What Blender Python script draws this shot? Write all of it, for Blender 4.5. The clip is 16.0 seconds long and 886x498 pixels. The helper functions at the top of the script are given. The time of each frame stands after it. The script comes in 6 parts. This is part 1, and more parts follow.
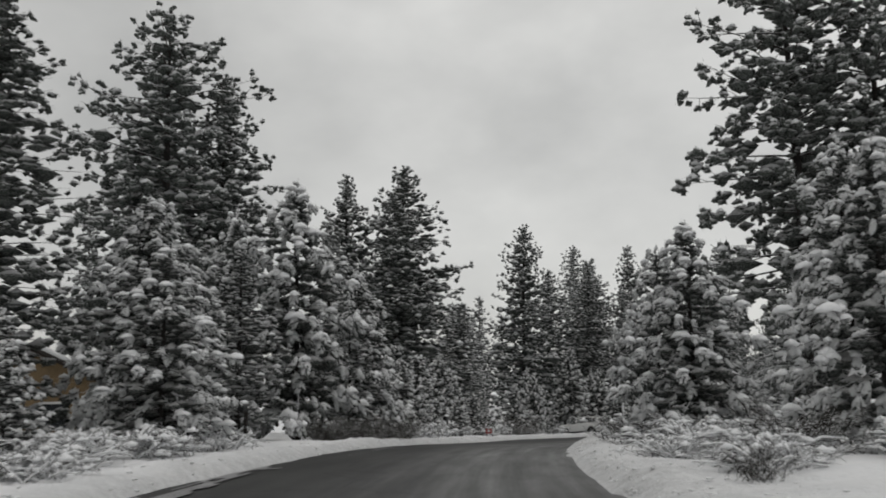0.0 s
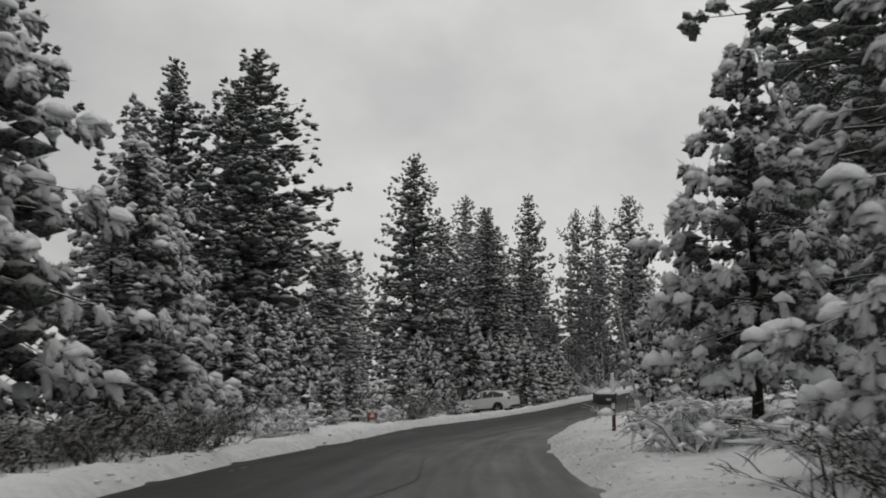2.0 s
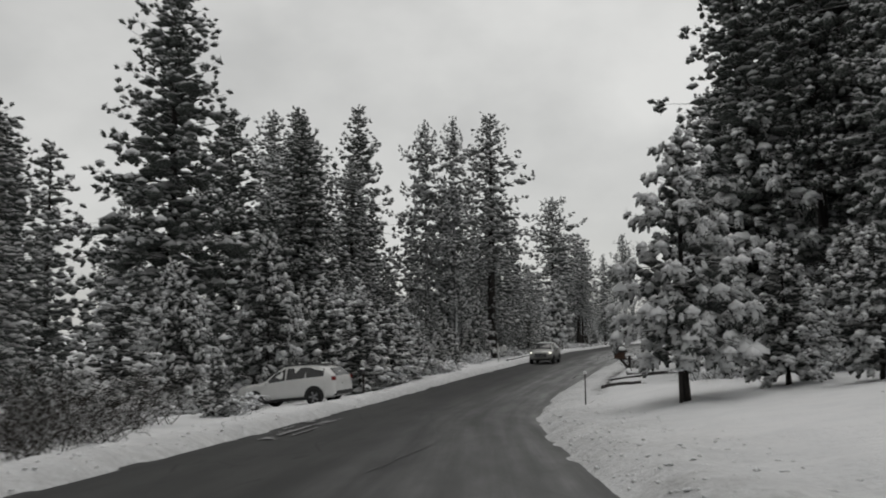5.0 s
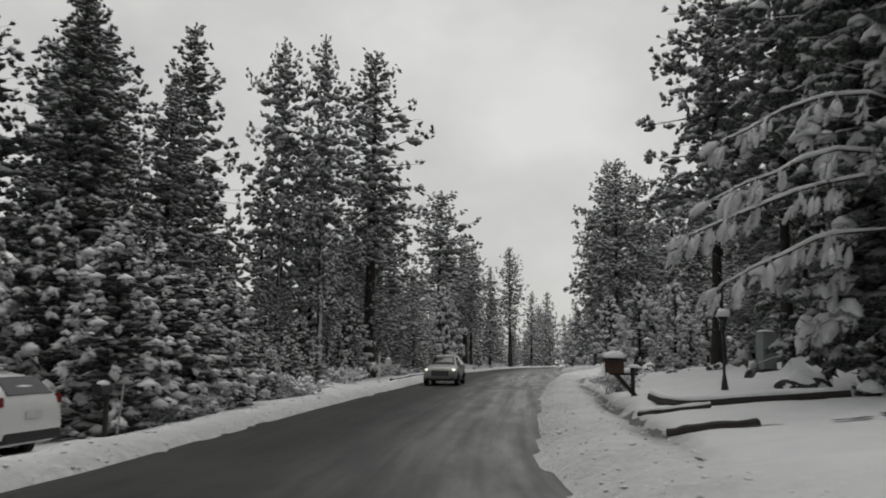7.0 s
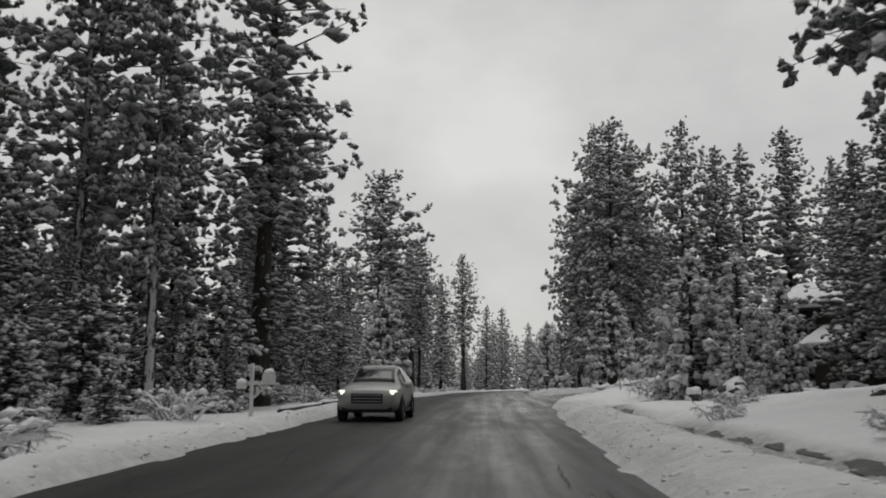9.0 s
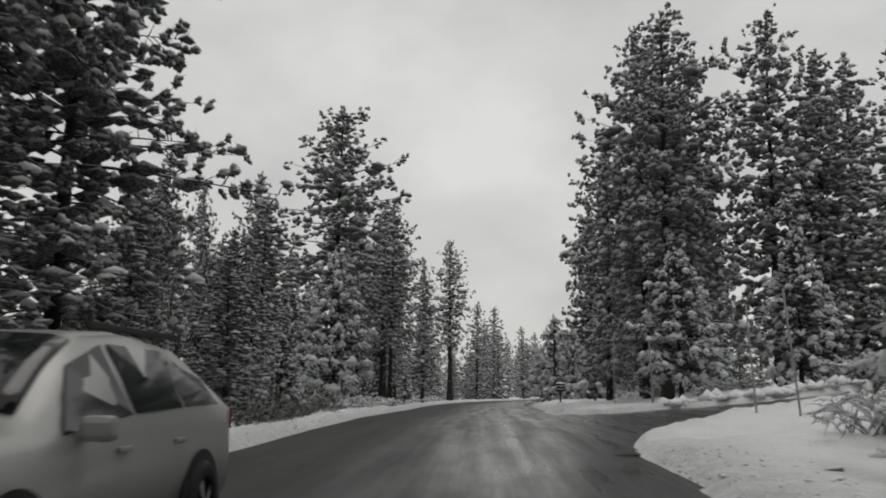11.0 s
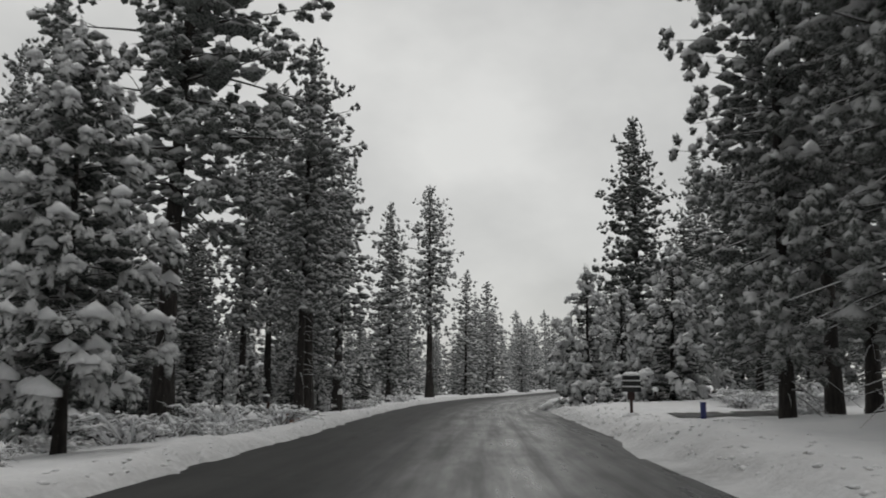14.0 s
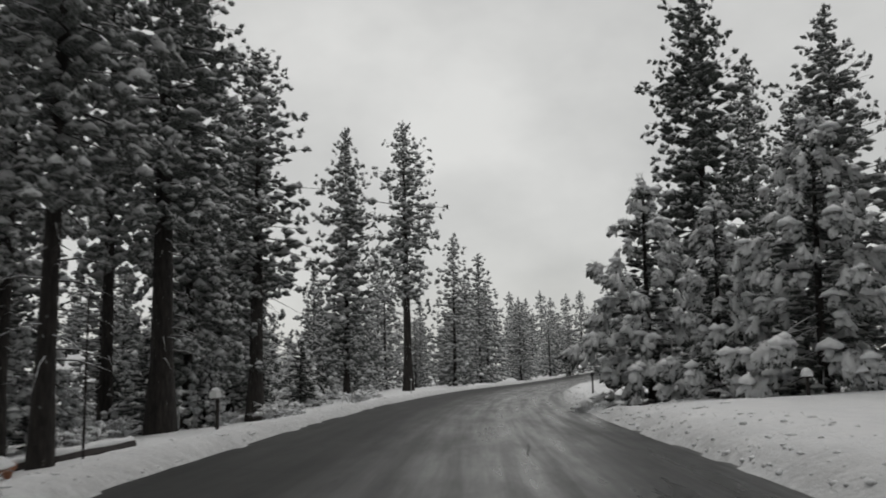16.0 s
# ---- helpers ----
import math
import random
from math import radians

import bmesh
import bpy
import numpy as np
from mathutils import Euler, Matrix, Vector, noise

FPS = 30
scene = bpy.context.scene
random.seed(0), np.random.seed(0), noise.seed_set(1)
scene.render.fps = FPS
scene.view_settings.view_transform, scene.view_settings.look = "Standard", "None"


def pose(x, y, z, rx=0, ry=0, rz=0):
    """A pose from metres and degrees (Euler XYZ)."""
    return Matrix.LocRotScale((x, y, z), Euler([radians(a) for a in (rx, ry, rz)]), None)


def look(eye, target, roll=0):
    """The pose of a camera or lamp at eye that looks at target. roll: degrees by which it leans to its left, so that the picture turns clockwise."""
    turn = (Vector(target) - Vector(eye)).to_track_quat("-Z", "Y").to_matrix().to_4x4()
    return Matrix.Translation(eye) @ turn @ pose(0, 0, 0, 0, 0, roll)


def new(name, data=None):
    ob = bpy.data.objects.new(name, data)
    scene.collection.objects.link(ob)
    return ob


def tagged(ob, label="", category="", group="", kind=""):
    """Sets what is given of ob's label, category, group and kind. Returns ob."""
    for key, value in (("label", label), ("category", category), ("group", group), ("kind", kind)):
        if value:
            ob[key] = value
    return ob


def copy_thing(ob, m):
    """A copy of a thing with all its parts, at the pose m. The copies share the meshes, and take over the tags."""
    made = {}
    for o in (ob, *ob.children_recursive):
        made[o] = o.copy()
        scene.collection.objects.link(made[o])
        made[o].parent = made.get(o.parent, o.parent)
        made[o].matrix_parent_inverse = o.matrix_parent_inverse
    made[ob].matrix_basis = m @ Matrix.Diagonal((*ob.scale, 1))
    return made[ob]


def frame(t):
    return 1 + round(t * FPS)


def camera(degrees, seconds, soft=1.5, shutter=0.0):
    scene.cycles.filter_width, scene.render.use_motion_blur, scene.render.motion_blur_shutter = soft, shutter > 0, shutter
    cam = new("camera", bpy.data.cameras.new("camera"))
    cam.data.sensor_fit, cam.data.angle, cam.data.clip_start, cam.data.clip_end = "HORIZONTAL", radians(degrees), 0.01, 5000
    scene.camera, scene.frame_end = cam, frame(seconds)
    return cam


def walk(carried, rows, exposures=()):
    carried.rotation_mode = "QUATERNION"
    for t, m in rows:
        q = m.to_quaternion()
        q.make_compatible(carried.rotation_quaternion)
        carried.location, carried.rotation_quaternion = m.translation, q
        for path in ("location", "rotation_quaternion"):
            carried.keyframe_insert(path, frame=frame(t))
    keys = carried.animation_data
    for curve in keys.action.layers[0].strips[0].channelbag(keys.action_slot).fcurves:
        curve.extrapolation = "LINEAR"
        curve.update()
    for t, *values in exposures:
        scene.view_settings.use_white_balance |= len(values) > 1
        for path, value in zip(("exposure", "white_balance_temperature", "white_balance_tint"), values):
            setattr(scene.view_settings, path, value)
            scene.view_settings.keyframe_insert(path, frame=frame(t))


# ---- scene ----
cam = camera(54.9, 16.0, 1.9, 0.2)
METRES, EYE, TILT, LEAN, TURN = 165.0, 1.3, 0.0, 0.0, 35.8
ROWS = [
    (0.0, 0.0, 0.0, 0.0, 0.04, 8.63, 0.27),
    (0.5, -0.0004, 0.0273, -0.0006, -0.48, 8.98, -0.37),
    (1.0, 0.0002, 0.0548, -0.0014, -1.71, 8.32, 0.08),
    (1.5, 0.0016, 0.0825, -0.0023, -5.2, 6.31, 0.65),
    (2.0, 0.0037, 0.1098, -0.003, -8.16, 6.7, 0.62),
    (2.5, 0.0067, 0.1372, -0.0042, -9.56, 7.09, 0.66),
    (3.0, 0.0106, 0.1646, -0.0053, -11.12, 7.38, 0.49),
    (3.5, 0.0157, 0.1921, -0.007, -13.08, 7.66, 0.17),
    (4.0, 0.0218, 0.2201, -0.0088, -15.35, 7.68, 0.3),
    (4.5, 0.0289, 0.2489, -0.0109, -17.42, 6.29, 0.6),
    (5.0, 0.0374, 0.2782, -0.0129, -20.62, 5.32, 0.69),
    (7.5, 0.1009, 0.4259, -0.0214, -31.16, 7.84, -0.71),
    (8.0, 0.1173, 0.4547, -0.0226, -32.72, 8.44, -0.62),
    (8.5, 0.1348, 0.4835, -0.0232, -33.29, 8.22, -0.21),
    (9.0, 0.1535, 0.5113, -0.0229, -33.07, 8.68, -0.27),
    (11.5, 0.2495, 0.6468, -0.0224, -33.91, 9.47, -0.64),
    (12.0, 0.269, 0.673, -0.0222, -33.62, 9.88, -0.54),
    (12.5, 0.2885, 0.6994, -0.022, -33.96, 9.21, 0.01),
    (13.0, 0.3077, 0.7255, -0.0217, -34.9, 7.98, 0.17),
    (13.5, 0.3267, 0.7513, -0.0214, -34.72, 8.11, -0.37),
    (14.0, 0.3458, 0.777, -0.0214, -34.48, 8.54, -0.5),
    (14.5, 0.3648, 0.8028, -0.0216, -34.33, 8.66, -0.03),
    (15.0, 0.3839, 0.8281, -0.0218, -33.85, 8.06, 0.69),
    (15.5, 0.4024, 0.8531, -0.0222, -33.58, 8.11, 0.8),
    (16.0, 0.4227, 0.8796, -0.0225, -34.99, 7.83, 1.08),
]
walk(cam, [(t, pose(0, 0, EYE, TILT, LEAN, TURN) @ pose(METRES * x, METRES * y, METRES * z, 90 + pitch, roll, yaw)) for t, x, y, z, yaw, pitch, roll in ROWS])

# ---- sky and light ----
world = bpy.data.worlds.new("overcast_sky")
scene.world = world
world.use_nodes = True
wt = world.node_tree
wt.nodes.clear()


def node(tree, kind, **inputs):
    n = tree.nodes.new(kind)
    for key, value in inputs.items():
        n.inputs[key.replace("_", " ")].default_value = value
    return n


w_out = wt.nodes.new("ShaderNodeOutputWorld")
w_bg = node(wt, "ShaderNodeBackground", Strength=1.0)
w_sky = wt.nodes.new("ShaderNodeTexSky")
w_sky.sky_type = "NISHITA"
w_sky.sun_disc = False
w_sky.sun_elevation = radians(75)
w_sky.sun_rotation = radians(25)
w_dim = wt.nodes.new("ShaderNodeMix")
w_dim.data_type, w_dim.blend_type = "RGBA", "MULTIPLY"
w_dim.inputs[0].default_value = 1.0
w_dim.inputs[7].default_value = (0.09, 0.09, 0.09, 1)
w_co = wt.nodes.new("ShaderNodeTexCoord")
w_map = wt.nodes.new("ShaderNodeMapping")
w_map.inputs["Scale"].default_value = (1.6, 1.6, 2.6)
w_noise = node(wt, "ShaderNodeTexNoise", Scale=2.1, Detail=5.0, Roughness=0.52)
w_ramp = wt.nodes.new("ShaderNodeValToRGB")
w_ramp.color_ramp.elements[0].position, w_ramp.color_ramp.elements[0].color = 0.33, (0.472, 0.47, 0.453, 1)
w_ramp.color_ramp.elements[1].position, w_ramp.color_ramp.elements[1].color = 0.68, (0.65, 0.646, 0.622, 1)
w_mix = wt.nodes.new("ShaderNodeMix")
w_mix.data_type = "RGBA"
w_mix.inputs[0].default_value = 0.93
w_dot = wt.nodes.new("ShaderNodeVectorMath")
w_dot.operation = "DOT_PRODUCT"
w_dot.inputs[1].default_value = (-0.13, 0.9, 0.42)
w_fac = wt.nodes.new("ShaderNodeMapRange")
w_fac.interpolation_type = "SMOOTHSTEP"
w_fac.inputs["From Min"].default_value, w_fac.inputs["From Max"].default_value = 0.62, 1.0
w_fac.inputs["To Min"].default_value, w_fac.inputs["To Max"].default_value = 0.92, 1.16
w_glow = wt.nodes.new("ShaderNodeMix")
w_glow.data_type, w_glow.blend_type = "RGBA", "MULTIPLY"
w_glow.inputs[0].default_value = 1.0
wt.links.new(w_co.outputs["Generated"], w_dot.inputs[0])
wt.links.new(w_dot.outputs["Value"], w_fac.inputs["Value"])
wt.links.new(w_ramp.outputs[0], w_glow.inputs[6])
wt.links.new(w_fac.outputs[0], w_glow.inputs[7])
for a, b in ((w_co.outputs["Generated"], w_map.inputs["Vector"]), (w_map.outputs[0], w_noise.inputs["Vector"]),
             (w_noise.outputs["Fac"], w_ramp.inputs[0]), (w_sky.outputs[0], w_dim.inputs[6]), (w_dim.outputs[2], w_mix.inputs[6]),
             (w_glow.outputs[2], w_mix.inputs[7]), (w_mix.outputs[2], w_bg.inputs["Color"]), (w_bg.outputs[0], w_out.inputs[0])):
    wt.links.new(a, b)

sun = new("sun", bpy.data.lights.new("sun", "SUN"))
sun.data.energy, sun.data.angle, sun.data.color = 0.55, radians(40), (1.0, 0.97, 0.94)
sun.matrix_world = look((6, 14, 60), (0, 0, 0))
tagged(sun, "pale sun behind thick cloud", "light")


# ---- materials ----
def material(name):
    m = bpy.data.materials.new(name)
    m.use_nodes = True
    t = m.node_tree
    return m, t, t.nodes["Principled BSDF"]


def coords(t, which="Object", scale=1.0):
    c = t.nodes.new("ShaderNodeTexCoord")
    mp = t.nodes.new("ShaderNodeMapping")
    mp.inputs["Scale"].default_value = (scale, scale, scale) if isinstance(scale, (int, float)) else scale
    t.links.new(c.outputs[which], mp.inputs["Vector"])
    return mp.outputs[0]


def noise_fac(t, vec, scale, detail=4.0, rough=0.55):
    n = node(t, "ShaderNodeTexNoise", Scale=scale, Detail=detail, Roughness=rough)
    t.links.new(vec, n.inputs["Vector"])
    return n.outputs["Fac"]


def ramp(t, fac, *stops):
    r = t.nodes.new("ShaderNodeValToRGB")
    els = r.color_ramp.elements
    while len(els) < len(stops):
        els.new(0.5)
    for e, (p, c) in zip(els, stops):
        e.position = p
        e.color = (c, c, c, 1) if isinstance(c, (int, float)) else (*c, 1)
    t.links.new(fac, r.inputs[0])
    return r.outputs[0]


def blend(t, fac, a, b, mode="MIX"):
    m = t.nodes.new("ShaderNodeMix")
    m.data_type, m.blend_type = "RGBA", mode
    for sock, v in ((m.inputs[0], fac), (m.inputs[6], a), (m.inputs[7], b)):
        if hasattr(v, "is_linked"):
            t.links.new(v, sock)
        elif isinstance(v, (int, float)):
            sock.default_value = v
        else:
            sock.default_value = (*v, 1)
    return m.outputs[2]


def bumped(t, bsdf, height, strength=0.4, distance=0.02):
    b = node(t, "ShaderNodeBump", Strength=strength, Distance=distance)
    t.links.new(height, b.inputs["Height"])
    t.links.new(b.outputs[0], bsdf.inputs["Normal"])


def speckled(name, dark, light, scale, rough=0.7, bump=0.3, metal=0.0, big=0.6, distance=0.01):
    """A plain surface with grain and broad wear."""
    m, t, bsdf = material(name)
    v = coords(t)
    fine, broad = noise_fac(t, v, scale, 6.0), noise_fac(t, v, scale * 0.07 + big, 3.0)
    col = ramp(t, fine, (0.3, dark), (0.7, light))
    col = blend(t, 0.45, col, ramp(t, broad, (0.3, dark), (0.7, light)))
    t.links.new(col, bsdf.inputs["Base Color"])
    bsdf.inputs["Roughness"].default_value, bsdf.inputs["Metallic"].default_value = rough, metal
    if bump:
        bumped(t, bsdf, fine, bump, distance)
    return m


def make_snow(name, grain, bump, fresh=0.0):
    m, t, bsdf = material(name)
    v = coords(t)
    fine, mid, broad = noise_fac(t, v, grain, 5.0, 0.65), noise_fac(t, v, grain * 0.22, 4.0), noise_fac(t, v, 0.35, 3.0)
    col = blend(t, 0.5, ramp(t, mid, (0.3, (0.74 + fresh, 0.75 + fresh, 0.77 + fresh)), (0.7, (0.86 + fresh, 0.86 + fresh, 0.87 + fresh))), ramp(t, broad, (0.3, (0.76 + fresh, 0.77 + fresh, 0.78 + fresh)), (0.7, (0.86 + fresh, 0.86 + fresh, 0.86 + fresh))))
    t.links.new(col, bsdf.inputs["Base Color"])
    bsdf.inputs["Roughness"].default_value = 0.75
    add = node(t, "ShaderNodeMath")
    add.operation = "ADD"
    t.links.new(fine, add.inputs[0])
    t.links.new(mid, add.inputs[1])
    bumped(t, bsdf, add.outputs[0], bump, 0.08)
    return m


SNOW = make_snow("packed_snow", 7.0, 0.8)
_t = SNOW.node_tree
_b = _t.nodes["Principled BSDF"]
_at = _t.nodes.new("ShaderNodeUVMap")
_at.uv_map = "slush"
_sx = _t.nodes.new("ShaderNodeSeparateXYZ")
_t.links.new(_at.outputs[0], _sx.inputs[0])
_v = coords(_t)
_mix = node(_t, "ShaderNodeMath")
_mix.operation = "MULTIPLY"
_t.links.new(_sx.outputs["X"], _mix.inputs[0])
_t.links.new(ramp(_t, noise_fac(_t, _v, 3.2, 6.0, 0.7), (0.3, 0.45), (0.55, 1.0)), _mix.inputs[1])
_clean = _b.inputs["Base Color"].links[0].from_socket
_t.links.new(blend(_t, _mix.outputs[0], _clean, ramp(_t, noise_fac(_t, _v, 9.0, 4.0, 0.7), (0.3, (0.05, 0.05, 0.048)), (0.7, (0.34, 0.34, 0.335)))), _b.inputs["Base Color"])
SNOW_LOAD = make_snow("fresh_snow_load", 14.0, 0.6, 0.06)


def make_needles(name, dark, light, cover, cap=(0.74, 0.745, 0.75), rime=0.0):
    """Needle green that differs from tuft to tuft, with snow lying on the upper side; cover: how much of it; rime: frost between the needles."""
    m, t, bsdf = material(name)
    geo = t.nodes.new("ShaderNodeNewGeometry")
    info = t.nodes.new("ShaderNodeObjectInfo")
    v = coords(t, "Object")
    streaks = noise_fac(t, v, 13.0, 4.0, 0.75)
    col = ramp(t, geo.outputs["Random Per Island"], (0.0, dark), (1.0, light))
    col = blend(t, 0.8, col, ramp(t, streaks, (0.3, 0.35), (0.72, 1.7)), "MULTIPLY")
    tint = ramp(t, info.outputs["Random"], (0.0, (0.8, 0.84, 0.8)), (1.0, (1.15, 1.1, 1.1)))
    col = blend(t, 1.0, col, tint, "MULTIPLY")
    if rime:
        col = blend(t, ramp(t, streaks, (0.42, 0.0), (0.6, rime)), col, (0.5, 0.51, 0.515))
    sep = t.nodes.new("ShaderNodeSeparateXYZ")
    t.links.new(geo.outputs["Normal"], sep.inputs[0])

    def madd(x, k, y):
        n = node(t, "ShaderNodeMath")
        n.operation = "MULTIPLY_ADD"
        n.inputs[1].default_value = k
        t.links.new(x, n.inputs[0])
        if hasattr(y, "is_linked"):
            t.links.new(y, n.inputs[2])
        else:
            n.inputs[2].default_value = y
        return n.outputs[0]

    amount = madd(sep.outputs["Z"], 0.36, 0.0)
    amount = madd(streaks, 0.75, amount)
    amount = madd(noise_fac(t, v, 0.9, 3.0, 0.6), 0.45, amount)
    amount = madd(geo.outputs["Random Per Island"], 0.3, amount)
    lying = ramp(t, amount, (0.98 - cover * 0.5, 0.0), (1.13 - cover * 0.5, 1.0))
    col = blend(t, lying, col, blend(t, streaks, tuple(c * 0.8 for c in cap), cap))
    t.links.new(col, bsdf.inputs["Base Color"])
    bsdf.inputs["Roughness"].default_value = 0.85
    bsdf.inputs["Specular IOR Level"].default_value = 0.2
    bumped(t, bsdf, streaks, 0.9, 0.07)
    return m


PINE = make_needles("pine_needles", (0.036, 0.046, 0.038), (0.115, 0.13, 0.115), 0.56, (0.64, 0.645, 0.65), rime=0.45)
PINE_DARK = make_needles("dark_pine_needles", (0.024, 0.033, 0.026), (0.075, 0.09, 0.076), 0.42, (0.6, 0.605, 0.61), rime=0.3)
# inside of laden crowns: shade between the boughs put into a darker colour
PINE_INNER_SHADE = make_needles("shade_dark_inner_needles", (0.018, 0.024, 0.019), (0.052, 0.062, 0.052), 0.34, (0.5, 0.5, 0.5), rime=0.3)
PINE_FROST = make_needles("frosted_pine_needles", (0.05, 0.06, 0.052), (0.14, 0.155, 0.14), 0.6, (0.66, 0.665, 0.67), rime=0.55)
PINE_LADEN = make_needles("snow_laden_pine_needles", (0.03, 0.038, 0.031), (0.09, 0.103, 0.09), 0.92, (0.82, 0.825, 0.83), rime=0.45)
PINE_WHITE = make_needles("whitened_pine_needles", (0.04, 0.05, 0.042), (0.12, 0.132, 0.12), 1.08, (0.82, 0.825, 0.83), rime=0.55)
# frosted needles with the grey of distant haze mixed into their colour
PINE_HAZE = make_needles("haze_pale_frosted_needles", (0.085, 0.095, 0.09), (0.16, 0.175, 0.165), 0.55, rime=0.6)
BRUSH = make_needles("snowy_brush_leaves", (0.02, 0.018, 0.014), (0.06, 0.055, 0.044), 0.5, rime=0.2)
BRUSH_DARK = make_needles("bare_brown_brush", (0.016, 0.014, 0.011), (0.05, 0.042, 0.034), 0.0)


def make_bark(name, plastered):
    """Furrowed bark; plastered: the share of the trunk's windward face that drift snow sticks to."""
    m, t, bsdf = material(name)
    v = coords(t, "Object", (5.0, 5.0, 1.1))
    plates = noise_fac(t, v, 2.2, 5.0, 0.6)
    col = ramp(t, plates, (0.35, (0.010, 0.008, 0.007)), (0.55, (0.027, 0.023, 0.0205)), (0.75, (0.055, 0.046, 0.041)))
    rime = ramp(t, noise_fac(t, coords(t, "Object", (2.5, 2.5, 1.6)), 2.6, 6.0, 0.7), (0.66, 0.0), (0.69, 0.8))
    col = blend(t, rime, col, (0.6, 0.61, 0.63))
    geo = t.nodes.new("ShaderNodeNewGeometry")
    dot = t.nodes.new("ShaderNodeVectorMath")
    dot.operation = "DOT_PRODUCT"
    dot.inputs[1].default_value = (0.42, -0.9, 0.1)
    t.links.new(geo.outputs["Normal"], dot.inputs[0])
    ragged = node(t, "ShaderNodeMath")
    ragged.operation = "MULTIPLY_ADD"
    ragged.inputs[1].default_value = 2.4
    t.links.new(noise_fac(t, coords(t, "Object", (2.2, 2.2, 0.9)), 3.0, 5.0, 0.7), ragged.inputs[0])
    t.links.new(dot.outputs["Value"], ragged.inputs[2])
    if plastered:
        scaled = node(t, "ShaderNodeMath")
        scaled.operation = "MULTIPLY"
        scaled.inputs[1].default_value = 0.4
        t.links.new(ragged.outputs[0], scaled.inputs[0])
        stuck = ramp(t, scaled.outputs[0], (0.78, 0.0), (0.82, plastered))
        col = blend(t, stuck, col, (0.62, 0.625, 0.63))
    t.links.new(col, bsdf.inputs["Base Color"])
    bsdf.inputs["Roughness"].default_value = 0.9
    bumped(t, bsdf, plates, 0.9, 0.05)
    return m


BARK = make_bark("pine_bark", 0.0)
BARK_PLASTERED = make_bark("snow_plastered_bark", 0.85)


def make_twig():
    """Thin grey bark with snow lying on its upper side."""
    m, t, bsdf = material("snowy_twig_bark")
    geo = t.nodes.new("ShaderNodeNewGeometry")
    sep = t.nodes.new("ShaderNodeSeparateXYZ")
    t.links.new(geo.outputs["Normal"], sep.inputs[0])
    v = coords(t)
    col = ramp(t, noise_fac(t, v, 18.0, 4.0), (0.3, (0.02, 0.017, 0.015)), (0.7, (0.07, 0.06, 0.052)))
    wob = node(t, "ShaderNodeMath")
    wob.operation = "ADD"
    t.links.new(sep.outputs["Z"], wob.inputs[0])
    t.links.new(noise_fac(t, v, 2.5, 3.0), wob.inputs[1])
    col = blend(t, ramp(t, wob.outputs[0], (0.75, 0.0), (0.95, 1.0)), col, (0.72, 0.73, 0.75))
    t.links.new(col, bsdf.inputs["Base Color"])
    bsdf.inputs["Roughness"].default_value = 0.88
    return m


TWIG = make_twig()


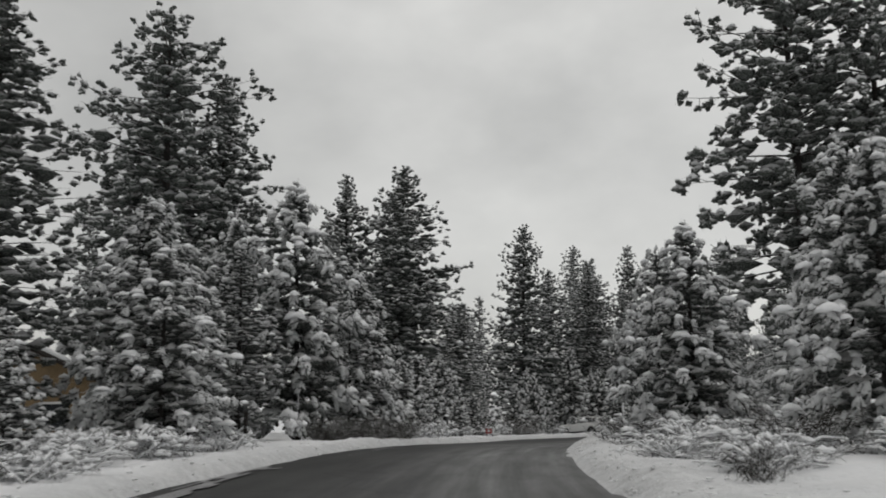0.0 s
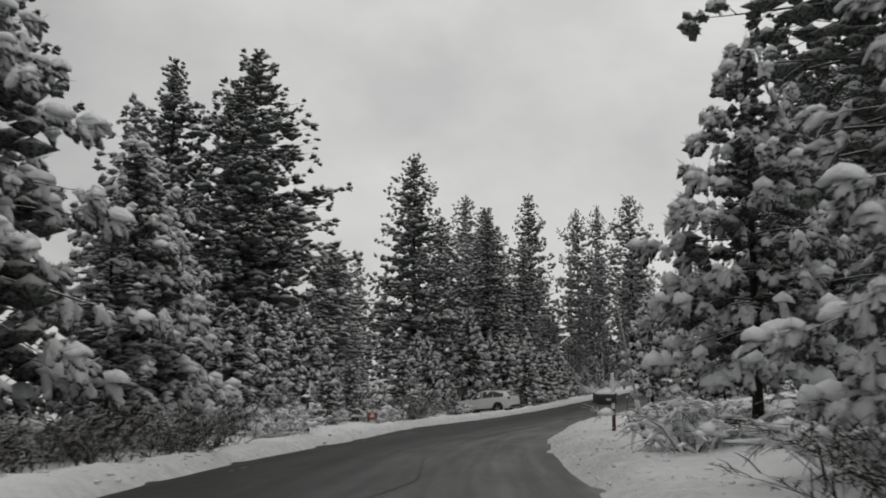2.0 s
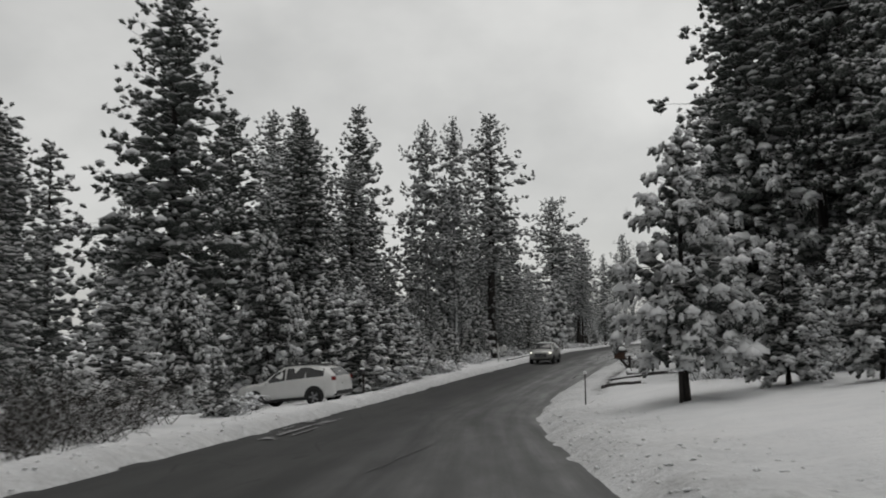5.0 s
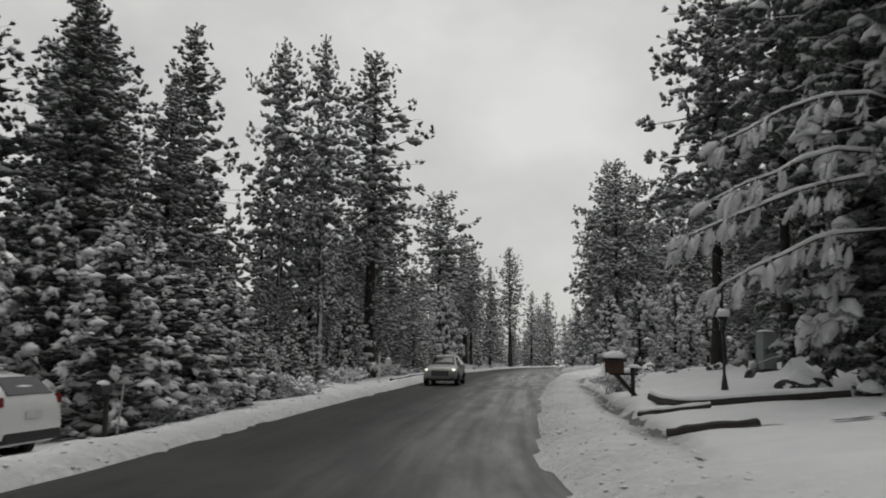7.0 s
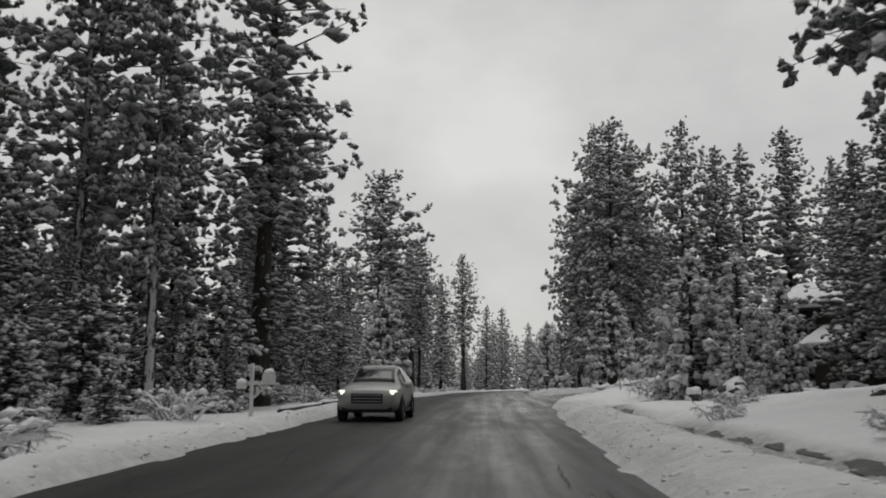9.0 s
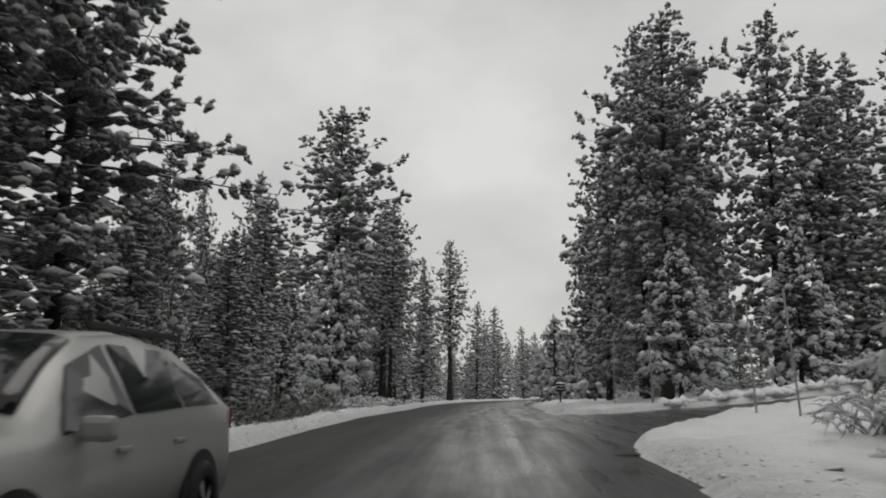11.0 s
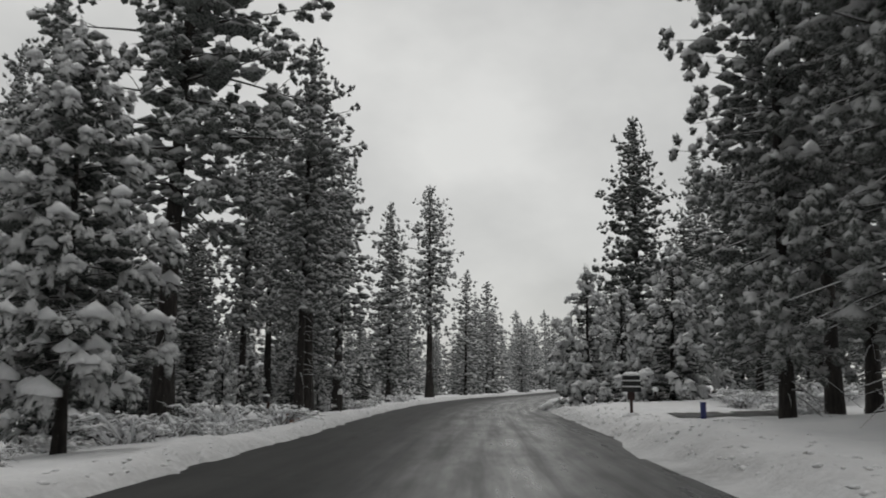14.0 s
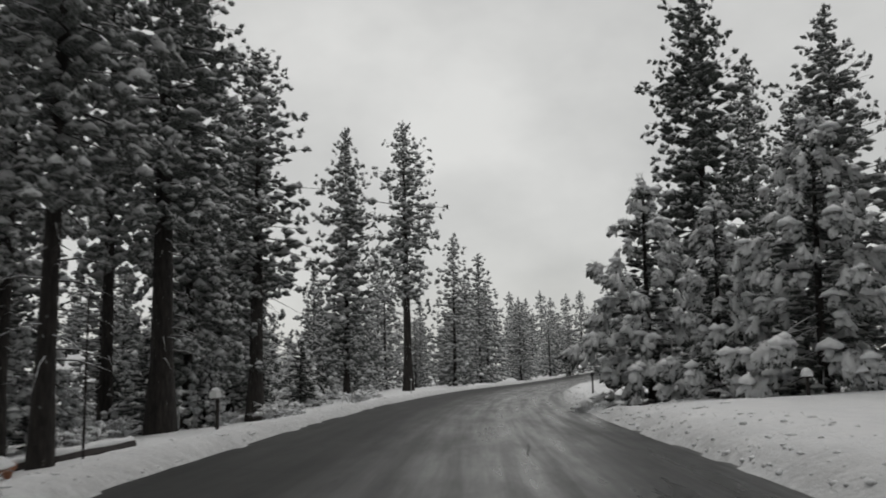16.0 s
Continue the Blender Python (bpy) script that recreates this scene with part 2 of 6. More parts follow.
def make_asphalt(name, wet):
    """Dark asphalt; the film of water, the wheel tracks and the patches follow the road's own length and width."""
    m, t, bsdf = material(name)
    uv = t.nodes.new("ShaderNodeUVMap")
    uv.uv_map = "along_road"
    stretch = t.nodes.new("ShaderNodeMapping")
    stretch.inputs["Scale"].default_value = (0.035, 1.0, 1.0)
    t.links.new(uv.outputs[0], stretch.inputs["Vector"])
    v, raw = stretch.outputs[0], uv.outputs[0]
    streak = noise_fac(t, v, 1.9, 5.0, 0.55)
    half_long = t.nodes.new("ShaderNodeMapping")
    half_long.inputs["Scale"].default_value = (0.22, 1.0, 1.0)
    t.links.new(raw, half_long.inputs["Vector"])
    patch = noise_fac(t, half_long.outputs[0], 1.1, 5.0, 0.6)
    grit = noise_fac(t, raw, 55.0, 3.0, 0.7)
    col = blend(t, 0.5, ramp(t, streak, (0.36, (0.009, 0.0095, 0.0095)), (0.64, (0.05, 0.05, 0.049))), ramp(t, patch, (0.36, (0.008, 0.0085, 0.0085)), (0.64, (0.05, 0.05, 0.049))))
    blot = noise_fac(t, half_long.outputs[0], 2.6, 3.0, 0.5)
    col = blend(t, ramp(t, blot, (0.62, 0.0), (0.7, 0.75)), col, (0.008, 0.0085, 0.0085))
    col = blend(t, 0.2, col, ramp(t, grit, (0.3, 0.008), (0.75, 0.07)))
    cells = t.nodes.new("ShaderNodeTexVoronoi")
    cells.feature = "DISTANCE_TO_EDGE"
    cells.inputs["Scale"].default_value = 0.33
    warp = t.nodes.new("ShaderNodeMix")
    warp.data_type = "RGBA"
    warp.inputs[0].default_value = 0.12
    tex = node(t, "ShaderNodeTexNoise", Scale=1.3, Detail=4.0)
    t.links.new(raw, tex.inputs["Vector"])
    t.links.new(raw, warp.inputs[6])
    t.links.new(tex.outputs["Color"], warp.inputs[7])
    t.links.new(warp.outputs[2], cells.inputs["Vector"])
    crack = ramp(t, cells.outputs["Distance"], (0.0, 1.0), (0.011, 0.0))
    some = ramp(t, noise_fac(t, raw, 0.21, 2.0), (0.44, 0.0), (0.52, 0.9))
    crack = blend(t, 1.0, crack, some, "MULTIPLY")
    col = blend(t, crack, col, (0.006, 0.006, 0.006))
    t.links.new(col, bsdf.inputs["Base Color"])
    sep = t.nodes.new("ShaderNodeSeparateXYZ")
    t.links.new(raw, sep.inputs[0])
    lane = t.nodes.new("ShaderNodeMapRange")
    lane.inputs["From Min"].default_value, lane.inputs["From Max"].default_value = -2.6, 0.2
    lane.inputs["To Min"].default_value, lane.inputs["To Max"].default_value = 0.0, 1.0
    t.links.new(sep.outputs["Y"], lane.inputs["Value"])
    film = blend(t, 1.0, ramp(t, streak, (0.34, 0.42), (0.66, 1.0)), lane.outputs[0], "MULTIPLY")
    film = blend(t, 0.6, film, ramp(t, patch, (0.38, 0.45), (0.62, 1.1)), "MULTIPLY")
    soaked = t.nodes.new("ShaderNodeMapRange")
    soaked.inputs["From Min"].default_value, soaked.inputs["From Max"].default_value = 60.0, 140.0
    soaked.inputs["To Min"].default_value, soaked.inputs["To Max"].default_value = 0.72, 1.15
    t.links.new(sep.outputs["X"], soaked.inputs["Value"])
    film = blend(t, 1.0, film, soaked.outputs[0], "MULTIPLY")
    rough = ramp(t, film, (0.0, wet + 0.4), (1.0, wet))
    t.links.new(rough, bsdf.inputs["Roughness"])
    t.links.new(ramp(t, film, (0.0, 0.25), (1.0, 1.0)), bsdf.inputs["Specular IOR Level"])
    bumped(t, bsdf, grit, 0.25, 0.004)
    return m


ASPHALT = make_asphalt("wet_asphalt", 0.24)
ASPHALT_SIDE = make_asphalt("damp_asphalt", 0.4)


# ---- the road's line: s metres along it from the first camera, d metres to its right ----
def road_line():
    ts = np.arange(0.0, 16.01, 0.5)
    grid = np.array(ROWS)
    turn = radians(TURN)
    pts = []
    for t in ts:
        x, y, z = (METRES * np.interp(t, grid[:, 0], grid[:, k]) for k in (1, 2, 3))
        pts.append((x * math.cos(turn) - y * math.sin(turn), x * math.sin(turn) + y * math.cos(turn), EYE + z))
    pts = np.array(pts)
    way = pts[1] - pts[0]
    way /= np.hypot(way[0], way[1])
    back = [pts[0] - way * k for k in (70, 60, 50, 40, 30, 20, 10, 5)]
    far = pts[-1] - pts[-5]
    a, q, ahead = math.atan2(far[1], far[0]), pts[-1].copy(), []
    for k in range(1, 60):
        a -= radians(np.interp(k * 5, [0, 20, 30, 90, 100], [0, 0, 0.8, 0.8, 0]))
        q = q + 5 * np.array([math.cos(a), math.sin(a), -0.008 if k < 25 else -0.002])
        ahead.append(q.copy())
    line = np.array(back + list(pts) + ahead)
    line[:, 2] -= EYE + np.interp(line[:, 1], [100, 160, 400], [0, 0.22, 0.22])
    s = np.concatenate([[0], np.cumsum(np.hypot(*np.diff(line[:, :2], axis=0).T))]) - 70
    return s, line


LINE_S, LINE = road_line()
S_FINE = np.arange(-60, 430, 1.0)
_c = np.stack([np.interp(S_FINE, LINE_S, LINE[:, k]) for k in range(3)], 1)
_k = np.ones(9) / 9
_p = np.pad(_c, ((4, 4), (0, 0)), mode="reflect", reflect_type="odd")
CENTRE = np.stack([np.convolve(_p[:, k], _k, "valid") for k in range(3)], 1)
_t = np.gradient(CENTRE[:, :2], axis=0)
TANGENT = _t / np.hypot(_t[:, 0], _t[:, 1])[:, None]
EDGE_LEFT = lambda s: np.interp(s, [0, 25, 45, 55, 105, 140, 165, 400], [-4.9, -4.4, -4.3, -5.3, -5.0, -4.8, -5.2, -4.8])
EDGE_RIGHT = lambda s: np.interp(s, [0, 25, 45, 60, 80, 105, 118, 150, 165, 400], [2.4, 2.1, 1.8, 1.3, 1.7, 2.2, 2.7, 4.0, 4.1, 4.2])
# the mouth and run of the side road
SIDE_NEAR = lambda d: np.interp(d, [2.6, 3.7, 5.4, 7, 9, 16, 40], [127, 132, 133.6, 135.2, 136.2, 137, 140])
SIDE_FAR = lambda d: np.interp(d, [3.8, 4.0, 4.2, 4.5, 5.3, 6.7, 8, 10, 16, 40], [160, 154, 151, 149, 146.6, 145.4, 143.8, 142.4, 143.2, 147])


def side_rise(s, d):
    """How far the side road and the lawns beside it climb over the main road."""
    return 0.12 * np.clip(d - 3.0, 0, 14) * np.clip((s - 127) / 6, 0, 1) * np.clip((172 - s) / 10, 0, 1)


def fbm(x, y, scale, seed=0.0):
    """Smooth value noise for arrays, about -1 to 1."""
    out = np.zeros(np.broadcast(x, y).shape)
    for k, amp in ((1.0, 0.6), (2.1, 0.3), (4.3, 0.15)):
        u, v = x / scale * k + seed * 7.1, y / scale * k + seed * 3.7
        i, j = np.floor(u), np.floor(v)
        fu, fv = u - i, v - j
        fu, fv = fu * fu * (3 - 2 * fu), fv * fv * (3 - 2 * fv)
        h = lambda a, b: np.modf(np.abs(np.sin(a * 127.1 + b * 311.7 + seed * 17.0) * 43758.5453))[0] * 2 - 1
        out = out + amp * ((h(i, j) * (1 - fu) + h(i + 1, j) * fu) * (1 - fv) + (h(i, j + 1) * (1 - fu) + h(i + 1, j + 1) * fu) * fv)
    return out


def paved(s, d):
    """How far inside the pavement a place lies, in metres; negative off it."""
    rough = 0.16 * fbm(s, d, 1.3, 2.0) + 0.1 * fbm(s, d, 4.0, 5.0)
    main = np.minimum(d - EDGE_LEFT(s), EDGE_RIGHT(s) - d)
    side = np.minimum(np.minimum(s - SIDE_NEAR(d), SIDE_FAR(d) - s), np.minimum(d - 1.0, 38 - d))
    return np.maximum(main, side) + rough


def lift(s, d):
    """The snow's height over the road's."""
    right, left = np.maximum(d - EDGE_RIGHT(s), 0), np.maximum(EDGE_LEFT(s) - d, 0)
    slope = np.interp(s, [0, 25, 45, 110, 122, 138, 155, 190, 420], [0.05, 0.06, 0.13, 0.13, 0.05, 0.0, 0.0, 0.03, 0.04])
    fall = np.interp(s, [45, 65, 80, 95, 110, 150, 165, 205, 230, 420], [0.0, 0.03, 0.13, 0.12, 0.03, 0.02, 0.1, 0.1, 0.04, 0.03])
    bank = slope * np.minimum(right, 26) - fall * np.clip(left - 0.8, 0, 24)
    bank = bank + 0.36 * np.clip((right - 0.3) / 1.4, 0, 1) * np.clip((s - 158) / 7, 0, 1) * np.clip((196 - s) / 8, 0, 1)
    inside = paved(s, d)
    off = np.clip(-inside, 0, 3)
    berm = 0.16 * np.clip(off / 0.35, 0, 1) + 0.12 * np.exp(-((off - 0.75) / 0.45) ** 2) * (0.6 + 0.8 * fbm(s, d, 2.2, 9.0))
    rut = -0.14 * np.exp(-((right - 1.9) / 0.22) ** 2) * np.clip((s - 78) / 8, 0, 1) * np.clip((124 - s) / 6, 0, 1)
    lumps = (0.085 * fbm(s, d, 0.9, 1.0) * (0.5 + np.exp(-(off / 1.6) ** 2)) + 0.12 * fbm(s, d, 3.2, 3.0) + 0.35 * fbm(s, d, 13.0, 4.0) * np.clip((off - 1) / 2, 0, 1)) * np.clip(off / 0.6, 0, 1)
    lumps = lumps + 0.11 * np.maximum(fbm(s, d, 0.42, 17.0), -0.2) * np.exp(-((off - 0.8) / 0.9) ** 2) * np.clip(off / 0.25, 0, 1)
    side = np.clip((d - EDGE_RIGHT(s)) / 3, 0, 1)
    return side_rise(s, d) + np.where(inside > 0, -0.07, bank + berm + rut + lumps * (0.6 + 0.4 * side))


def place(s, d, dz=None):
    """World places for distances along and across the road; dz: metres over the road's height, or None for the snow's surface."""
    s, d = np.asarray(s, float), np.asarray(d, float)
    c = np.stack([np.interp(s, S_FINE, CENTRE[:, k]) for k in range(3)], -1)
    t = np.stack([np.interp(s, S_FINE, TANGENT[:, k]) for k in range(2)], -1)
    z = c[..., 2] + (lift(s, d) if dz is None else dz)
    return np.stack([c[..., 0] + t[..., 1] * d, c[..., 1] - t[..., 0] * d, z], -1)


def heading(s):
    """Degrees by which the road's own forward direction is turned from +y at s."""
    t = [np.interp(s, S_FINE, TANGENT[:, k]) for k in range(2)]
    return math.degrees(math.atan2(-t[0], t[1]))


# ---- mesh building ----
def mesh_from(name, verts, faces, mats, smooth=False, mat_index=None, uv=None, uv_name="along_road"):
    """verts n x 3, faces m x 3 or m x 4, as arrays."""
    me = bpy.data.meshes.new(name)
    verts, faces = np.asarray(verts, np.float32), np.asarray(faces, np.int32)
    m, k = faces.shape
    me.vertices.add(len(verts))
    me.vertices.foreach_set("co", verts.ravel())
    me.loops.add(m * k)
    me.loops.foreach_set("vertex_index", faces.ravel())
    me.polygons.add(m)
    me.polygons.foreach_set("loop_start", np.arange(0, m * k, k, dtype=np.int32))
    me.polygons.foreach_set("use_smooth", np.full(m, smooth))
    if mat_index is not None:
        me.polygons.foreach_set("material_index", np.asarray(mat_index, np.int32))
    for mt in mats:
        me.materials.append(mt)
    if uv is not None:
        layer = me.uv_layers.new(name=uv_name)
        layer.data.foreach_set("uv", np.asarray(uv, np.float32)[faces.ravel()].ravel())
    me.update(calc_edges=True)
    me.validate()
    return me


def sheet(s_list, d_list, name, mat, dz, keep=None):
    """A grid along and across the road as one mesh."""
    ss, dd = np.meshgrid(s_list, d_list, indexing="ij")
    pts = place(ss, dd, dz(ss, dd) if callable(dz) else dz).reshape(-1, 3)
    ni, nj = ss.shape
    idx = np.arange(ni * nj).reshape(ni, nj)
    quads = np.stack([idx[:-1, :-1], idx[:-1, 1:], idx[1:, 1:], idx[1:, :-1]], -1).reshape(-1, 4)[:, ::-1]
    if keep is not None:
        ok = keep(ss, dd).ravel()
        quads = quads[ok[quads].all(1)]
        used = np.unique(quads)
        back = np.zeros(ni * nj, int)
        back[used] = np.arange(len(used))
        pts, quads = pts[used], back[quads]
        ss, dd = ss.ravel()[used], dd.ravel()[used]
    me = mesh_from(name, pts, quads, [mat], True, uv=np.stack([ss.ravel(), dd.ravel()], 1))
    return me


def part(name, data, parent, label="", m=None):
    """Links a mesh as one part under a thing or a part."""
    ob = new(name, data)
    ob.parent = parent
    if m is not None:
        ob.matrix_basis = m
    if label:
        ob["label"] = label
    return ob


def from_bm(name, bm, mat, smooth=False):
    me = bpy.data.meshes.new(name)
    bm.to_mesh(me)
    bm.free()
    for mt in (mat if isinstance(mat, (list, tuple)) else [mat]):
        me.materials.append(mt)
    if smooth:
        me.polygons.foreach_set("use_smooth", np.full(len(me.polygons), True))
    return me


# ---- ground and road ----
S_NEAR = np.concatenate([np.arange(-50, 0, 2.0), np.arange(0, 215, 0.3), np.arange(215, 300, 1.5), np.arange(300, 425, 5.0)])
D_NEAR = np.concatenate([np.arange(-95, -22, 4.0), np.arange(-22, -8, 0.8), np.arange(-8, 9, 0.19), np.arange(9, 12, 0.3), np.arange(12, 24, 0.8), np.arange(24, 96, 4.0)])


def build_ground():
    me = sheet(S_NEAR, D_NEAR, "ground", SNOW, None)
    bm = bmesh.new()
    bm.from_mesh(me)
    rim = [e for e in bm.edges if e.is_boundary]
    out = bmesh.ops.extrude_edge_only(bm, edges=rim)
    middle = Vector((-25, 180, 0))
    for v in out["geom"]:
        if isinstance(v, bmesh.types.BMVert):
            way = (v.co - middle).xy.normalized()
            v.co = Vector((middle.x + way.x * 2600, middle.y + way.y * 2600, -6.0))
    bm.normal_update()
    bm.to_mesh(me)
    bm.free()
    ss, dd = np.meshgrid(S_NEAR, D_NEAR, indexing="ij")
    away = -paved(ss, dd)
    right = (dd > 0) & (ss < 215)
    dirt = np.where(right, np.clip(1.15 - away / np.where(ss < 130, 2.4, 1.2), 0, 1) * 0.5 * (0.8 + 0.5 * fbm(ss, dd, 1.2, 14.0)), np.clip(1 - away / 1.0, 0, 1) * 0.5)
    gutter = np.exp(-((dd - EDGE_RIGHT(ss) - 1.9 - 0.25 * fbm(ss, dd, 6.0, 8.0)) / 0.36) ** 2) * np.clip((ss - 76) / 6, 0, 1) * np.clip((126 - ss) / 6, 0, 1) * (0.75 + 0.6 * fbm(ss, dd, 2.5, 11.0))
    dirt = np.clip(np.maximum(dirt, gutter * 1.1), 0, 1)
    values = np.zeros(len(me.vertices), np.float32)
    values[:dirt.size] = dirt.ravel()
    corner = np.zeros(len(me.loops), np.int32)
    me.loops.foreach_get("vertex_index", corner)
    slush = me.uv_layers.new(name="slush")
    slush.data.foreach_set("uv", np.stack([values[corner], values[corner]], 1).ravel())
    ob = new("ground", me)
    tagged(ob, "uneven fresh snow over the verges and forest floor", "snow ground", kind="structure")


build_ground()
road = new("road", sheet(np.arange(-50, 425, 1.0), np.linspace(-6.2, 5.6, 41), "road", ASPHALT,
                         lambda s, d: -0.015 * np.abs(d + 1) * 0.3 + 0.004 * fbm(s, d, 1.5, 6.0)))
tagged(road, "dark wet two-lane asphalt road with cracks and thawed wheel tracks", "road", kind="structure")
side_road = new("side_road", sheet(np.arange(120, 180, 0.8), np.arange(1.0, 42, 0.8), "side_road", ASPHALT, lambda s, d: 0.006 - 0.006 * np.clip(4 - d, 0, 3) + side_rise(s, d),
                                   keep=lambda s, d: (s > SIDE_NEAR(d) - 2) & (s < SIDE_FAR(d) + 2)))
tagged(side_road, "damp dark asphalt mouth of a side road between snow edges", "road", kind="structure")

# ---- trees ----
_ico = bmesh.new()
bmesh.ops.create_icosphere(_ico, subdivisions=1, radius=1.0)
ICO_V = np.array([v.co[:] for v in _ico.verts])
_ico.verts.index_update()
ICO_F = np.array([[v.index for v in f.verts] for f in _ico.faces])
_ico.free()
_ico = bmesh.new()
bmesh.ops.create_icosphere(_ico, subdivisions=2, radius=1.0)
ICO2_V = np.array([v.co[:] for v in _ico.verts])
_ico.verts.index_update()
ICO2_F = np.array([[v.index for v in f.verts] for f in _ico.faces])
_ico.free()

OCTA_V = np.array([(1, 0, 0), (-1, 0, 0), (0, 1, 0), (0, -1, 0), (0, 0, 1), (0, 0, -1)], float)
OCTA_F = np.array([(0, 2, 4), (2, 1, 4), (1, 3, 4), (3, 0, 4), (2, 0, 5), (1, 2, 5), (3, 1, 5), (0, 3, 5)])


def unit(a):
    return a / np.maximum(np.linalg.norm(a, axis=-1, keepdims=True), 1e-9)


def tubes(lines, radii, sides):
    """One mesh's verts and quads for many tapered tubes of the same point count: lines n x k x 3, radii n x k."""
    n, k, _ = lines.shape
    way = unit(np.gradient(lines, axis=1))
    ref = np.where(np.abs(way[..., 2:3]) > 0.9, np.array([1.0, 0, 0]), np.array([0, 0, 1.0]))
    u = unit(np.cross(way, ref))
    v = np.cross(way, u)
    ang = np.arange(sides) / sides * 2 * np.pi
    ring = u[:, :, None] * np.cos(ang)[None, None, :, None] + v[:, :, None] * np.sin(ang)[None, None, :, None]
    pts = lines[:, :, None] + ring * radii[:, :, None, None]
    idx = np.arange(n * k * sides).reshape(n, k, sides)
    a, b = idx[:, :-1], idx[:, 1:]
    quads = np.stack([a, np.roll(a, -1, 2), np.roll(b, -1, 2), b], -1).reshape(-1, 4)
    return pts.reshape(-1, 3), quads


def blades(rng, mid, way, size, count, width):
    """Loose needles: count thin triangles that stand out round each axis."""
    n = len(mid)
    spread = unit(rng.normal(size=(n, count, 3)))
    aim = unit(way[:, None] * 0.9 + spread)
    foot = mid[:, None] + way[:, None] * (rng.uniform(0.15, 0.8, (n, count, 1)) * size[:, None, None])
    length = size[:, None, None] * rng.uniform(0.35, 0.62, (n, count, 1))
    across = unit(np.cross(aim, rng.normal(size=(n, count, 3)))) * (width * size[:, None, None])
    tri = np.stack([foot - across, foot + across, foot + aim * length], 2)
    verts = tri.reshape(-1, 3)
    return verts, np.arange(len(verts)).reshape(-1, 3)


def brush_shape(rings, sides):
    """One needle brush along +x, from the twig to its blunt end: rings as (x, radius)."""
    v, f = [(0.0, 0.0, 0.0)], []
    for k, (x, r) in enumerate(rings):
        for j in range(sides):
            a = 2 * math.pi * (j + 0.5 * (k % 2)) / sides
            v.append((x, r * math.cos(a), r * math.sin(a)))
    v.append((1.0, 0.0, 0.0))
    last = len(v) - 1
    for j in range(sides):
        q = (j + 1) % sides
        f.append((0, 1 + q, 1 + j))
        for k in range(len(rings) - 1):
            a, b = 1 + k * sides, 1 + (k + 1) * sides
            f += [(a + j, a + q, b + j), (a + q, b + q, b + j)]
        e = 1 + (len(rings) - 1) * sides
        f.append((e + j, e + q, last))
    return np.array(v), np.array(f)


BRUSHES = (brush_shape(((0.62, 1.0),), 4), brush_shape(((0.3, 0.75), (0.8, 0.9)), 4), brush_shape(((0.22, 0.6), (0.55, 1.0), (0.88, 0.75)), 6))


def brushes(rng, foot, way, size, fat, fine, droop):
    """Needle brushes at the twigs' ends; droop bends them down under their snow."""
    bv, bf = BRUSHES[fine]
    n = len(foot)
    u = unit(np.cross(way, np.array([0.013, 0.02, 1.0])))
    w = np.cross(u, way)
    v = np.repeat(bv[None], n, 0)
    thick = (fat * rng.uniform(0.75, 1.3, n))[:, None] * rng.uniform(0.78, 1.22, (n, len(bv)))
    x = v[..., 0] * rng.uniform(0.9, 1.1, (n, len(bv)))
    pts = foot[:, None] + (way[:, None] * x[..., None] + u[:, None] * (v[..., 1] * thick)[..., None] + w[:, None] * (v[..., 2] * thick)[..., None]) * size[:, None, None]
    pts[..., 2] -= droop * size[:, None] * x ** 2
    return pts.reshape(-1, 3), (bf[None] + np.arange(n)[:, None, None] * len(bv)).reshape(-1, 3)


def domes(rng, mid, size, fine, flat=0.5):
    """Rounded lumps of snow that sit on the forks of the boughs and slump over their sides."""
    bv, bf = ((ICO_V, ICO_F), (ICO2_V, ICO2_F))[fine]
    n = len(mid)
    v = np.repeat(bv[None], n, 0) * (1 + rng.uniform(-0.14, 0.14, (n, len(bv), 1)))
    a = rng.uniform(0, 6.28, (n, 1))
    x, y = v[..., 0] * rng.uniform(0.8, 1.35, (n, 1)), v[..., 1] * rng.uniform(0.6, 1.0, (n, 1))
    z = np.where(v[..., 2] < 0, v[..., 2] * 0.5, v[..., 2]) * flat - 0.3 * (x ** 2 + y ** 2)
    if fine:
        z = z + 0.12 * np.sin(x * 4.1 + a) * np.cos(y * 4.7 + 2 * a)
    p = np.stack([x * np.cos(a) - y * np.sin(a), x * np.sin(a) + y * np.cos(a), z], -1) * size[:, None, None]
    return (mid[:, None] + p).reshape(-1, 3), (bf[None] + np.arange(n)[:, None, None] * len(bv)).reshape(-1, 3)


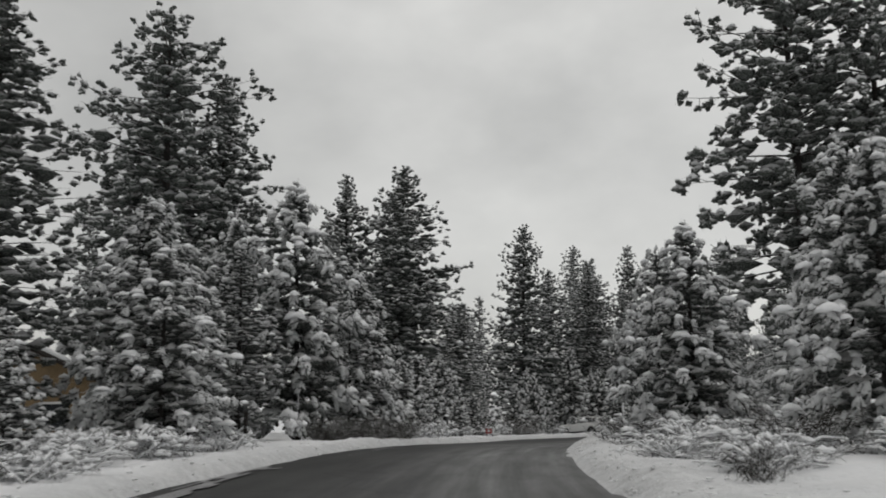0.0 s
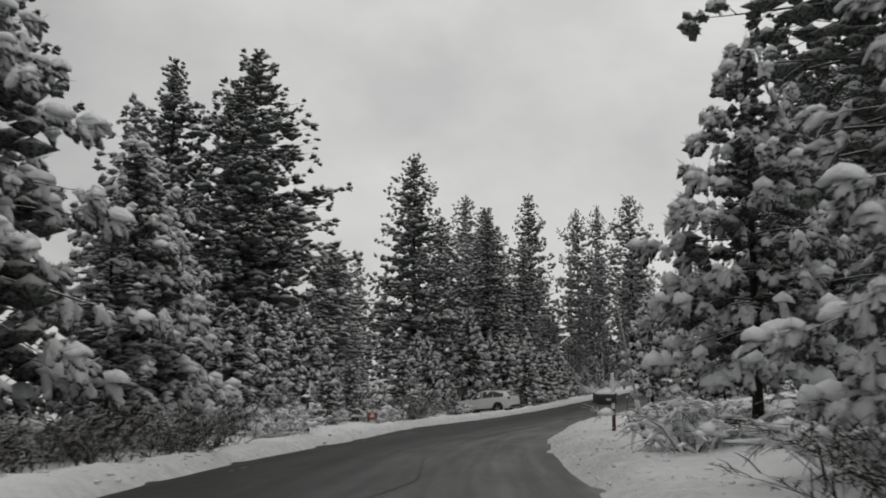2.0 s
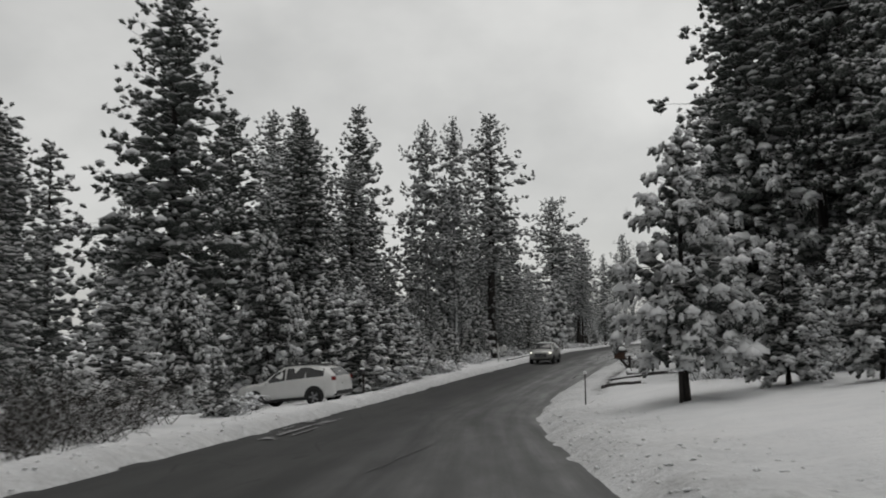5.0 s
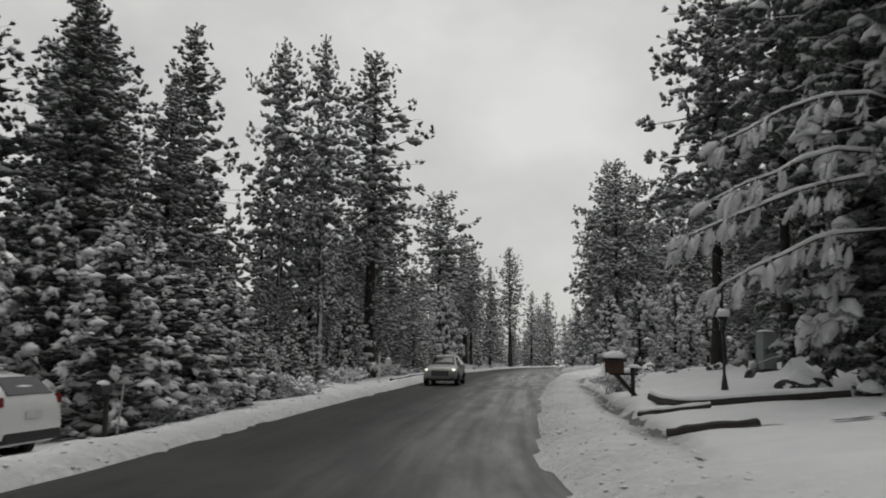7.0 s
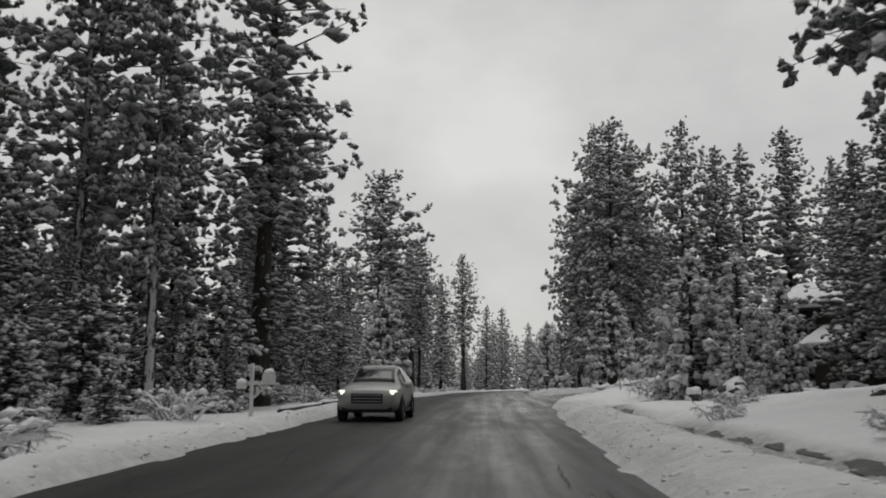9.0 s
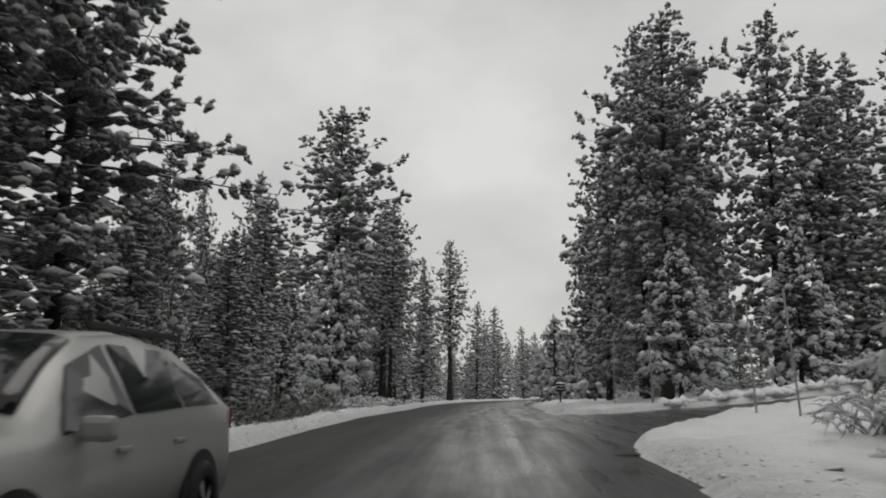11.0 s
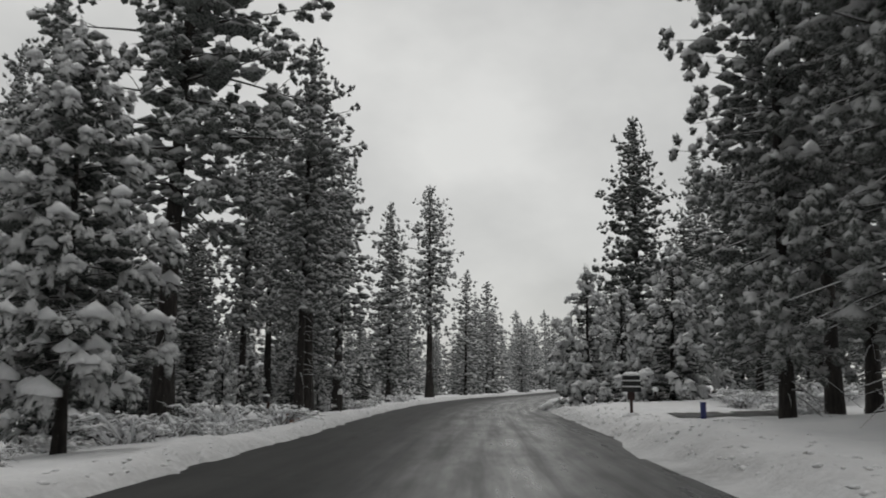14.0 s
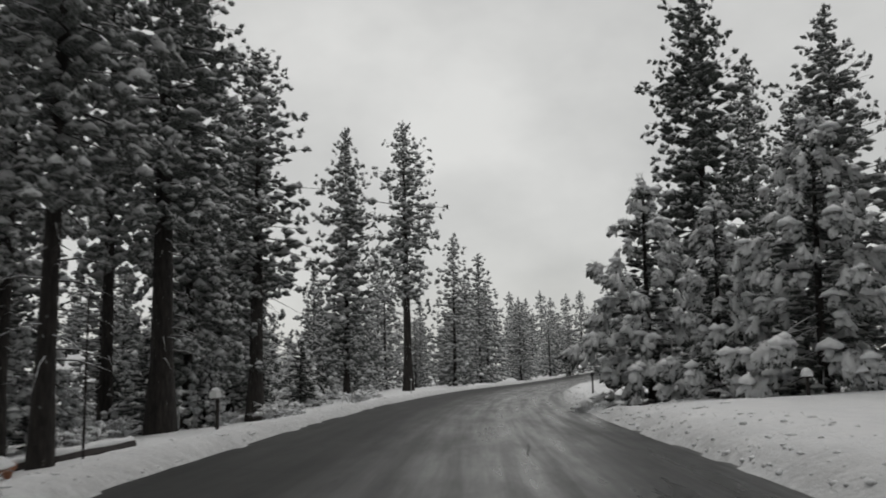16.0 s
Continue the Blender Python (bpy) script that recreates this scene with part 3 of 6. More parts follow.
def grow(seed, height, base, spread, girth, mat, belly=0.18, power=2.0, step=0.62, ring=6, rise=(-14, 38), sag=0.16, hubs=1.5, tuft=0.42, fan=3, lift=0.25, fat=0.36, droop=0.1,
         fine=0, fuzz=0, caps=0.12, cap_size=0.5, inner=0.3, core=1.0, dead=0, bend=0.004, ragged=0.22, gaps=0.08, bark=None, side_twigs=0.42, scatter=0.9):
    """The meshes of one conifer. base: the crown's foot as a share of the height; belly: where on the crown it is widest; step: metres between
    whorls; ring: limbs in a whorl; rise: the limbs' slope in degrees, low and high; hubs: tuft clusters to the metre of limb; fan: tufts in each."""
    rng = np.random.RandomState(seed)
    k = 9
    f = np.linspace(0, 1, k)
    sway = bend * height * np.stack([np.sin(f * 2.3 + seed) - math.sin(seed), np.cos(f * 1.9 + seed) - math.cos(seed)], 1)
    axis = np.stack([sway[:, 0], sway[:, 1], f * height * 0.985], 1)
    rad = girth * (1 - f) ** 0.85 + 0.012
    rad[0] *= 1.35
    tv, tq = tubes(axis[None], rad[None], 9)
    trunk = mesh_from("trunk", tv, tq, [bark or BARK], True)

    # whorls of limbs
    whorls = max(6, int(height * (1 - base) / step))
    limbs = whorls * ring
    g = np.repeat((np.arange(whorls) + 0.15) / whorls, ring) + rng.uniform(-0.3, 0.3, limbs) / whorls
    g = np.clip(g, 0.0, 0.995)
    h = base + (1 - base) * g
    az = np.tile(np.arange(ring) / ring * 2 * np.pi, whorls) + np.repeat(rng.uniform(0, 6.28, whorls), ring) + rng.uniform(-0.35, 0.35, limbs)
    shape = np.where(g < belly, 0.6 + 0.4 * np.sin(np.pi / 2 * g / max(belly, 1e-3)), 1 - (np.maximum(g - belly, 0) / (1 - belly)) ** power) * 0.94 + 0.06
    clump = 1 + ragged * (np.sin(az * 2 + g * 23 + seed) * 0.6 + np.sin(g * 41 + seed * 1.7) * 0.6)
    length = spread * shape * clump * rng.uniform(0.78, 1.16, limbs)
    length *= np.where(rng.uniform(0, 1, limbs) < gaps, 0.45, 1.0)
    slope = np.radians(rise[0] + (rise[1] - rise[0]) * g + rng.uniform(-8, 8, limbs))
    u = np.linspace(0, 1, 6)
    out = np.stack([np.cos(az), np.sin(az), np.zeros(limbs)], 1)
    side = np.stack([-np.sin(az), np.cos(az), np.zeros(limbs)], 1)
    foot = np.stack([np.interp(h, f, axis[:, i]) for i in range(3)], 1)
    lines = foot[:, None] + out[:, None] * (length[:, None] * u * np.cos(slope)[:, None])[..., None]
    lines[..., 2] += length[:, None] * (u * np.sin(slope)[:, None] - sag * u ** 2 + 0.5 * sag * u ** 3.5)
    lines += side[:, None] * (length[:, None] * 0.12 * rng.uniform(-1, 1, (limbs, 1)) * u ** 2)[..., None]
    lr = (0.06 * girth + 0.008 * length)[:, None] * (1 - 0.85 * u) * np.ones((limbs, 1))
    pick = [0, 1, 2, 3, 4, 5] if fine else [0, 2, 5]
    bv, bq = tubes(lines[:, pick], lr[:, pick], 4 if fine else 3)

    def more(v, q):
        nonlocal bv, bq
        bq = np.concatenate([bq, q + len(bv)])
        bv = np.concatenate([bv, v])

    if dead:
        dz = rng.uniform(min(0.12, base * 0.3), base, dead) * height
        da = rng.uniform(0, 2 * np.pi, dead)
        dl = rng.uniform(0.25, 0.75, dead) * spread
        do = np.stack([np.cos(da), np.sin(da), rng.uniform(-0.35, 0.2, dead)], 1)
        d0 = np.stack([np.interp(dz / height, f, axis[:, i]) for i in range(3)], 1)
        dline = d0[:, None] + do[:, None] * (dl[:, None] * u)[..., None] - np.array([0, 0, 1.0]) * (0.25 * dl[:, None] * u ** 2)[..., None]
        more(*tubes(dline[:, pick], ((0.012 + 0.010 * dl)[:, None] * (1 - 0.8 * u))[:, pick], 3))

    # tuft clusters along the outer limbs and on their side twigs
    count = np.maximum(2, (hubs * length + rng.uniform(0, 1, limbs)).astype(int))
    who = np.repeat(np.arange(limbs), count)
    n = len(who)
    w = inner + (1 - inner) * np.sqrt(rng.uniform(0, 1, n))
    w[np.concatenate([[0], np.cumsum(count)[:-1]])] = 1.0
    at = w * 5
    i0 = np.minimum(at.astype(int), 4)
    fr = (at - i0)[:, None]
    root = lines[who, i0] * (1 - fr) + lines[who, i0 + 1] * fr
    off = rng.uniform(-1, 1, n) * side_twigs * length[who] * (1.12 - w)
    hub = root + side[who] * off[:, None] + out[who] * (np.abs(off) * 0.45)[:, None]
    hub[:, 2] += rng.uniform(-0.5, 0.5, n) * scatter * step + np.abs(off) * (0.25 * lift - 0.3 * droop)
    lean = np.clip(off / (0.25 * length[who] + 0.05), -1, 1)
    aim = unit(out[who] + side[who] * (0.8 * lean)[:, None] + np.array([0, 0, 1.0]) * (np.sin(slope[who]) * 0.6)[:, None])
    if fine:
        long = np.abs(off) > 0.25 * tuft
        more(*tubes(np.stack([root[long], 0.5 * (root[long] + hub[long]) + np.array([0, 0, 0.04]), hub[long]], 1), np.array([[0.02, 0.015, 0.008]]) * np.ones((long.sum(), 1)) * (0.4 + tuft), 3))
    size = tuft * rng.uniform(0.75, 1.2, n) * (0.62 + 0.38 * (1 - g[who]))
    spin = unit(rng.normal(size=(n, fan, 3)))
    way = unit(aim[:, None] * 0.8 + spin * 0.85 + np.array([0, 0, lift])).reshape(-1, 3)
    bf_, bs_ = np.repeat(hub, fan, 0) - way * (0.4 * np.repeat(size, fan))[:, None], np.repeat(size, fan) * rng.uniform(0.75, 1.2, n * fan)
    lead = 8
    hz = np.linspace(0.93, 0.995, lead)
    tip = np.stack([np.interp(hz, f, axis[:, 0]), np.interp(hz, f, axis[:, 1]), hz * height * 0.985], 1)
    bf_ = np.concatenate([bf_, tip])
    way = np.concatenate([way, unit(rng.normal(0, 0.3, (lead, 3)) + np.array([0, 0, 1.0]))])
    bs_ = np.concatenate([bs_, np.full(lead, tuft * 0.8)])
    nv, nf = brushes(rng, bf_, way, bs_, fat, fine, droop)
    kinds = [np.zeros(len(nf), int)]
    if fuzz:
        zv, zf = blades(rng, bf_, way, bs_, fuzz, 0.035)
        nf = np.concatenate([nf, zf + len(nv)])
        nv = np.concatenate([nv, zv])
        kinds.append(np.zeros(len(zf), int))
    if core:
        # the inner sprays that close the crown round the trunk, shade painted in where boughs droop
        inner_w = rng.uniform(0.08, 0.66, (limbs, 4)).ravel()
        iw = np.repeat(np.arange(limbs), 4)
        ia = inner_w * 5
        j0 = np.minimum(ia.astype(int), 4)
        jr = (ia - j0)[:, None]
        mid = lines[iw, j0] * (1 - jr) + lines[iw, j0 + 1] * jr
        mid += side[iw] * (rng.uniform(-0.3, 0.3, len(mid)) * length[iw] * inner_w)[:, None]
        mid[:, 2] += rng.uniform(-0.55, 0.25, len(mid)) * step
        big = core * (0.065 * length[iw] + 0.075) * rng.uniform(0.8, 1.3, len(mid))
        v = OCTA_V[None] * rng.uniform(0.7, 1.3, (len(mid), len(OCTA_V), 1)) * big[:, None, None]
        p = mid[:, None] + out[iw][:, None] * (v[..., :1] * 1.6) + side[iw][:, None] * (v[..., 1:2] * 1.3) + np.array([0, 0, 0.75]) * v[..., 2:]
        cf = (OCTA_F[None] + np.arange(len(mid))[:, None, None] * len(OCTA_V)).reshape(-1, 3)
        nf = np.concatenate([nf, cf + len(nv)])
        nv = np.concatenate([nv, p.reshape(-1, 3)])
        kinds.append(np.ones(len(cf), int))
    # drooping crowns take the painted-shade colour inside, the others their own needles
    crown = mesh_from("crown", nv, nf, [mat, PINE_INNER_SHADE if lift < 0 else mat], True, np.concatenate(kinds))
    branches = mesh_from("bough", bv, bq, [TWIG], True)

    # snow that lies on the forks
    has = (rng.uniform(0, 1, n) < caps) & (w > 0.45)
    sv, sf = domes(rng, hub[has] + np.array([0, 0, 0.2]) * size[has][:, None] + aim[has] * (0.15 * size[has])[:, None], size[has] * cap_size * rng.uniform(0.7, 1.25, has.sum()), 1 if fine == 2 else 0)
    load = mesh_from("snow_load", sv, sf, [SNOW_LOAD], True)
    return dict(trunk=trunk, bough=branches, crown=crown, snow_load=load)


def assemble(name, meshes, label, category, group=""):
    ob = new(name)
    ob.empty_display_size = 0.3
    tagged(ob, label, category, group)
    for key, me in meshes.items():
        p = part(key, me, ob)
        if key != "trunk":
            p["kind"] = "stuff"
    return ob


KINDS = {}


def kind_of(key, name, label, height, meshes):
    KINDS[key] = dict(name=name, label=label, height=height, meshes=meshes, count=0)


L_TALL = "tall dark green pine with snow clumps on its boughs"
L_OPEN = "tall pine with bare lower trunk and snow-dusted crown"
L_YOUNG = "young pine bowed under heavy lobes of snow"
L_SAP = "small conifer sapling thickly plastered with snow"
for i in range(4):
    kind_of("tall%d" % i, "pine_tree", L_TALL, 20.0, grow(11 + i, 20.0, 0.05 + 0.03 * i, 3.3, 0.27, PINE_DARK if i in (0, 3) else PINE, hubs=1.8, fan=3, tuft=0.54, fat=0.24, fuzz=2, power=3.0, belly=0.14))
for i in range(2):
    kind_of("dense%d" % i, "pine_tree", "broad dense pine dark inside with snow clumps on its boughs", 20.0, grow(21 + i, 20.0, 0.05, 3.6, 0.3, PINE_DARK, hubs=2.2, fan=3, tuft=0.5, fat=0.24, fuzz=3, power=2.8, step=0.56, caps=0.14))
for i in range(3):
    kind_of("open%d" % i, "pine_tree", L_OPEN, 20.0, grow(31 + i, 20.0, 0.24 + 0.06 * i, 3.2, 0.27 if i < 2 else 0.42, PINE_FROST if i != 2 else PINE, belly=0.3, power=3.2, dead=30, bend=0.006, gaps=0.22, ragged=0.3, bark=BARK_PLASTERED if i == 0 else None, hubs=2.1, tuft=0.5, fan=3, fat=0.23, fuzz=2, core=0.9))
for i in range(4):
    kind_of("near%d" % i, "pine_tree", L_OPEN, 18.0, grow(41 + i, 18.0, 0.16 + 0.22 * (i % 2), 3.8, 0.31 if i == 1 else 0.25, PINE if i < 2 else PINE_DARK, belly=0.3, power=3.0, dead=26, bend=0.008, gaps=0.18, ragged=0.3, hubs=2.9, tuft=0.47, fan=4, fat=0.23, fine=1, fuzz=2, core=0.85, side_twigs=0.55, inner=0.2, caps=0.1, step=0.66, rise=(-10, 32)))
for i in range(2):
    kind_of("frost%d" % i, "pine_tree", "tall frosted pine with snow along its boughs", 18.0, grow(141 + i, 18.0, 0.12 + 0.2 * i, 3.6, 0.24, PINE_FROST, belly=0.3, power=3.0, dead=26, bend=0.008, gaps=0.18, ragged=0.3, hubs=2.4, tuft=0.5, fan=4, fat=0.24, fuzz=2, core=0.85, side_twigs=0.55, inner=0.2, caps=0.16, step=0.68, rise=(-10, 32)))
for i in range(3):
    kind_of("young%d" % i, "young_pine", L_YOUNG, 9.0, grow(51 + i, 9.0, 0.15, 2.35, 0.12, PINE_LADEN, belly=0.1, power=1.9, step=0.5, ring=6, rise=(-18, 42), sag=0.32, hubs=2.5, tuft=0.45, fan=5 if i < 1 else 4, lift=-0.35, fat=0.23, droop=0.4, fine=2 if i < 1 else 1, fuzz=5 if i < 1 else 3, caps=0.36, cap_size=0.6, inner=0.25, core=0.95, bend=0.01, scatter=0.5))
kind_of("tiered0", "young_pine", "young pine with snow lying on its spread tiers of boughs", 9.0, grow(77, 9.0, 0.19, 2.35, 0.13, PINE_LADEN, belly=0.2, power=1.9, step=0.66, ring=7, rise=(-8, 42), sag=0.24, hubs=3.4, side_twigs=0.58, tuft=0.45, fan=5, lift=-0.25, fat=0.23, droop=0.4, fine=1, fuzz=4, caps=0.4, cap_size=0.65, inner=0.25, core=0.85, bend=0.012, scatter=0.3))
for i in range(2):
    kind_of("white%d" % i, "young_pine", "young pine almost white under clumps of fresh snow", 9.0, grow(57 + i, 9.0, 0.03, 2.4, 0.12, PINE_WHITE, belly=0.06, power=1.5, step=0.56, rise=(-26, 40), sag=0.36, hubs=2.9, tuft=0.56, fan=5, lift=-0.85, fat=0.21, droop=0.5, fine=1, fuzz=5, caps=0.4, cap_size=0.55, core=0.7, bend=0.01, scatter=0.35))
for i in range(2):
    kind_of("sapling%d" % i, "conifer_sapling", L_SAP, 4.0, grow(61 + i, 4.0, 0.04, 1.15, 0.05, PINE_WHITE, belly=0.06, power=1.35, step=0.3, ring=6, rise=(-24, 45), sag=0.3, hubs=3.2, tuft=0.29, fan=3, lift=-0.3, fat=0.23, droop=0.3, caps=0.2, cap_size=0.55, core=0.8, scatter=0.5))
for i in range(4):
    kind_of("far%d" % i, "pine_tree", "distant pine dusted with snow in the forest", 16.0, grow(71 + i, 16.0, 0.05, 2.7, 0.2, PINE_FROST if i % 2 else PINE, belly=0.12, power=2.5, step=0.8, ring=5, hubs=1.35, tuft=0.68, fan=3, fat=0.25, caps=0.08))
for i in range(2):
    kind_of("misty%d" % i, "pine_tree", "frosted pine in haze-pale colour far down the road", 16.0, grow(171 + i, 16.0, 0.05, 2.7, 0.2, PINE_HAZE, belly=0.12, power=2.4, step=0.95, ring=5, hubs=1.2, tuft=0.8, fan=3, fat=0.26, caps=0.05))


def make_bush(seed, radius, height, stems, snow):
    """Low brush: arching stems and twigs; snow: the share of them that carry a ridge of it."""
    rng = np.random.RandomState(seed)
    az = rng.uniform(0, 2 * np.pi, stems)
    out = np.stack([np.cos(az), np.sin(az), np.zeros(stems)], 1)
    ln = radius * rng.uniform(0.45, 1.1, stems)
    u = np.linspace(0, 1, 7)
    foot = rng.normal(0, 0.25 * radius, (stems, 3)) * np.array([1, 1, 0])
    lines = foot[:, None] + out[:, None] * (ln[:, None] * u)[..., None]
    top = height * rng.uniform(0.4, 1.15, stems)
    lines[..., 2] += top[:, None] * ((1.9 if snow else 1.5) * u - (1.25 if snow else 0.55) * u ** 2)
    lines += rng.normal(0, 0.03 * radius, lines.shape)
    bv, bq = tubes(lines[:, ::2], ((0.011 if snow else 0.006) * (1.1 - 0.8 * u)[None] * np.ones((stems, 1)) * (radius + 0.3))[:, ::2], 3)
    who = np.repeat(np.arange(stems), 4)
    w = rng.uniform(0.3, 1.0, len(who)) * 6
    i0 = np.minimum(w.astype(int), 5)
    mid = lines[who, i0] * (1 - (w - i0))[:, None] + lines[who, i0 + 1] * (w - i0)[:, None]
    way = unit(out[who] + rng.normal(0, 0.6, (len(who), 3)) + np.array([0, 0, -0.2 if snow else 0.4]))
    size = 0.2 * (radius + 0.3) * rng.uniform(0.6, 1.3, len(mid))
    tw = np.stack([mid, mid + way * size[:, None] * 0.6 + np.array([0, 0, 0.03]), mid + way * size[:, None] * 1.2], 1)
    v2, q2 = tubes(tw, np.array([[0.006, 0.005, 0.003]]) * np.ones((len(tw), 1)) * (radius + 0.2), 3)
    bq = np.concatenate([bq, q2 + len(bv)])
    bv = np.concatenate([bv, v2])
    tangle = mesh_from("stem_tangle", bv, bq, [TWIG if snow else BRUSH_DARK], True)
    if not snow:
        nv, nf = blades(rng, mid, way, size, 5, 0.03)
        return dict(stem_tangle=tangle, foliage=mesh_from("foliage", nv, nf, [BRUSH_DARK]))
    nv, nf = blades(rng, mid, way, size * 0.8, 8, 0.022)
    has = rng.uniform(0, 1, stems) < snow
    ridge = lines[has] + np.array([0, 0, 0.018])
    fatness = 0.03 * (radius + 0.2) * rng.uniform(0.45, 1.3, (has.sum(), 7)) * np.sin(np.pi * (0.12 + 0.82 * u)) ** 0.6
    sv, sf = tubes(ridge[:, ::2], fatness[:, ::2], 5)
    sf = np.concatenate([sf[:, [0, 1, 2]], sf[:, [0, 2, 3]]])
    keep = rng.uniform(0, 1, len(mid)) < snow * 0.5
    dv, df = domes(rng, mid[keep] + np.array([0, 0, 0.03]), size[keep] * rng.uniform(0.2, 0.5, keep.sum()), 0, 0.6)
    sf = np.concatenate([sf, df + len(sv)])
    sv = np.concatenate([sv, dv])
    return dict(stem_tangle=tangle, foliage=mesh_from("foliage", nv, nf, [BRUSH]), snow_load=mesh_from("snow_load", sv, sf, [SNOW_LOAD], True))


for i in range(3):
    kind_of("bush%d" % i, "snowy_bush", "low bush with its twigs weighed down by snow", 1.0, make_bush(81 + i, 1.0, 0.85, 44, 0.8))
kind_of("shrub0", "snowy_bush", "rounded dark shrub dusted with snow beside a mailbox", 1.0, make_bush(93, 0.75, 0.95, 70, 0.4))
kind_of("scrub0", "snowy_bush", "sparse dark bush poking out of the snow", 1.0, make_bush(91, 0.8, 0.6, 26, 0.5))
for i in range(2):
    kind_of("thicket%d" % i, "bare_bush", "dark brown leafless brush in the shade of pines", 1.0, make_bush(95 + i, 0.9, 0.9, 46, 0))


def plant(key, s, d, height, wide=1.0, turn=None, label="", lean=0.0, group=""):
    """Sets a tree of that kind at s along and d across the road, with its own height and breadth."""
    k = KINDS[key]
    p = place(s, d)
    zs = height / k["height"]
    xs = zs * wide
    turn = (s * 37.0 + d * 61.0) % 360 if turn is None else turn
    m = pose(p[0], p[1], p[2] - 0.08, lean * 0.6, lean, turn) @ Matrix.Diagonal((xs, xs, zs, 1))
    if "first" not in k:
        k["first"] = assemble(k["name"], k["meshes"], k["label"], "bush" if "bush" in k["name"] else "tree", group)
        k["first"].matrix_basis = m
        ob = k["first"]
    else:
        first = k["first"]
        keep = first.scale.copy()
        first.scale = (1, 1, 1)
        ob = copy_thing(first, m)
        first.scale = keep
    k["count"] += 1
    if label:
        ob["label"] = label
    if group:
        ob["group"] = group
    return ob

# the left side, from the start of the walk onward
plant("tall0", 20, -12.5, 12, 1.25)
plant("near2", 43, -22, 25.3, 1.1)
plant("tall1", 44.5, -24.8, 23.5, 0.9)
plant("dense1", 46.5, -21.5, 23.0, 1.05)
plant("young0", 33, -8.9, 10.6, 0.95)
plant("young1", 32.6, -11.6, 9.4, 0.9)
plant("young2", 23, -9.8, 7.0, 1.15)
plant("young1", 27, -11.6, 8.2, 1.1)
plant("young2", 39, -8.6, 8.0, 1.05)
plant("young1", 43, -10.2, 7.6, 1.05)
plant("young1", 48, -13.0, 8.5, 1.0)
plant("young2", 51, -10.4, 5.2, 1.2)
plant("young1", 55.5, -10.8, 5.6, 1.15)
plant("young2", 46.5, -9.2, 4.6, 1.2)
plant("sapling0", 53, -8.6, 2.4, 1.4)
plant("sapling1", 58.5, -9.6, 3.0, 1.3)
plant("dense1", 61, -21.5, 20.9, 0.95)
plant("dense0", 62.5, -17.2, 21.7, 1.25)
plant("tall3", 66, -19.5, 17.0, 0.9)
plant("tall0", 80.5, -22.5, 15.0, 1.1)
plant("dense1", 59.5, -16.2, 18.5, 1.1)
plant("far1", 52, -17.5, 15.0, 1.1)
plant("dense1", 84.8, -17.0, 22.7, 0.98)
plant("far0", 87, -26, 16.0, 1.1)
plant("young1", 80, -14.0, 7.0, 0.9)
plant("tall1", 126.5, -32.5, 26.7, 0.95)
plant("tall2", 116, -24, 22.3, 1.0)
plant("tall0", 121.5, -21.3, 24.6, 0.9)
plant("open0", 116.5, -13.0, 21.0, 0.7)
plant("open0", 116.7, -10.5, 21.2, 0.64, 200)
plant("open2", 126.8, -9.8, 23.8, 0.92)
plant("tall2", 112, -18.0, 17.5, 0.95)
plant("tall1", 130, -15.0, 17.5, 0.95)
plant("tall3", 104, -19.0, 19.5, 1.05)
plant("far0", 130, -53, 19.8)
plant("sapling0", 99, -12.5, 6.6, 1.0)
plant("sapling1", 99, -16.5, 6.8)
plant("sapling0", 97, -9.0, 5.0, 1.2)
plant("sapling1", 101, -10.0, 4.6, 1.2)
plant("young1", 103.8, -9.8, 2.9, 1.3)
plant("young2", 98.2, -10.2, 3.6, 1.2)
plant("sapling0", 70.5, -7.6, 1.9, 1.25)
plant("young1", 77, -11.8, 6.0, 0.9)
plant("sapling1", 88.5, -8.6, 5.4, 1.3)
plant("sapling0", 91.0, -8.3, 4.4, 1.4)
plant("sapling1", 93.5, -8.6, 4.6, 1.35)
plant("sapling0", 96.0, -8.8, 3.4, 1.35)
plant("sapling0", 90.0, -11.2, 6.6, 1.1)
plant("sapling1", 94.0, -11.8, 6.4, 1.1)
plant("young2", 88.0, -13.5, 9.0, 0.9)
plant("far2", 127.5, -9.9, 8.5, 1.4)
plant("young2", 123, -10.2, 5.5, 1.2)
plant("near0", 133, -11.0, 17, 1.05)
plant("young2", 143.5, -7.5, 3.2, 1.15)
plant("frost0", 153.0, -10.8, 10.8, 1.05)
plant("far3", 147.0, -9.6, 6.5, 1.1)
plant("tall1", 146, -13.5, 8.5, 1.1)
plant("tall3", 140, -12.0, 8.5, 1.1)
plant("tall2", 149, -15.5, 9.5, 1.1)
plant("tall0", 154, -17.5, 11.0, 1.0)
plant("young1", 150, -11.5, 6.5, 0.9)
plant("near1", 173.7, -11.1, 23.3, 0.95)
plant("tall1", 178.3, -18.3, 20.2, 0.75)
plant("tall2", 173, -24.2, 20.0, 0.7)
plant("tall3", 166, -21.2, 18.6, 0.6)
plant("tall2", 191.6, -27.8, 24.0, 0.62)
plant("sapling0", 179.6, -9.6, 3.2, 1.0)
for s, d, h in ((173.6, -9.2, 0.8), (174.8, -9.9, 0.95), (175.9, -9.3, 0.8), (177.0, -10.3, 1.0), (176.4, -11.4, 1.1)):
    plant("bush%d" % (int(s) % 3), s, d, h, 1.5, group="snowy brush by the far mailbox")
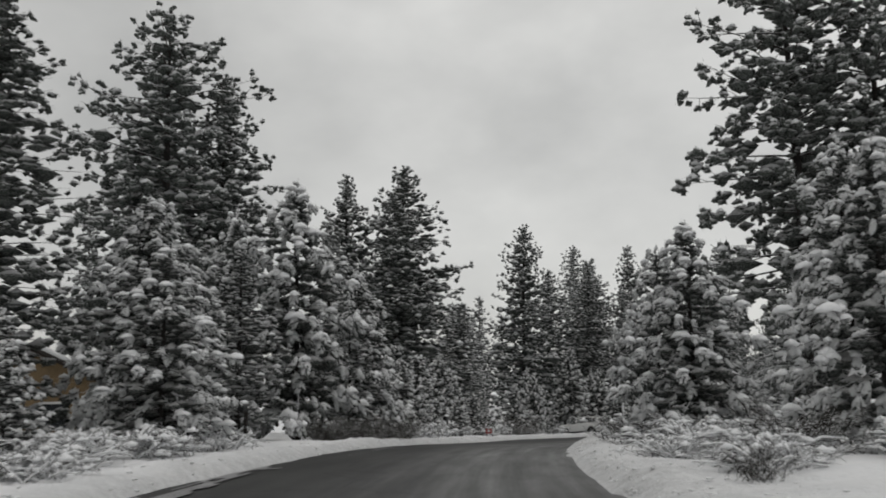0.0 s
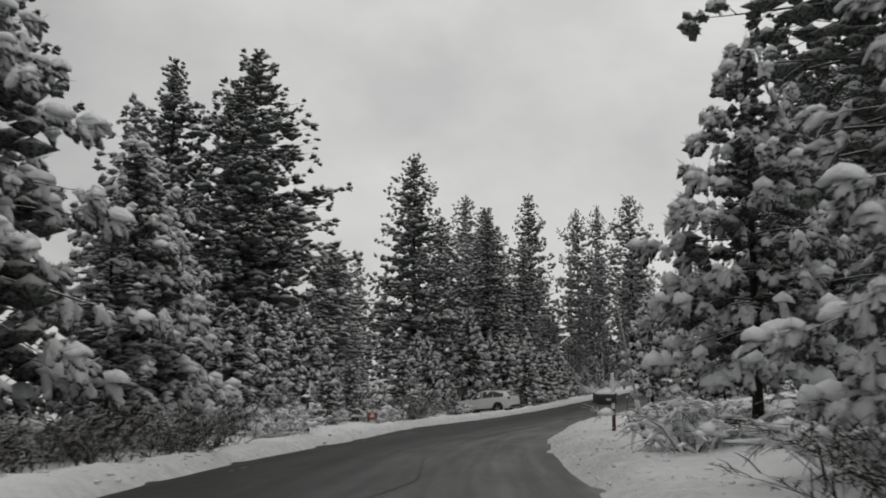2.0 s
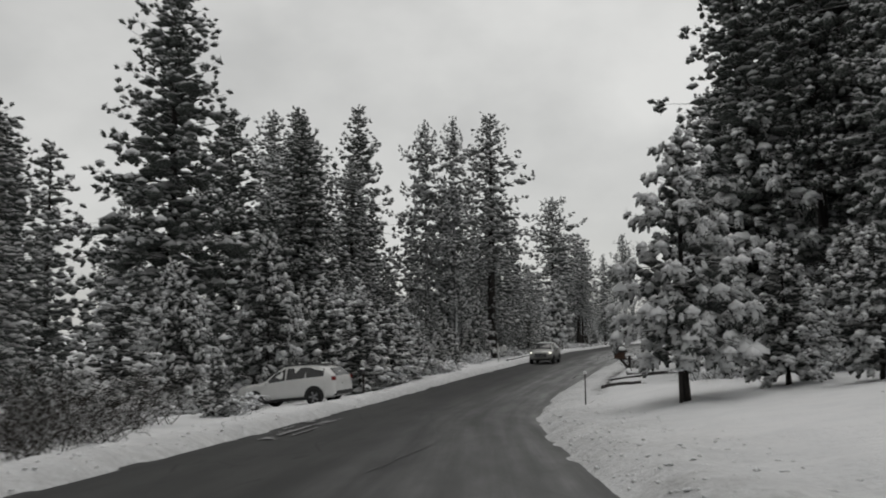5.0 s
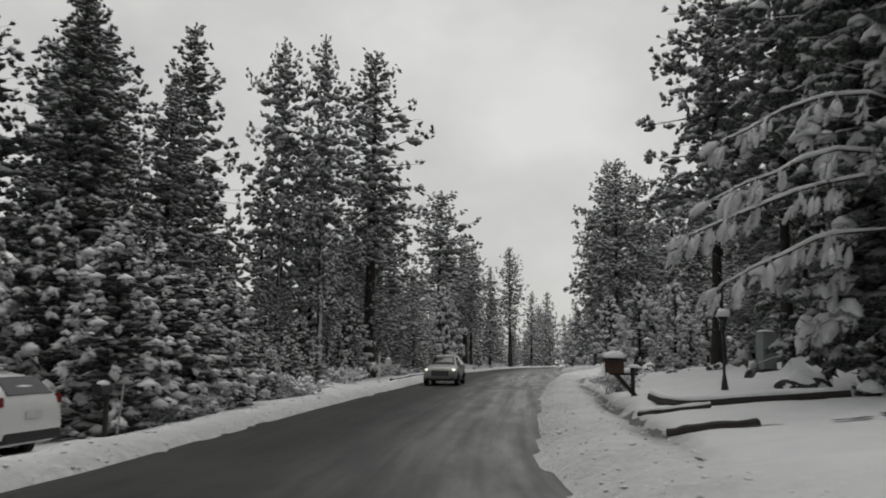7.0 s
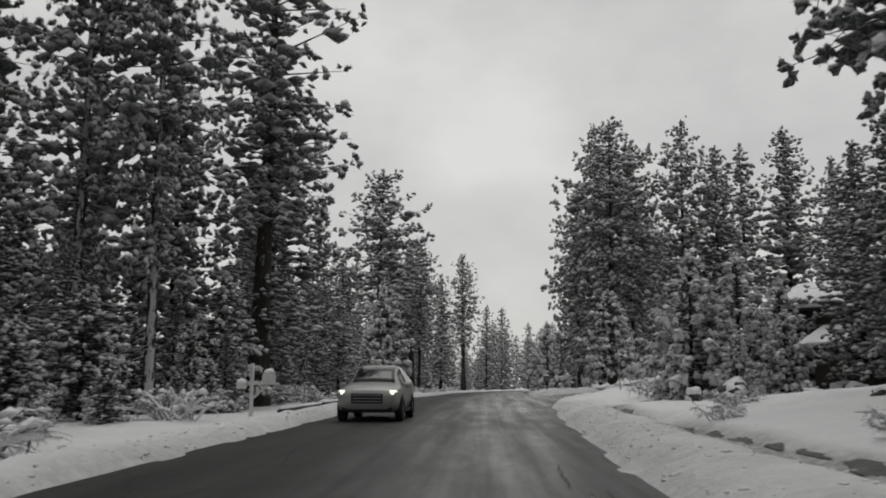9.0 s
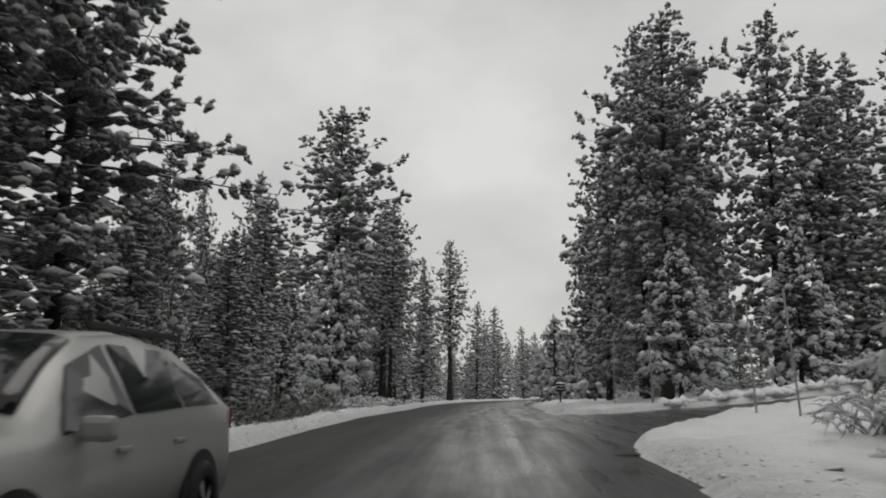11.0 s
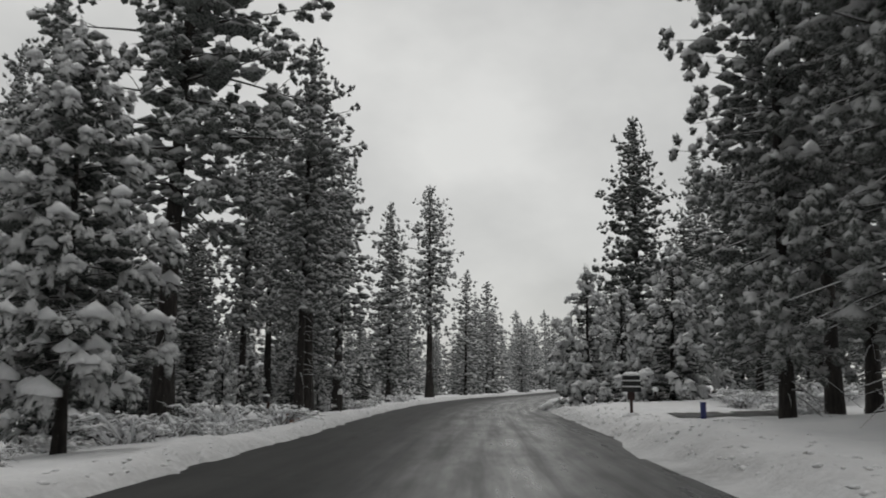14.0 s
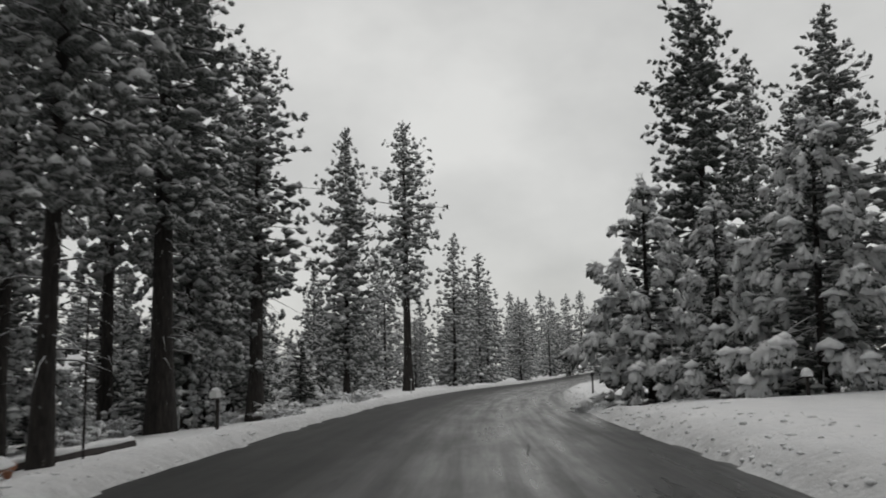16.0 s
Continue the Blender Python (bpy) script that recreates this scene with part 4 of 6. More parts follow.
plant("tall2", 196, -18.0, 13.0, 1.0)
plant("tall1", 190, -16.0, 11.0, 1.05)
plant("tall2", 201, -22.0, 14.0, 1.0)
plant("tall1", 186.5, -19.5, 12.0, 1.0)
plant("tiered0", 161.7, -8.8, 9.6, 0.86)
plant("young2", 171, -13.5, 9.0, 0.9)
plant("open1", 180, -7.6, 17.0, 0.80)
plant("open2", 191, -9.6, 18.6, 0.98)
plant("open1", 186, -11.8, 16.5, 0.80)
plant("open1", 193.5, -12.5, 20.5, 0.80)
plant("tall2", 197, -11.0, 19.0, 0.76)
plant("open2", 204.5, -10.7, 18.2, 0.95)
plant("tall1", 206, -12.5, 16.5, 1.0)
plant("tall2", 220, -9.9, 18.4, 0.8)
plant("open2", 239, -9.7, 24.4, 0.8)
plant("far1", 256, -8.9, 16.6)
plant("far3", 274, -9.5, 13.0)
plant("far0", 292, -12.7, 19.6)
plant("far2", 312, -9.0, 13.0)

# the right side
plant("young1", 30, 11.3, 9.5, 0.95)
plant("young0", 27, 5.9, 6.6, 1.05)
plant("tiered0", 33.2, 5.2, 7.0, 0.85)
plant("near2", 44.5, 12.2, 24.5, 1.0)
plant("near3", 45, 15.7, 23.0, 0.9)
plant("young0", 18, 8.2, 6.5, 1.0)
plant("tall0", 87.5, 10.0, 21.4, 0.98)
plant("open2", 95, 13.2, 21.0, 0.75)
plant("near3", 91, 14.0, 25.0, 0.8)
plant("near2", 96, 16.5, 26.0, 0.8)
plant("tall3", 90, 17.5, 26.0, 0.9)
plant("tall3", 84, 19.5, 24.0, 0.9)
plant("tall0", 80, 23.0, 24.0, 1.0)
plant("tiered0", 66.4, 4.6, 6.5, 0.9)
plant("young2", 67.2, 7.2, 3.5, 1.15)
plant("young1", 64.6, 8.2, 3.3, 1.1)
plant("young1", 69.5, 9.8, 4.0, 1.1)
plant("young2", 63.0, 10.0, 2.8, 1.15)
plant("near1", 108, 10.3, 18.5, 0.85)
plant("frost1", 103.9, 12.2, 21.0, 0.85)
plant("frost0", 109.5, 14.7, 19.0, 0.8)
plant("dense1", 105, 18.0, 25.0, 0.9)
plant("near3", 97.0, 13.8, 25.0, 0.8)
plant("frost0", 161, 9.3, 22.4, 0.78)
plant("frost0", 166, 7.8, 17.8, 0.7)
plant("near1", 157, 9.6, 21.5, 0.78)
plant("frost1", 163, 12.2, 21.0, 0.8)
plant("frost0", 156.5, 15.2, 20.5, 0.85)
plant("tall1", 157, 18.0, 18.2, 0.95)
plant("frost1", 170, 10.6, 19.0, 0.9)
plant("near0", 175, 14.0, 20.0, 0.9)
plant("tall2", 149, 24.0, 15.0, 0.9)
plant("tall1", 162, 25.0, 21.0, 1.0)
plant("far1", 160, 21.0, 19.0, 1.0)
plant("white0", 126, 8.8, 6.4, 1.25)
plant("white1", 129, 11.5, 6.4, 1.25)
plant("white0", 122.5, 9.6, 2.6, 1.3)
plant("white0", 130.5, 14.0, 5.0, 1.4)
plant("white1", 127.5, 10.0, 5.2, 1.5)
plant("tiered0", 148.8, 8.5, 6.8, 0.95)
plant("young2", 149, 13.6, 7.0, 0.9)
plant("dense0", 207, 10.9, 21.3, 0.84)
plant("tall1", 233, 19.0, 25.5, 0.68)
plant("tall2", 210, 18.4, 20.0, 1.0)
plant("near0", 190, 18.0, 20.0, 1.0)
plant("tall3", 200, 22.0, 21.0, 1.0)
plant("white0", 198, 6.6, 8.8, 1.2)
plant("white1", 191, 10.4, 8.8, 1.2)
plant("tall0", 200, 13.0, 12.0, 1.0)
plant("tall3", 187.5, 14.0, 13.0, 1.0)
plant("white1", 193.5, 8.0, 6.8, 1.1)
plant("far3", 240, 9.0, 9.5, 1.2)
plant("far1", 262, 8.5, 9.0, 1.2)
plant("far2", 285, 9.5, 11.0, 1.1)
plant("far0", 320, 6.0, 12.0, 1.1)
plant("far3", 345, -4.0, 13.0, 1.1)
plant("far1", 352, 2.0, 14.0, 1.1)
plant("tall2", 117.5, 14.8, 11.5, 1.0)
plant("far1", 121.5, 17.8, 10.0, 1.1)
plant("young2", 119.0, 16.0, 7.0, 1.2)
plant("far3", 113.5, 15.5, 9.0, 1.0)
plant("tall2", 124.5, 15.2, 10.5, 1.15)
plant("tall1", 120.0, 14.6, 10.0, 1.15)
plant("white1", 123.0, 11.6, 3.4, 1.3)

# far end of the road: haze over these pines is painted as paler needles
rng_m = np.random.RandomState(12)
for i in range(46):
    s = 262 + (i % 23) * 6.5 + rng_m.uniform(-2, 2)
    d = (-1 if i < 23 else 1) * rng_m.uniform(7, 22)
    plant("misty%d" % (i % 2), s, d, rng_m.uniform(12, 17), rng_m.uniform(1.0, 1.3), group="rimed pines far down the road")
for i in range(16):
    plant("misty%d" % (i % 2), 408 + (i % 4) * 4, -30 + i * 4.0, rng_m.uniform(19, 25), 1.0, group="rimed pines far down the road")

def clear(s, d):
    """Places kept free of undergrowth: lawns, drives, the side road, the parked car and the houses."""
    return (d > 0 and 36 < s < 62 and d < 17) or (d > 0 and 83 < s < 125 and d < 15) or (d > 0 and 122 < s < 160 and SIDE_NEAR(d) - 4 < s < SIDE_FAR(d) + 4) \
        or (d > 0 and 158 < s < 192 and d < 13) or (d < 0 and 74 < s < 88 and d > -13) or (d < 0 and 58 < s < 96 and d < -8 and abs(d + (s - 31.9) * 0.44) < 5) or (d < 0 and 178 < s < 224 and abs(d + (s - 157) * 0.467) < 3.4)


# forest behind the roadside trees
rng_f = np.random.RandomState(5)
for i in range(54):
    s = 10 + i * 5.0 + rng_f.uniform(-3, 3)
    d = -rng_f.uniform(16, 48)
    if not clear(s, d):
        plant("far%d" % rng_f.randint(4), s, d, rng_f.uniform(9, 15), rng_f.uniform(0.95, 1.3), group="forest behind the left verge")
for i in range(46):
    s = 10 + i * 5.6 + rng_f.uniform(-3, 3)
    d = rng_f.uniform(18, 55)
    if not clear(s, d):
        plant("far%d" % rng_f.randint(4), s, d, rng_f.uniform(8, 13), rng_f.uniform(0.95, 1.3), group="forest behind the right verge")
for i in range(26):
    s = 215 + i * 3.4 + rng_f.uniform(-2, 2)
    plant("far%d" % (i % 4), s, -13 - rng_f.uniform(0, 26), rng_f.uniform(7, 11), rng_f.uniform(1.1, 1.4), group="forest behind the left verge")
# dark skirts and brush close to the left edge of the road
for key, s, d, h, wide in (("far0", 27, -8.6, 6.5, 1.4), ("far2", 37.5, -8.3, 6.0, 1.4), ("far0", 141, -8.8, 6.0, 1.4), ("tall2", 147.5, -11.0, 7.0, 1.2),
                           ("tall3", 152.5, -12.3, 9.0, 1.1), ("tall2", 158, -14.5, 10.0, 1.1), ("far0", 148, -10.4, 6.0, 1.3), ("far1", 186, -16.5, 9.0, 1.2), ("far3", 192, -20.5, 10.0, 1.2), ("far1", 202, -17.0, 9.0, 1.2), ("white1", 182.5, -11.6, 4.0, 1.0), ("tall2", 68.8, -14.7, 11.3, 1.4), ("tall0", 75.5, -18.5, 13.0, 0.9), ("dense1", 71, 14.5, 20.0, 1.0), ("dense0", 76, 17.5, 22.0, 1.0), ("far0", 206, -14.0, 9.0, 1.3), ("far2", 199, -24.5, 9.0, 1.3), ("far0", 188.5, -20.5, 9.0, 1.3), ("far2", 184, -15.2, 7.0, 1.3), ("far0", 212, -30.5, 9.0, 1.3), ("far2", 74.5, -19.5, 10.0, 1.4), ("dense0", 101, 16.0, 23.0, 1.0), ("dense1", 108, -21.0, 21.0, 1.0), ("dense0", 100, -22.5, 20.0, 1.1),
                           ("dense1", 92, 19.5, 24.0, 1.0), ("dense0", 82, 16.5, 21.0, 1.0)):
    plant(key, s, d, h, wide)
for i in range(14):
    s = (59 + i * 1.5) if i < 4 else (135 + (i - 4) * 1.6)
    plant("thicket%d" % (i % 2), s, EDGE_LEFT(s) - 1.3 - rng_f.uniform(0, 1.6), rng_f.uniform(0.6, 1.1), rng_f.uniform(1.1, 1.5), group="dark brush under the pines")
for i in range(14):
    s = 31.0 + (i % 7) * 1.05 + rng_f.uniform(-0.4, 0.4)
    plant("thicket%d" % (i % 2), s, EDGE_LEFT(s) - 1.1 - (i // 7) * 1.4 - rng_f.uniform(0, 1.2), rng_f.uniform(0.45, 1.1), rng_f.uniform(1.1, 1.5), group="dark brush under the pines")
for s, d, h in ((57.0, -8.4, 1.4), (62.0, -8.4, 1.4), (67.0, -8.6, 1.4)):
    plant("thicket%d" % (int(s) % 2), s, d, h, 1.3, group="dark brush under the pines")
# undergrowth
for i in range(16):
    s = 11 + i * 0.8 + rng_f.uniform(-0.4, 0.4)
    plant("bush%d" % (i % 3), s, -6.0 - rng_f.uniform(0.2, 3.8), rng_f.uniform(0.55, 1.0), rng_f.uniform(1.0, 1.4), group="brush along the left verge")
plant("young0", 20.6, -7.9, 5.2, 1.25)
for s, d, h in ((16.5, -9.5, 3.0), (14.5, -8.0, 2.2)):
    plant("sapling%d" % (int(s) % 2), s, d, h, 1.2, group="saplings on the left")
for i in range(16):
    s = 104 + i * 2.0 + rng_f.uniform(-0.6, 0.6)
    plant("far%d" % (i % 4), s, -15 - rng_f.uniform(0, 12), rng_f.uniform(6, 10), rng_f.uniform(1.1, 1.4), group="forest behind the left verge")
for i in range(84):
    s = 44 + i * 2.1 + rng_f.uniform(-1, 1)
    d = EDGE_LEFT(s) - rng_f.uniform(1.9, 9.0)
    tall, wide = rng_f.uniform(0.6, 1.4), rng_f.uniform(0.9, 1.4)
    if not clear(s, d) and (i % 4 == 0 or not 97 < s < 126):
        plant("bush%d" % (i % 3), s, d, tall, wide, group="brush along the left verge")
for s, d, h, key in ((103.5, -10.6, 4.4, "far0"), (108.0, -11.5, 5.2, "far2"), (111.5, -10.2, 3.6, "young1"), (106.2, -9.2, 2.4, "young2"), (113.5, -11.8, 5.0, "far0"), (119.5, -10.8, 4.6, "far2"),
                     (110.0, -8.9, 1.7, "sapling0"), (117.6, -8.9, 2.0, "sapling1"), (121.0, -9.4, 3.4, "far0"), (114.8, -8.9, 1.4, "sapling1"), (101.6, -8.7, 2.0, "young1")):
    plant(key, s, d, h, 1.3)
for i in range(30):
    s = 183 + i * 2.3 + rng_f.uniform(-1, 1)
    plant(("sapling%d" % (i % 2)) if i % 3 else "white%d" % (i % 2), s, -9.5 - rng_f.uniform(0, 11), rng_f.uniform(1.8, 4.0), rng_f.uniform(1.1, 1.5), group="saplings on the left")
for i in range(40):
    s = 14 + i * 5.4 + rng_f.uniform(-2, 2)
    d = EDGE_LEFT(s) - rng_f.uniform(4.5, 13)
    if not clear(s, d):
        plant("sapling%d" % rng_f.randint(2), s, d, rng_f.uniform(2, 4.8), rng_f.uniform(0.9, 1.4), group="saplings on the left")
for i in range(44):
    s = 10 + i * 4.6 + rng_f.uniform(-1, 1)
    d = EDGE_RIGHT(s) + rng_f.uniform(2.5, 12)
    if not clear(s, d):
        plant("bush%d" % rng_f.randint(3), s, d, rng_f.uniform(0.6, 1.5), rng_f.uniform(0.9, 1.4), group="brush along the right verge")

# ---- brush and small plants at their own places ----
def laden_boughs(tree, s, d, ends, seed):
    """Long boughs of one tree at s, d that reach out to the places in ends (s, d, height) and hang with snowy tassels."""
    rng = np.random.RandomState(seed)
    back = np.array(tree.matrix_basis.inverted())
    u = np.linspace(0, 1, 9)
    for es, ed, eh in ends:
        a, b = place(s, d), place(es, ed)
        a[2] += eh + 0.5
        b[2] += eh
        line = a + (b - a) * u[:, None]
        line[:, 2] += 0.9 * np.sin(np.pi * u) * (1 - 0.4 * u)
        line[1:-1] += rng.normal(0, 0.06, (7, 3))
        feet, ways, sizes, twigs = [line[-1]], [unit(b - a + np.array([0, 0, -1.5]))], [0.55], []
        across = unit(np.cross(b - a, np.array([0, 0, 1.0])))
        for k in range(13):
            w = rng.uniform(0.3, 1.0)
            p = np.array([np.interp(w, u, line[:, j]) for j in range(3)])
            side = rng.choice((-1, 1)) * rng.uniform(0.1, 0.75) * (1.25 - w)
            q = p + across * side + unit(b - a) * (0.3 + 0.3 * abs(side)) + np.array([0, 0, -0.12 - 0.25 * abs(side)])
            twigs.append(np.stack([p, 0.5 * (p + q) + np.array([0, 0, 0.08]), q]))
            for j in range(3):
                feet.append(q + rng.normal(0, 0.05, 3))
                ways.append(unit(across * (side * 0.7 + rng.normal(0, 0.3)) + unit(b - a) * 0.6 + np.array([0, 0, -1.0 - rng.uniform(0, 0.5)])))
                sizes.append(rng.uniform(0.26, 0.46))
        feet, ways, sizes, twigs = np.array(feet), np.array(ways), np.array(sizes), np.array(twigs)
        v, q = tubes(line[None], (0.045 * (1 - 0.8 * u) + 0.006)[None], 6)
        v2, q2 = tubes(twigs, np.array([[0.016, 0.012, 0.007]]) * np.ones((len(twigs), 1)), 4)
        home = lambda pts: pts @ back[:3, :3].T + back[:3, 3]
        bough = part("long_bough", mesh_from("long_bough", home(np.concatenate([v, v2])), np.concatenate([q, q2 + len(v)]), [TWIG], True), tree, "long bough bent down by snow")
        nv, nf = brushes(rng, feet, ways, sizes, 0.17, 2, 0.2)
        zv, zf = blades(rng, feet, ways, sizes * 1.15, 9, 0.03)
        part("tassels", mesh_from("tassels", home(np.concatenate([nv, zv])), np.concatenate([nf, zf + len(nv)]), [PINE_WHITE], True), bough, "hanging needle tassels white with snow")["kind"] = "stuff"
        top = line[2:] + np.array([0, 0, 0.035])
        v, q = tubes(top[None], (0.055 * np.sin(np.pi * (0.15 + 0.8 * u[2:])) * rng.uniform(0.6, 1.2, 7))[None], 7)
        part("snow_ridge", mesh_from("snow_ridge", home(v), q, [SNOW_LOAD], True), bough)


overhang = plant("young0", 86.5, 10.6, 12.0, 0.9, label="pine with long low boughs bent under drooping snow")
laden_boughs(overhang, 86.5, 10.6, ((82.7, 4.3, 3.3), (83.4, 4.9, 4.0), (83.8, 5.2, 5.2), (83.4, 5.0, 2.4)), 6)
for s, d, h, wide in ((106.8, 4.8, 0.7, 0.9), (109.0, 5.6, 0.75, 1.0), (111.5, 6.6, 0.6, 1.0), (100.3, 5.2, 0.75, 0.9), (115.5, 8.1, 0.5, 1.2)):
    plant("scrub0", s, d, h, wide, group="shrubs on the snowy slope")
plant("shrub0", 96.4, 4.6, 0.85, 1.1)
for s, d, h in ((50.5, 6.4, 0.35), (53.0, 5.2, 0.4), (56.5, 6.8, 0.35), (46.5, 6.2, 0.5), (60.0, 8.6, 0.4)):
    plant("scrub0", s, d, h, 1.2, group="shrubs on the snowy slope")
for i in range(8):
    plant("bush%d" % (i % 3), 70 + i * 1.3, 9.5 + (i * 37 % 11) * 0.3, 0.7 + (i * 53 % 7) * 0.08, 1.15, group="brush under the pines")
for i in range(34):
    s, d = 12 + i * 0.75, 4.0 + (i * 41 % 9) * 0.6
    plant("thicket%d" % (i % 2) if i % 6 == 0 else "bush%d" % (i % 3), s, d, 0.55 + (i * 29 % 7) * 0.09, 1.25, group="brush on the right bank")
for s, d, h in ((176.0, 12.0, 1.0), (182.5, 11.5, 1.0), (161.0, 10.0, 0.9), (164.0, 13.0, 1.2), (156.5, 11.5, 1.0), (186.0, 12.8, 1.0)):
    plant("bush1", s, d, h, 1.3, group="brush behind the snowy lawn")


def bare_tree(seed, height, spread, depth, label, name="bare_tree", leaf_snow=True):
    """A leafless tree: forking limbs that thin out into twigs, rimed with snow."""
    rng = np.random.RandomState(seed)
    lines, radii = [], []

    def fork(p, way, length, r, level):
        q = p + way * length * 0.5 + rng.normal(0, 0.05 * length, 3)
        e = p + way * length + rng.normal(0, 0.06 * length, 3)
        lines.append(np.array([p, q, e]))
        radii.append(np.array([r, r * 0.8, r * 0.6]))
        if level == 0:
            return
        for k in range(rng.randint(3, 5)):
            turn = rng.normal(0, 0.55, 3) * np.array([1, 1, 0.5]) * spread
            w = way + turn + np.array([0, 0, 0.12])
            w = w / np.linalg.norm(w)
            start = p + (e - p) * rng.uniform(0.35, 1.0)
            fork(start, w, length * rng.uniform(0.5, 0.75), r * 0.55, level - 1)

    fork(np.zeros(3), np.array([0, 0, 1.0]), height * 0.36, height * 0.013, depth)
    v, q = tubes(np.array(lines), np.array(radii), 3)
    ob = new(name)
    ob.empty_display_size = 0.3
    tagged(ob, label, "tree")
    p = part("branchwork", mesh_from("branchwork", v, q, [TWIG], True), ob)
    p["kind"] = "stuff"
    return ob


def set_at(ob, s, d, turn=0.0):
    p = place(s, d)
    ob.matrix_basis = pose(p[0], p[1], p[2] - 0.05, 0, 0, turn)
    return ob


birch = bare_tree(3, 11.0, 0.8, 5, "bare grey deciduous tree with rimed twigs among conifers")
set_at(birch, 152.0, -13.5)
for s, d, turn, k in ((158.0, -15.5, 80, 1.15), (147.0, -14.5, 200, 0.9), (143.0, -11.5, 140, 0.7)):
    p = place(s, d)
    copy_thing(birch, pose(p[0], p[1], p[2] - 0.05, 0, 0, turn) @ Matrix.Diagonal((k, k, k, 1)))
twiggy = bare_tree(8, 2.6, 1.2, 4, "small bare sapling with every twig lined with snow", "bare_sapling")
set_at(twiggy, 49.5, -8.6)
for s, d, turn, k in ((51.5, -9.0, 70, 0.8), (183.0, -10.5, 30, 0.9), (196.0, -15.0, 120, 1.2), (109.0, 6.0, 10, 0.4)):
    p = place(s, d)
    copy_thing(twiggy, pose(p[0], p[1], p[2] - 0.05, 0, 0, turn) @ Matrix.Diagonal((k, k, k, 1)))

# ---- materials of the things ----
def plain(name, colour, rough=0.5, metal=0.0, vary=0.12, scale=6.0, bump=0.0):
    lo = tuple(c * (1 - vary) for c in colour)
    hi = tuple(min(1.0, c * (1 + vary)) for c in colour)
    return speckled(name, lo, hi, scale, rough, bump, metal)


BLACK_METAL = plain("black_painted_metal", (0.018, 0.018, 0.019), 0.45, vary=0.3)
WHITE_PAINT = plain("white_weathered_paint", (0.62, 0.62, 0.61), 0.6)
BROWN_WOOD = plain("weathered_brown_wood", (0.075, 0.042, 0.028), 0.85, vary=0.4, scale=12, bump=0.3)
DARK_WOOD = plain("dark_wet_wood", (0.026, 0.021, 0.019), 0.8, vary=0.4, scale=10, bump=0.4)
GREY_STAKE = plain("grey_marker_stake", (0.33, 0.33, 0.33), 0.6, vary=0.2)
RED_PLASTIC = plain("red_sign_panel", (0.3, 0.04, 0.035), 0.5)
RED_POST = plain("dark_red_painted_post", (0.04, 0.018, 0.016), 0.6)
BLUE_PLASTIC = plain("blue_plastic", (0.02, 0.03, 0.14), 0.45)
STEEL_GREEN = plain("grey_green_cabinet_paint", (0.2, 0.225, 0.215), 0.5)
CAR_WHITE = plain("white_car_paint", (0.68, 0.68, 0.67), 0.25, vary=0.04)
CAR_SILVER = plain("silver_car_paint", (0.36, 0.36, 0.35), 0.3, metal=0.35, vary=0.05)
TYRE = plain("tyre_rubber", (0.014, 0.014, 0.014), 0.85, vary=0.2)
RIM = plain("alloy_rim", (0.3, 0.3, 0.31), 0.35, metal=0.7)
TRIM_BLACK = plain("black_plastic_trim", (0.013, 0.013, 0.014), 0.6, vary=0.2)
PLATE = plain("pale_plate", (0.55, 0.55, 0.54), 0.5)
RED_LENS = plain("red_lamp_lens", (0.16, 0.012, 0.012), 0.2)
CLEAR_LENS = plain("clear_lamp_lens", (0.6, 0.6, 0.58), 0.12)
ROCK = plain("dark_wet_rock", (0.032, 0.031, 0.031), 0.75, vary=0.5, scale=5, bump=0.6)
SIDING_RED = plain("red_brown_siding", (0.045, 0.024, 0.021), 0.8, vary=0.25, scale=8)
SIDING_TAN = plain("tan_siding", (0.2, 0.14, 0.075), 0.8, vary=0.2, scale=8)
SIDING_DARK = plain("dark_brown_siding", (0.04, 0.029, 0.024), 0.8, vary=0.3, scale=8)
SIDING_GREY = plain("grey_green_siding", (0.1, 0.11, 0.108), 0.8, vary=0.2, scale=8)
BRICK_DULL = plain("dull_red_brick", (0.16, 0.07, 0.055), 0.85, vary=0.3, scale=12)
ORANGE_CLAY = plain("orange_brown_clay", (0.22, 0.09, 0.045), 0.8, vary=0.3)


def make_glass(name, tint):
    m, t, bsdf = material(name)
    bsdf.inputs["Base Color"].default_value = (*tint, 1)
    bsdf.inputs["Roughness"].default_value = 0.06
    bsdf.inputs["Specular IOR Level"].default_value = 0.6
    return m


CAR_GLASS = make_glass("dark_tinted_glass", (0.012, 0.013, 0.014))
HOUSE_GLASS = make_glass("dim_window_glass", (0.03, 0.033, 0.036))
m_, t_, b_ = material("lit_headlamp")
b_.inputs["Base Color"].default_value = (0.9, 0.88, 0.8, 1)
b_.inputs["Emission Color"].default_value = (1.0, 0.95, 0.8, 1)
b_.inputs["Emission Strength"].default_value = 1.2
HEADLAMP = m_


